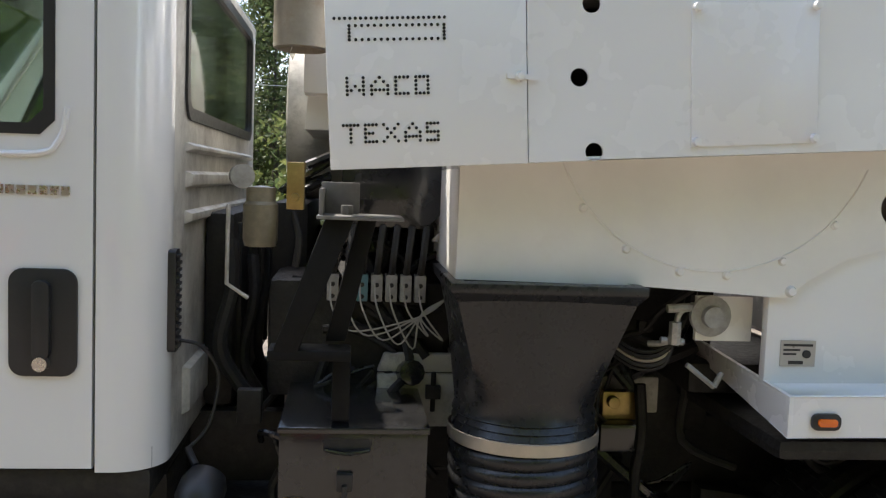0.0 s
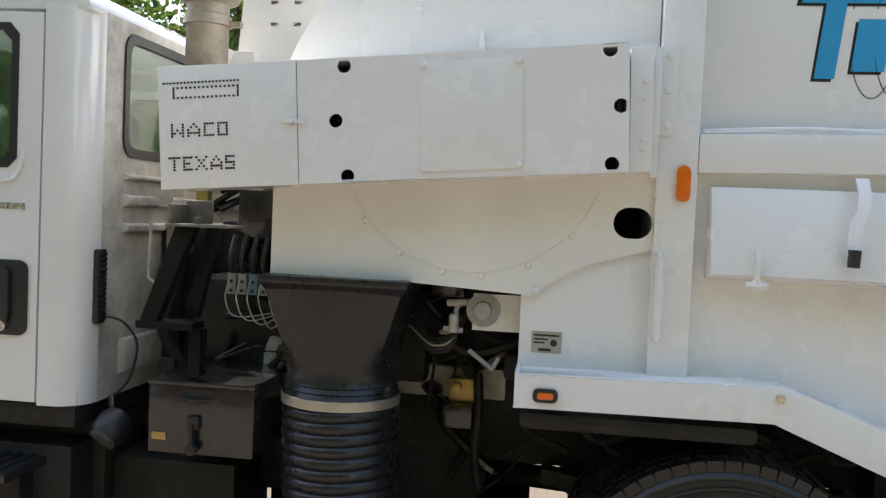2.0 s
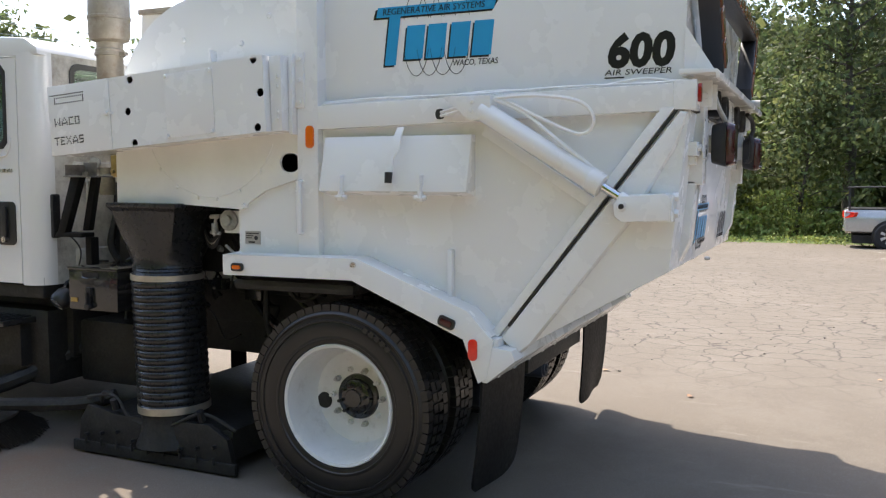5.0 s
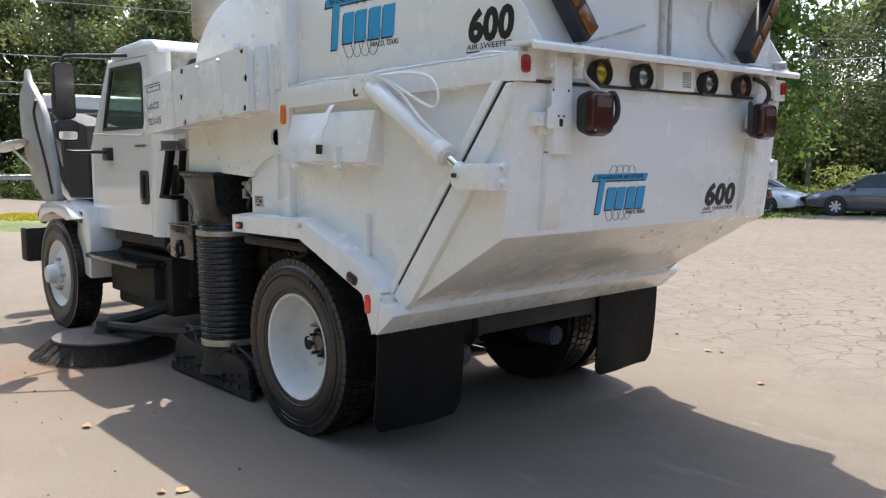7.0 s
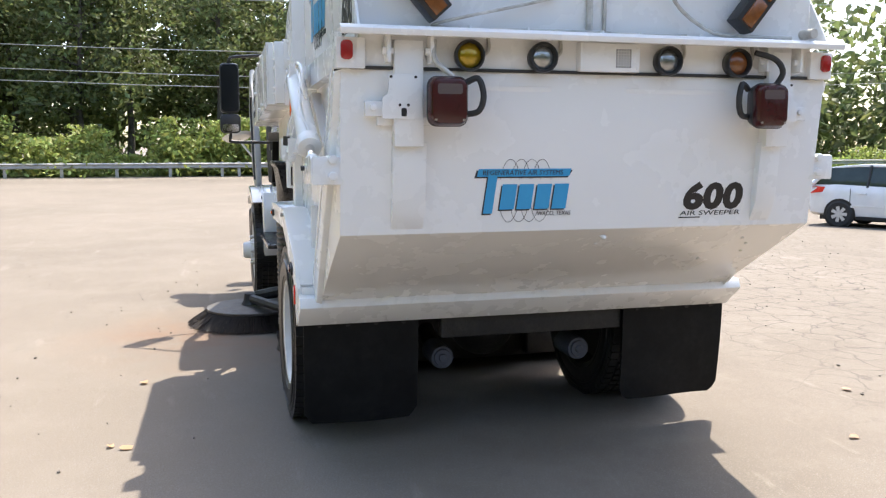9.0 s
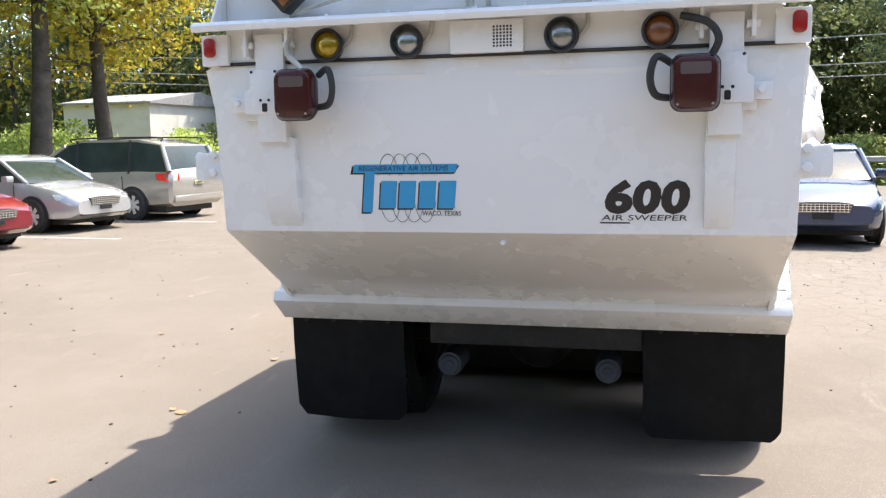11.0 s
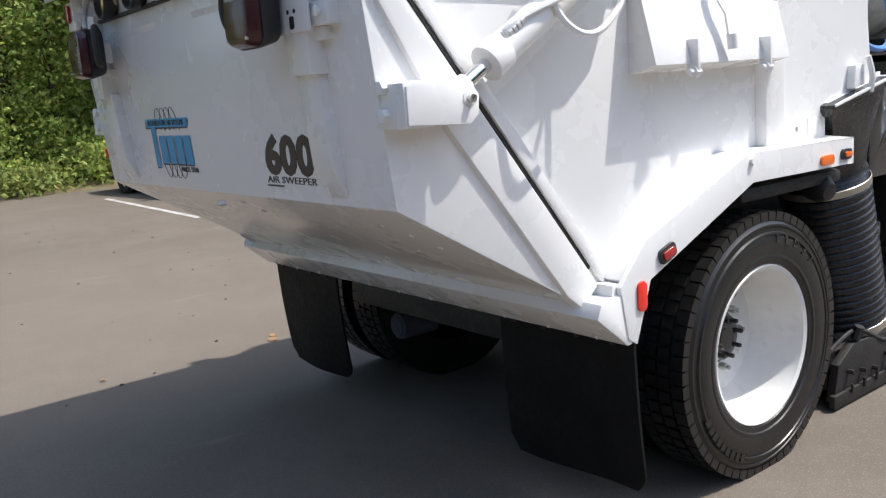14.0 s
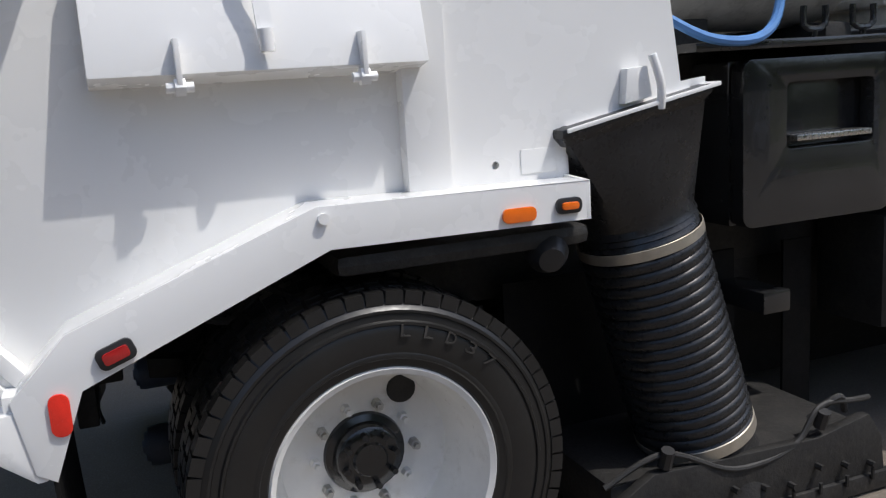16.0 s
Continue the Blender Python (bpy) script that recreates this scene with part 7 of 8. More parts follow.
        vs = [(f[0] - 0.36, s * (f[3] + 0.03), fz + 0.085), (f[0] - 0.06, s * (f[3] * 0.95), fz + 0.05), (f[0] + 0.10, s * (f[3] * 0.58), fz + 0.005), (f[0] + 0.135, s * (f[3] * 0.60), fz - 0.11), (f[0] + 0.035, s * (f[3] * 1.0), fz - 0.10), (f[0] - 0.22, s * (f[3] + 0.07), fz - 0.03)]
        a = [bm.verts.new(p) for p in vs]
        b = [bm.verts.new((p[0] - 0.08, p[1] - s * 0.06, p[2])) for p in vs]
        bm.faces.new(a), bm.faces.new(b[::-1])
        for k in range(6):
            bm.faces.new((a[k], a[(k + 1) % 6], b[(k + 1) % 6], b[k]))
        part("head_lamp", bm, HEADL, c, "clear head lamp", bevel=0.01)
        rz = rr[2] - 0.07
        bm = bmesh.new()
        vs = [(rr[0] + 0.26, s * (rr[3] + 0.055), rz), (rr[0] - 0.01, s * (rr[3] + 0.012), rz + 0.01), (rr[0] - 0.075, s * rr[3] * 0.68, rz), (rr[0] - 0.085, s * rr[3] * 0.68, rz - 0.15), (rr[0] - 0.02, s * (rr[3] + 0.012), rz - 0.17), (rr[0] + 0.2, s * (rr[3] + 0.06), rz - 0.13)]
        a = [bm.verts.new(p) for p in vs]
        b = [bm.verts.new((p[0] + 0.08, p[1] - s * 0.06, p[2])) for p in vs]
        bm.faces.new(a[::-1]), bm.faces.new(b)
        for k in range(6):
            bm.faces.new((a[k], a[(k + 1) % 6], b[(k + 1) % 6], b[k]))
        part("tail_lamp", bm, REFL, c, "red tail lamp", bevel=0.01)
        if rails:
            bm = bmesh.new()
            tube(bm, [(gh[1][0] + 0.1, s * (wt - 0.06), zt - 0.02), (gh[1][0] + 0.25, s * (wt - 0.06), zt + 0.06), (gh[-2][0] - 0.3, s * (wt - 0.06), zt + 0.06), (gh[-2][0] - 0.1, s * (wt - 0.06), zt - 0.01)], 0.018, smooth=3)
            part("roof_rail", bm, TRIM, c)
        if rack:
            for px in (-2.7, -0.9):
                bm = bmesh.new()
                rod(bm, (px, s * 0.88, 1.12), (px, s * 0.88, 1.80), 0.02)
                part("rack_post", bm, TRIM, c)
            bm = bmesh.new()
            rod(bm, (-2.75, s * 0.88, 1.80), (0.6, s * 0.88, 1.86), 0.02)
            part("rack_rail", bm, TRIM, c)
    f, rr = st[-1], st[0]
    bm = bmesh.new()
    prism(bm, [(-0.40, f[2] + 0.045), (-0.33, f[2] - 0.095), (0.33, f[2] - 0.095), (0.40, f[2] + 0.045), (0.2, f[2] + 0.062), (-0.2, f[2] + 0.062)], f[0] - 0.12, f[0] + 0.012, "x")
    gr = part("grille", bm, TRIM, c, bevel=0.01)
    for k in range(4):
        bm = bmesh.new()
        box(bm, f[0] + 0.01, -0.345 - 0.012 * k, f[2] - 0.08 + k * 0.036, f[0] + 0.022, 0.345 + 0.012 * k, f[2] - 0.068 + k * 0.036)
        part("grille_bar", bm, CHROME, gr)
    for k in range(13):
        bm = bmesh.new()
        box(bm, f[0] + 0.011, -0.33 + k * 0.054, f[2] - 0.085, f[0] + 0.02, -0.318 + k * 0.054, f[2] + 0.05)
        part("grille_upright", bm, CHROME, gr)
    for s in (-1, 1):
        bm = bmesh.new()
        box(bm, (fa + ra) / 2 - 0.95, s * (W / 2 - 0.03), 0.50, (fa + ra) / 2 + 0.85, s * (W / 2 + 0.006), 0.535)
        part("side_moulding", bm, material, c, bevel=0.006)
        bm = bmesh.new()
        box(bm, ra + r * 1.2, s * (W / 2 - 0.1), 0.19, fa - r * 1.2, s * (W / 2 - 0.015), 0.27)
        part("sill_strip", bm, GRIME, c, bevel=0.01)
    bm = bmesh.new()
    box(bm, f[0] - 0.15, -0.6, f[1] - 0.02, f[0] - 0.005, 0.6, f[1] + 0.09)
    part("lower_intake", bm, TRIM, c, bevel=0.02)
    for px, pz in ((f[0] + 0.015, f[2] - 0.14), (rr[0] - 0.012, rr[2] - 0.2)):
        bm = bmesh.new()
        box(bm, px - 0.012, -0.14, pz - 0.04, px + 0.012, 0.14, pz + 0.04)
        pl = part("number_plate", bm, PLATE if px < 0 else GRIME, c, bevel=0.004)
        for k in range(5):
            bm = bmesh.new()
            box(bm, px - 0.014, -0.11 + k * 0.046, pz - 0.022, px + 0.014, -0.08 + k * 0.046, pz + 0.022)
            part("plate_bar", bm, TRIM, pl)
    bm = bmesh.new()
    box(bm, rr[0] - 0.03, -W * 0.42, rr[1] - 0.03, rr[0] + 0.1, W * 0.42, rr[1] + 0.12)
    part("rear_bumper", bm, material if kind != "pickup" else CHROME, c, bevel=0.03)
    bm = bmesh.new()
    box(bm, st[1][0] + 0.2, -W * 0.40, 0.16, st[-2][0] - 0.2, W * 0.40, 0.4)
    part("underbody", bm, GRIME, c)
    if kind == "pickup":
        bm = bmesh.new()
        box(bm, -2.74, -0.86, 1.13, -0.85, 0.86, 1.185)
        part("bed_cover", bm, TRIM, c, bevel=0.02)
    return c


P_MAROON, P_RED = paint("dark_red_car_paint", (0.15, 0.008, 0.014)), paint("bright_red_car_paint", (0.20, 0.006, 0.016))
P_SILVER, P_GOLD = paint("silver_car_paint", (0.48, 0.48, 0.47), 0.35), paint("warm_silver_car_paint", (0.42, 0.39, 0.34), 0.35)
P_WHITE, P_BLACK = paint("white_car_paint", (0.78, 0.78, 0.78)), paint("black_car_paint", (0.012, 0.012, 0.013))
P_GREY, P_BLUE = paint("grey_car_paint", (0.13, 0.13, 0.14), 0.4), paint("dark_blue_car_paint", (0.03, 0.05, 0.11), 0.3)

car("sedan", -3.62, -12.85, 95, P_MAROON, "dark red sedan with chrome grille, parked nose out by the woods")
car("sedan", -6.78, -11.55, 80, P_RED, "bright red small sedan with gold mesh wheels", gold=True)
car("sedan", -10.15, -12.0, 80, P_SILVER, "silver sedan parked nose out in a marked bay")
car("minivan", -12.95, -11.75, 261, P_GOLD, "warm silver minivan with dark windows and roof rails", rails=True)
car("hatch", -11.6, 14.3, 30, P_WHITE, "white hatchback parked nose out on the lot")
car("suv", -11.3, 16.85, 178, P_BLACK, "black sport utility car seen from its tail")
car("sedan", -12.0, 20.3, 178, P_GREY, "grey coupe with red tail lamps")
car("sedan", -12.2, 22.5, 178, P_BLACK, "black sedan beside a grey coupe")
car("sedan", -12.4, 25.9, 0, P_WHITE, "white sedan on the grass edge")
car("sedan", -7.8, 26.9, 200, P_GREY, "dark grey sedan parked side-on by the lawn")
car("sedan", -10.6, 3.1, -4, P_BLUE, "dark blue sedan parked nose out")
car("pickup", 5.4, 24.2, 0, P_SILVER, "silver pickup with a black bed rack", rack=True)
car("sedan", 5.95, 20.6, 0, P_GREY, "grey sedan with red tail lamps in a bay")
car("sedan", 6.05, 17.4, 0, P_WHITE, "white sedan with alloy wheels in a bay")
car("sedan", 7.0, 13.7, 0, P_RED, "red sedan parked tail out")
car("suv", 5.7, 8.35, 182, P_WHITE, "white sport utility car with dark lower bumper")

# ---- lot edges: painted lines, grass, road edge ----
for (x0, y0, x1, y1) in ((-2.05, -13.5, -1.88, -8.75), (-5.22, -13.5, -4.87, -8.6), (-8.5, -13.5, -8.28, -8.4), (-11.7, -13.5, -11.5, -8.3), (3.35, 18.7, 9.0, 18.7), (3.35, 15.7, 9.0, 15.7), (3.35, 15.3, 9.0, 15.3), (3.5, 12.4, 9.0, 12.4), (3.4, 21.3, 9.0, 21.3)):
    d = Vector((x1 - x0, y1 - y0, 0)).normalized()
    nn = Vector((-d.y, d.x, 0)) * 0.05
    bm = bmesh.new()
    vs = [[bm.verts.new((x0 + (x1 - x0) * k / 4 + e * nn.x, y0 + (y1 - y0) * k / 4 + e * nn.y, 0.005 + gz(x0 + (x1 - x0) * k / 4, y0 + (y1 - y0) * k / 4))) for e in (-1, 1)] for k in range(5)]
    for a, b in zip(vs, vs[1:]):
        bm.faces.new((a[0], b[0], b[1], a[1]))
    tagged(part("line_marking", bm, PAINTL), "worn white parking line on asphalt", "parking line", kind="structure")
sheet("forest_floor", -22, -70, 40, -15.7, 0.03, LITTER, "brown leaf litter under the trees", "ground", ragged=0.3)
sheet("lawn", -45, 25, 45, 100, 0.04, GRASS, "sunlit rough lawn beside the lot", "lawn", step=1.8, ragged=0.5)
sheet("lawn_strip", -45, 18.9, -9.2, 25.5, 0.03, GRASS, "patchy grass under the parked cars", "lawn", step=0.9, ragged=0.35)
sheet("grass_bank", -90, -70, -38.7, 100, 0.05, GRASS, "weedy green bank beside the road", "grass bank", step=2.5, ragged=0.3)
sheet("grass_island", -20.0, 1.1, -14.5, 3.1, 0.04, GRASS, "small bright grass island in the asphalt", "grass patch", step=0.6, ragged=0.25)
sheet("forest_floor", -60, -70, -22, -19, 0.03, LITTER, "brown leaf litter under the trees", "ground", ragged=0.3)
sheet("east_verge", 26, -60, 80, 60, 0.04, GRASS, "grass verge beyond the lot", "grass verge", step=3, ragged=0.3)
rnd = random.Random(11)


# ---- foliage ----
def leaf_material(name, c, var=0.35, trans=0.35):
    m = bpy.data.materials.new(name)
    m.use_nodes = True
    nt, n = m.node_tree, m.node_tree.nodes
    p = n["Principled BSDF"]
    g = n.new("ShaderNodeNewGeometry")
    r = n.new("ShaderNodeMapRange")
    r.inputs[3].default_value, r.inputs[4].default_value = 1 - var, 1 + var
    nt.links.new(g.outputs["Random Per Island"], r.inputs[0])
    h = n.new("ShaderNodeHueSaturation")
    h.inputs["Color"].default_value = (*c, 1)
    nt.links.new(r.outputs[0], h.inputs["Value"])
    r2 = n.new("ShaderNodeMapRange")
    r2.inputs[3].default_value, r2.inputs[4].default_value = 0.47, 0.53
    mu = n.new("ShaderNodeMath")
    mu.operation = "FRACT"
    mm = n.new("ShaderNodeMath")
    mm.operation = "MULTIPLY"
    mm.inputs[1].default_value = 7.31
    nt.links.new(g.outputs["Random Per Island"], mm.inputs[0]), nt.links.new(mm.outputs[0], mu.inputs[0]), nt.links.new(mu.outputs[0], r2.inputs[0])
    nt.links.new(r2.outputs[0], h.inputs["Hue"])
    nt.links.new(h.outputs["Color"], p.inputs["Base Color"])
    p.inputs["Roughness"].default_value, p.inputs["Specular IOR Level"].default_value = 0.55, 0.35
    t = n.new("ShaderNodeBsdfTranslucent")
    nt.links.new(h.outputs["Color"], t.inputs["Color"])
    mx = n.new("ShaderNodeMixShader")
    mx.inputs[0].default_value = trans
    nt.links.new(p.outputs[0], mx.inputs[1]), nt.links.new(t.outputs[0], mx.inputs[2])
    nt.links.new(mx.outputs[0], n["Material Output"].inputs["Surface"])
    return m


LEAF_G = leaf_material("green_leaves", (0.13, 0.20, 0.04), 0.45, 0.45)
LEAF_D = leaf_material("dark_green_leaves", (0.14, 0.168, 0.064), 0.45, 0.45)
LEAF_K = leaf_material("deep_green_leaves", (0.10, 0.125, 0.05), 0.45, 0.45)
LEAF_Y = leaf_material("yellowing_leaves", (0.40, 0.34, 0.04), 0.3, 0.5)
# Woods side: sunlight in the crowns is put into this lighter leaf colour.
LEAF_S = leaf_material("sun_brightened_leaves", (0.40, 0.48, 0.135), 0.5, 0.6)
LEAF_B = leaf_material("light_green_weeds", (0.27, 0.32, 0.09), 0.4, 0.4)
BARK = surf("grey_brown_bark", (0.085, 0.07, 0.056), 0.9, var=0.35, scale=3, fine=25, bump=0.8, dirt=(0.05, 0.05, 0.03), dirt_amount=0.3, dist=0.03)


def leaves_mesh(name, centres, size, material, seed, up=0.25):
    """One small bent leaf at each centre, at a random turn."""
    g = np.random.default_rng(seed)
    n = len(centres)
    a = g.normal(size=(n, 3))
    a /= np.linalg.norm(a, axis=1, keepdims=True)
    b = np.cross(a, g.normal(size=(n, 3)) + np.array([0, 0, up]))
    b /= np.linalg.norm(b, axis=1, keepdims=True)
    nrm = np.cross(a, b)
    s = g.uniform(size[0], size[1], (n, 1))
    c = np.asarray(centres)
    v = np.stack([c - a * s * 0.6, c + b * s * 0.34 + nrm * s * 0.08, c + a * s * 0.6, c - b * s * 0.34 + nrm * s * 0.08], 1).reshape(-1, 3)
    i = np.arange(n)[:, None] * 4
    f = np.concatenate([i + np.array([[0, 1, 2]]), i + np.array([[0, 2, 3]])])
    me = bpy.data.meshes.new(name)
    me.from_pydata(v.tolist(), [], f.tolist())
    me.materials.append(material)
    return me


def tree(seed, height, bare, spread, trunk_r, leaves, size, material, name="tree", label="", clumps=90, crown_mode="round"):
    """A tapered, slightly bent trunk with limbs, and a crown of leaves in clumps along the limbs."""
    r = random.Random(seed)
    t = thing(name, label, "tree", group="trees round the lot")
    bm = bmesh.new()
    bend = [Vector((0, 0, -0.1))]
    for k in range(1, 8):
        bend.append(Vector((bend[-1].x + r.uniform(-0.16, 0.16), bend[-1].y + r.uniform(-0.16, 0.16), height * 0.94 * k / 7)))
    for k in range(7):
        rod(bm, bend[k], bend[k + 1], trunk_r * (1 - k / 7.6) * (1.25 if k == 0 else 1), trunk_r * (1 - (k + 1) / 7.6), seg=9, caps=False)
    centres = []
    for k in range(clumps // 3):
        h = bare + (height * 0.97 - bare) * (r.random() ** 0.85)
        q = h / (height * 0.94) * 7
        i = min(6, int(q))
        p = bend[i].lerp(bend[i + 1], min(1, q - i))
        a = r.uniform(0, math.tau)
        u = (h - bare) / max(0.1, height - bare)
        ln = spread * (math.sin(math.pi * min(0.97, 0.22 + 0.72 * u)) if crown_mode == "round" else (1 - 0.75 * u)) * r.uniform(0.5, 1.05)
        tip = p + Vector((math.cos(a) * ln, math.sin(a) * ln, ln * r.uniform(-0.05, 0.55)))
        mid = p.lerp(tip, 0.5) + Vector((0, 0, 0.08 * ln))
        rod(bm, p, mid, trunk_r * 0.22, trunk_r * 0.14, seg=5, caps=False)
        rod(bm, mid, tip, trunk_r * 0.14, 0.012, seg=5, caps=False)
        for w in (0.5, 0.8, 1.0):
            centres.append(p.lerp(tip, w) + Vector((r.gauss(0, 0.2), r.gauss(0, 0.2), r.gauss(0, 0.15))))
    part("trunk", bm, BARK, t, smooth=60)
    g = np.random.default_rng(seed)
    cs = np.array([list(c) for c in centres])
    pick = g.integers(0, len(cs), leaves)
    pts = cs[pick] + g.normal(size=(leaves, 3)) * np.array([0.55, 0.55, 0.38]) * (spread / 3.2)
    cr = new("crown", leaves_mesh("crown", pts, size, material, seed + 1))
    cr.parent = t
    return t


def scatter(t, places, seed):
    """Copies of a tree at the places, each turned and scaled a little; the first is the tree itself."""
    r = random.Random(seed)
    for k, (x, y) in enumerate(places):
        sc = r.uniform(0.85, 1.15)
        m = Matrix.Translation((x, y, gz(x, y))) @ Matrix.Rotation(r.uniform(0, math.tau), 4, "Z")
        if k == 0:
            t.matrix_basis = m @ Matrix.Scale(sc, 4)
        else:
            copy_thing(t, m)


rnd = random.Random(21)
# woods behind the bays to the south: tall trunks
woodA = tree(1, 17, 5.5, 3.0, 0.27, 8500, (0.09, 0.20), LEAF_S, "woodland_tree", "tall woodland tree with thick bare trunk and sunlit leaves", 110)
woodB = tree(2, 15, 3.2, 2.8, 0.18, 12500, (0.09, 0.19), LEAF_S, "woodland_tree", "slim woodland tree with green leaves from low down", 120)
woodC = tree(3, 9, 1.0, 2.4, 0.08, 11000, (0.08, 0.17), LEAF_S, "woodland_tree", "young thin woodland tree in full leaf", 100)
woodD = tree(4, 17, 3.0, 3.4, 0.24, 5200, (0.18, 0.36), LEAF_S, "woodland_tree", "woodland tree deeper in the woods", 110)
named = [(-7.0, -16.9), (-9.6, -17.6), (-7.3, -20.6), (-11.8, -19.7), (-4.0, -18.0), (-1.4, -19.5), (-13.2, -21.0), (2.0, -18.4), (5.5, -20.0)]
scatter(woodA, named + [(rnd.uniform(-18, 12), rnd.uniform(-27, -21)) for _ in range(6)], 1)
scatter(woodB, [(-5.6, -19.2), (-8.3, -22.5), (-2.6, -22), (0.8, -21.5), (-15.5, -19.0), (-10.6, -21.6), (-5.0, -23.5)] + [(rnd.uniform(-18, 12), rnd.uniform(-28, -22)) for _ in range(5)], 2)
scatter(woodC, [(-8.6, -19.0), (-6.2, -21.6), (-11.0, -18.4), (-3.0, -20.0), (-0.2, -18.2)] + [(rnd.uniform(-16, 12), rnd.uniform(-27, -18.5)) for _ in range(6)], 3)
scatter(woodD, [(rnd.uniform(-24, 16), rnd.uniform(-44, -29)) for _ in range(15)] + [(-19.5, -25), (-21.5, -29), (-18.5, -31), (-23.5, -33)], 14)
# yellowing tree by the minivan
yel = tree(7, 12.5, 4.2, 4.6, 0.30, 16000, (0.11, 0.24), LEAF_Y, "yellowing_tree", "broad tree with yellowing leaves beside the bays", 150)
scatter(yel, [(-18.6, -15.6)], 7)
old = tree(8, 15, 5.5, 4.0, 0.36, 9000, (0.12, 0.25), LEAF_S, "woodland_tree", "large dark trunk with spreading green crown", 110)
scatter(old, [(-15.8, -16.0)], 8)
# tree line across the road to the west, and to the north
lineA = tree(12, 12.5, 1.5, 3.8, 0.22, 11500, (0.13, 0.28), LEAF_K, "roadside_tree", "dense dark green roadside tree", 150)
lineB = tree(13, 13, 1.0, 3.6, 0.22, 7500, (0.18, 0.38), LEAF_D, "roadside_tree", "green roadside tree in full leaf", 150)
lineC = tree(14, 17, 4.0, 3.2, 0.24, 6500, (0.18, 0.36), LEAF_D, "roadside_tree", "thin tall roadside tree with gaps in its crown", 110)
west = [(-46 - 5 * (k % 3) + rnd.uniform(-1.5, 1.5), -42 + 2.3 * k + rnd.uniform(-1, 1)) for k in range(34)]
scatter(lineC, west[0::2], 4)
scatter(lineB, west[1::2], 5)
# First row stands unseen in the east, added to darken reflections.
north = [(30 + 5 * (k % 2) + rnd.uniform(-1, 1), -30 + 4.2 * k) for k in range(16)] + [(-42 + 3.0 * k + rnd.uniform(-1, 1), 50 + 7 * (k % 3) + rnd.uniform(-2, 2)) for k in range(15)]
north += [(2 + 3.2 * k + rnd.uniform(-1, 1), 33 + 4 * (k % 3) + rnd.uniform(-1.5, 1.5)) for k in range(9)]
scatter(lineA, north, 6)
# a bare-branched bush tree on the lawn, a bushy group by the pickup
bush = tree(31, 5.5, 0.6, 2.6, 0.09, 3600, (0.14, 0.26), LEAF_D, "lawn_tree", "low spreading lawn tree with thin leaves", 120)
scatter(bush, [(-17.5, 36.0), (-21, 38), (1.0, 29.2), (-2.0, 30.0)], 9)
# far trees behind the cab, seen over its roof
scatter(tree(41, 14, 2, 3.6, 0.2, 7500, (0.20, 0.40), LEAF_G, "roadside_tree", "green tree far behind the truck", 130), [(-14, 30), (-20.5, 27.5), (-25, 33)], 10)


def thicket(name, boxes, count, size, material, label, seed, clump=0.5):
    """Undergrowth that nobody could count: leaves in mounds over stretches of ground."""
    g = np.random.default_rng(seed)
    pts = []
    for (x0, y0, x1, y1, h) in boxes:
        k = max(4, int(abs(x1 - x0) * abs(y1 - y0) / 1.4))
        cx, cy, ch = g.uniform(x0, x1, k), g.uniform(y0, y1, k), h * g.uniform(0.3, 1.0, k)
        m = count // len(boxes)
        i = g.integers(0, k, m)
        z = g.uniform(0.02, 1.0, m) ** 0.8
        pts.append(np.stack([cx[i] + g.normal(size=m) * clump * (1.1 - 0.6 * z), cy[i] + g.normal(size=m) * clump * (1.1 - 0.6 * z), 0.03 + z * ch[i] + np.array([gz(a, b) for a, b in zip(cx[i], cy[i])])], 1))
    ob = new(name, leaves_mesh(name, np.concatenate(pts), size, material, seed + 1))
    return tagged(ob, label, "undergrowth", kind="stuff")


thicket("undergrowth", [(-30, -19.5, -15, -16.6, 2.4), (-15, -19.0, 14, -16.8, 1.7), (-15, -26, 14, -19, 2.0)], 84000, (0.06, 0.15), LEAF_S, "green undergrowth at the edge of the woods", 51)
thicket("weeds", [(-42.5, -40, -39.2, 0, 2.9), (-42.5, 0, -39.2, 60, 2.9)], 80000, (0.14, 0.32), LEAF_B, "tall pale green weeds along the road bank", 52, 0.7)
# Last box: unseen eastern woods, also there to darken reflections.
thicket("far_woods", [(-66, -45, -56, 70, 18), (-52, 66, 45, 78, 11), (-4, 42, 45, 48, 12), (38, -45, 48, 40, 13)], 110000, (0.5, 1.1), LEAF_D, "dark far woods behind the tree line", 53, 1.5)
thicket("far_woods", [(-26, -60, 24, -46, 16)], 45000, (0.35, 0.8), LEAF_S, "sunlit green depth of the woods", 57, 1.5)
thicket("far_woods", [(-62, -64, -26, -44, 14)], 20000, (0.4, 0.9), LEAF_D, "green woods beyond the low building", 58, 1.5)
thicket("undergrowth", [(-34, -36, -22, -26, 2.6), (-30, -24.5, -22, -21.5, 2.2)], 26000, (0.10, 0.24), LEAF_S, "sunlit undergrowth among the trees", 59)
thicket("hedge", [(-26, 33, -6, 37, 1.8), (-6, 27.5, 3.0, 31, 2.2), (12, 27, 26, 31, 2.0)], 30000, (0.09, 0.20), LEAF_B, "sunlit bushes along the lawn", 54)
thicket("lawn_grass", [(-24, 19.0, -9.5, 25, 0.12), (-24, 25, 12, 28, 0.22)], 20000, (0.06, 0.13), LEAF_B, "uneven bright grass on the lawn", 55, 0.6)
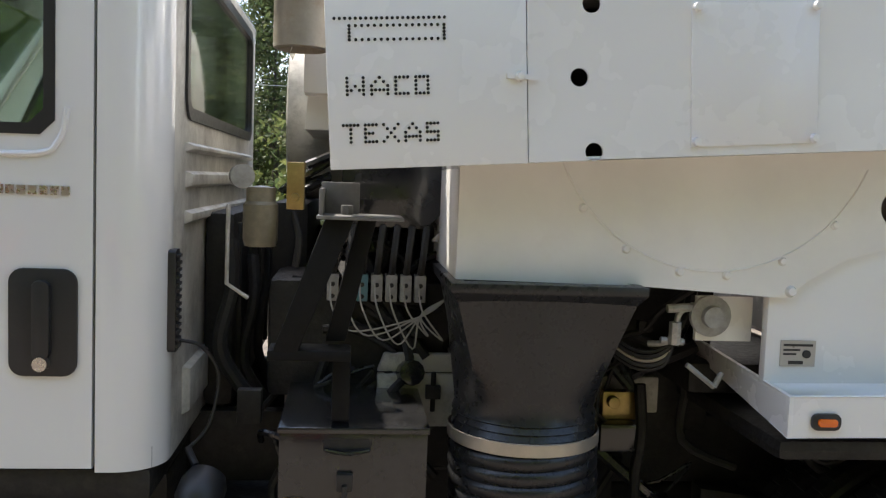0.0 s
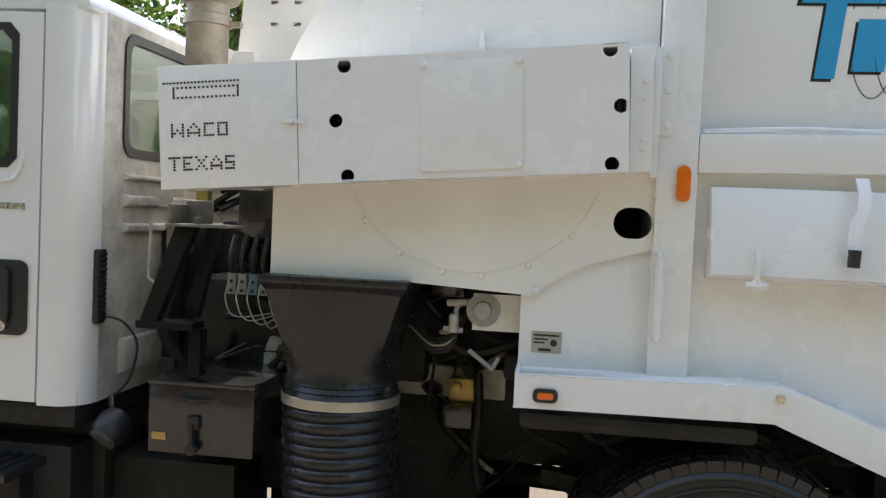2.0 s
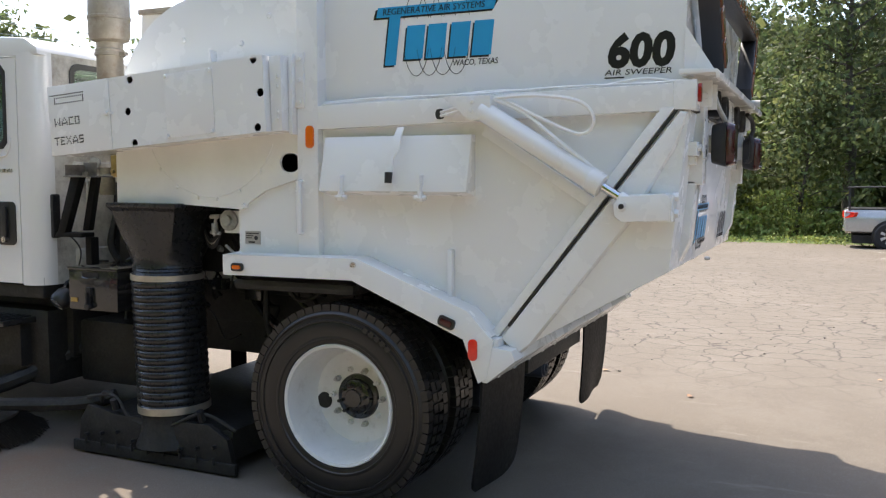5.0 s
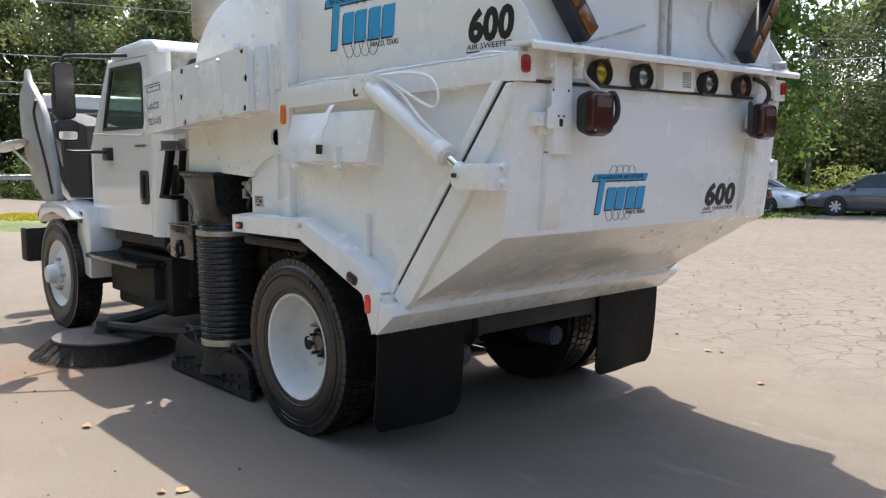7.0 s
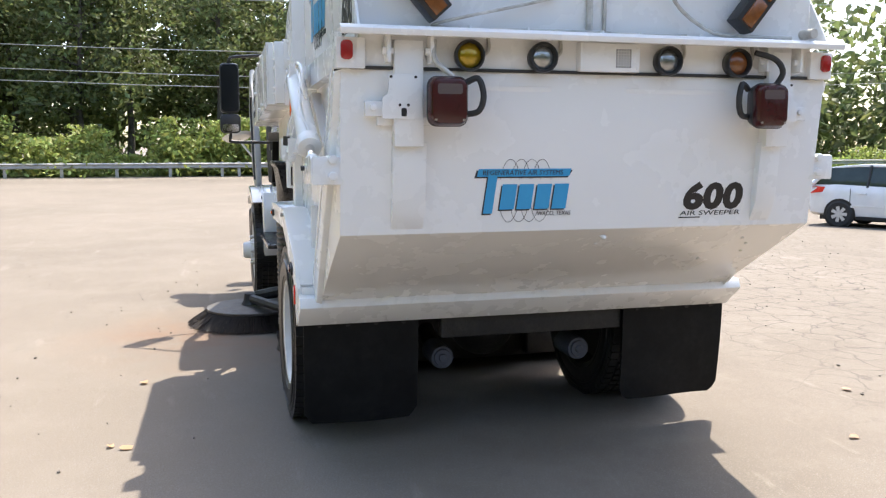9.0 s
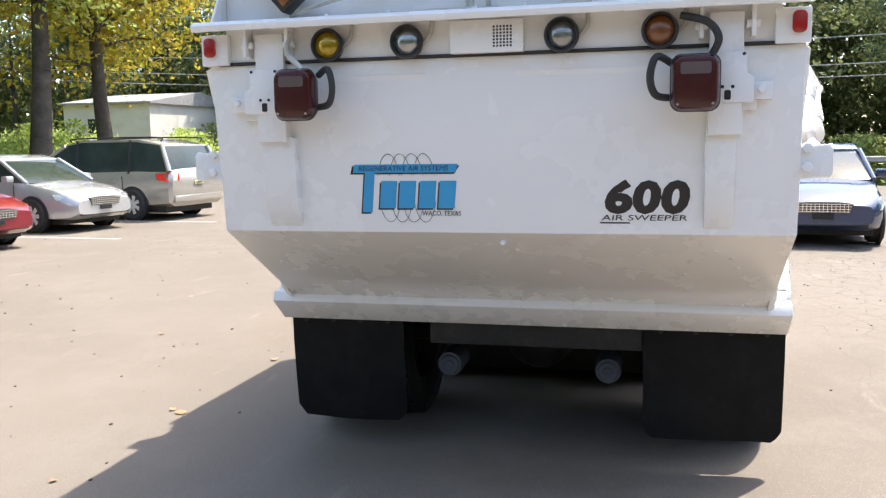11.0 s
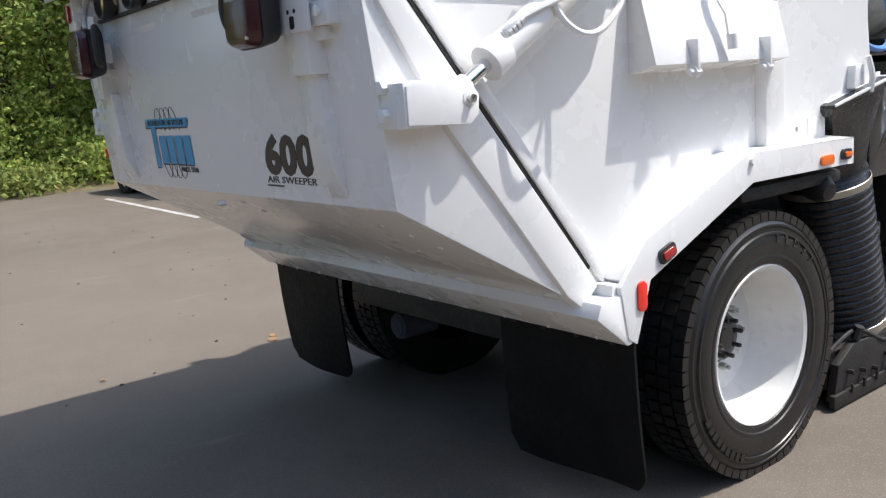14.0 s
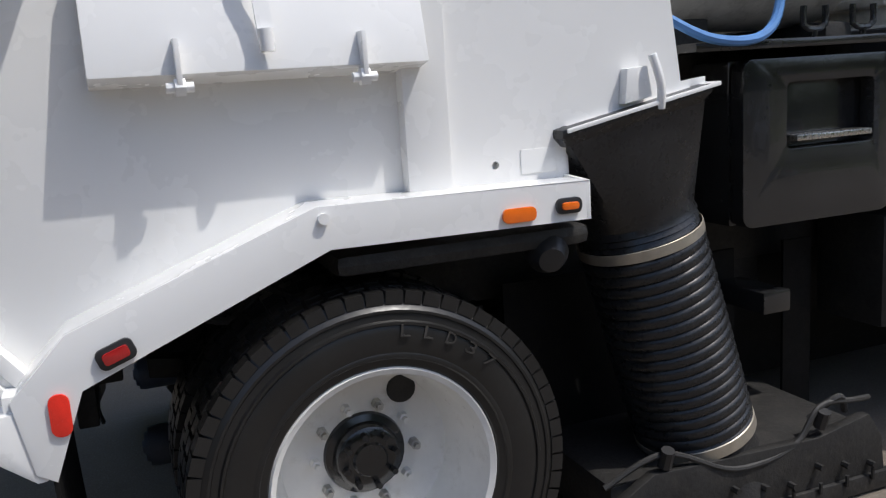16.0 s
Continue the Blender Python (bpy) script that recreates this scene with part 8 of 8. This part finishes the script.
thicket("island_grass", [(-19.6, 1.5, -14.9, 2.7, 0.08)], 14000, (0.025, 0.06), LEAF_Y, "short yellow-green grass on the island", 60, 0.3)
thicket("forest_weeds", [(-2, -17.6, 14, -16.1, 0.8)], 7000, (0.06, 0.16), LEAF_B, "low weeds at the edge of the asphalt", 56, 0.4)

# ---- guard rail, poles, wires, building ----
GALV = surf("galvanised_rail", (0.42, 0.42, 0.40), 0.55, metal=0.4, var=0.15, scale=2, dirt=(0.2, 0.17, 0.13), dirt_amount=0.4)
rail = thing("guard_rail", "weathered galvanised guard rail along the road", "guard rail", (-38.2, 0, 0), kind="structure")
bm = bmesh.new()
prism(bm, [(0.0, 0.42), (0.05, 0.46), (0.0, 0.52), (0.0, 0.57), (0.05, 0.63), (0.0, 0.68), (-0.02, 0.68), (0.03, 0.63), (-0.02, 0.57), (-0.02, 0.52), (0.03, 0.46), (-0.02, 0.42)], -45, 60)
part("beam", bm, GALV, rail)
bm = bmesh.new()
box(bm, -0.16, -0.07, 0, -0.02, 0.07, 0.72)
post0 = part("post", bm, GALV, rail)
for k in range(42):
    p = new("post", post0.data)
    p.parent, p.location = rail, (0, -44 + 2.4 * k, 0)
WOODP = surf("weathered_pole_wood", (0.20, 0.165, 0.13), 0.85, var=0.25, scale=3, fine=30, bump=0.3)


def pole(x, y, h):
    p = thing("utility_pole", "grey weathered wooden utility pole with crossarm", "utility pole", (x, y, gz(x, y)), group="utility poles")
    bm = bmesh.new()
    rod(bm, (0, 0, 0), (0.1, 0.1, h), 0.17, 0.12, seg=12)
    part("shaft", bm, WOODP, p)
    bm = bmesh.new()
    box(bm, -0.06, -1.1, h - 0.7, 0.06, 1.1, h - 0.58)
    part("crossarm", bm, WOODP, p)
    for k in (-1.0, -0.4, 0.4, 1.0):
        bm = bmesh.new()
        lathe(bm, [(0.03, 0), (0.05, 0.04), (0.03, 0.08), (0, 0.1)], (0, k, h - 0.58), (0, 0, 1), 8)
        part("insulator", bm, GREYPL, p)
    bm = bmesh.new()
    rod(bm, (0.25, 0.1, h * 0.55), (0.25, 0.1, h * 0.55 + 0.8), 0.17, seg=14)
    part("transformer", bm, GALV, p)


pole(-20.5, 48, 9.0)
pole(-31.5, 38, 10.0)
pole(-39.5, -34, 10.0)
for (a, b, sag) in (((-39.5, -34, 9.4), (-31.5, 38, 9.4), 0.9), ((-39.5, -33, 9.0), (-31.5, 39, 9.0), 1.0), ((-39.5, -35, 7.0), (-31.5, 37, 6.6), 1.1), ((-39.5, -34, 6.2), (-31.5, 38, 5.6), 1.3), ((-39.5, -34, 5.6), (-31.5, 38, 5.0), 1.2),
                    ((-31.5, 38, 9.2), (-20.5, 48, 8.4), 0.3), ((-31.5, 38, 6.2), (-20.5, 48, 6.0), 0.4), ((-20.5, 48, 8.4), (25, 66, 8.6), 1.0), ((-20.5, 48, 6.0), (25, 66, 6.2), 1.1), ((-31.5, 38, 7.2), (20, 40, 7.0), 1.2)):
    bm = bmesh.new()
    A, Bv = Vector(a), Vector(b)
    tube(bm, [A.lerp(Bv, k / 12) - Vector((0, 0, sag * 4 * (k / 12) * (1 - k / 12))) for k in range(13)], 0.02, seg=5, smooth=1)
    tagged(part("overhead_wire", bm, GALV), "pale overhead wire between poles", "wire", group="overhead wires")

bld = thing("white_building", "low white-walled building with small dark windows behind the trees", "building", (-40, -27, 0))
PLASTER = surf("cream_stucco_wall", (0.62, 0.60, 0.54), 0.8, var=0.06, scale=0.8, fine=20, bump=0.1, dirt=(0.4, 0.36, 0.3), dirt_amount=0.3)
bm = bmesh.new()
box(bm, -6, -3.4, 0, 4, 1.8, 3.9)
part("wall", bm, PLASTER, bld)
bm = bmesh.new()
prism(bm, [(-6.3, 3.9), (4.2, 3.9), (4.2, 4.0), (-1, 4.7), (-6.3, 4.0)], -3.6, 2.0)
part("roof", bm, surf("grey_metal_roof", (0.3, 0.3, 0.3), 0.6, var=0.15), bld)
for y in (-1.6,):
    bm = bmesh.new()
    box(bm, 3.98, y - 0.35, 2.3, 4.06, y + 0.35, 3.2)
    w = part("window", bm, PLASTER, bld, bevel=0.02)
    bm = bmesh.new()
    box(bm, 4.055, y - 0.28, 2.37, 4.075, y + 0.28, 3.13)
    part("pane", bm, CARGLASS, w)

# ---- litter on the asphalt ----
rnd = random.Random(77)
STONE = surf("dark_pebble", (0.10, 0.085, 0.07), 0.8, var=0.3)
DRY = leaf_material("dry_fallen_leaves", (0.32, 0.20, 0.10), 0.4, 0.2)
bm = bmesh.new()
for k in range(800):
    x, y = rnd.uniform(-9, 7.5), rnd.choice((-1, 1)) * rnd.uniform(1.6, 10.5)
    s = rnd.uniform(0.003, 0.011) * (1.4 if rnd.random() < 0.1 else 1)
    bmesh.ops.create_icosphere(bm, subdivisions=1, radius=s, matrix=Matrix.Translation((x, y, s * 0.5 + gz(x, y))) @ Matrix.Diagonal((1.3, rnd.uniform(0.7, 1.1), 0.6, 1)))
tagged(part("pebbles", bm, STONE), "scattered dark pebbles and crumbs on the asphalt", "pebbles", kind="stuff")
for (x, y) in [(0.379, -2.166), (-0.855, -2.072), (0.432, -2.079), (1.496, -2.124), (2.164, -2.272), (1.294, 1.727), (0.51, 2.343), (-1.5, -3.4), (2.6, 2.9), (-3.2, -4.1), (-2.0, -6.0), (3.2, -3.2)]:
    bm = bmesh.new()
    s, a = rnd.uniform(0.022, 0.04), rnd.uniform(0, math.tau)
    pts = [Vector((s * math.cos(a + k * math.tau / 7) * rnd.uniform(0.5, 1.1), s * math.sin(a + k * math.tau / 7) * rnd.uniform(0.5, 1.1), 0.006 + rnd.uniform(0, 0.014))) for k in range(7)]
    c0 = bm.verts.new((x, y, 0.012))
    vs = [bm.verts.new(Vector((x, y, 0)) + p) for p in pts]
    for k in range(7):
        bm.faces.new((c0, vs[k], vs[(k + 1) % 7]))
    tagged(part("fallen_leaf", bm, DRY), "dry curled brown leaf on the asphalt", "leaf", group="fallen leaves")
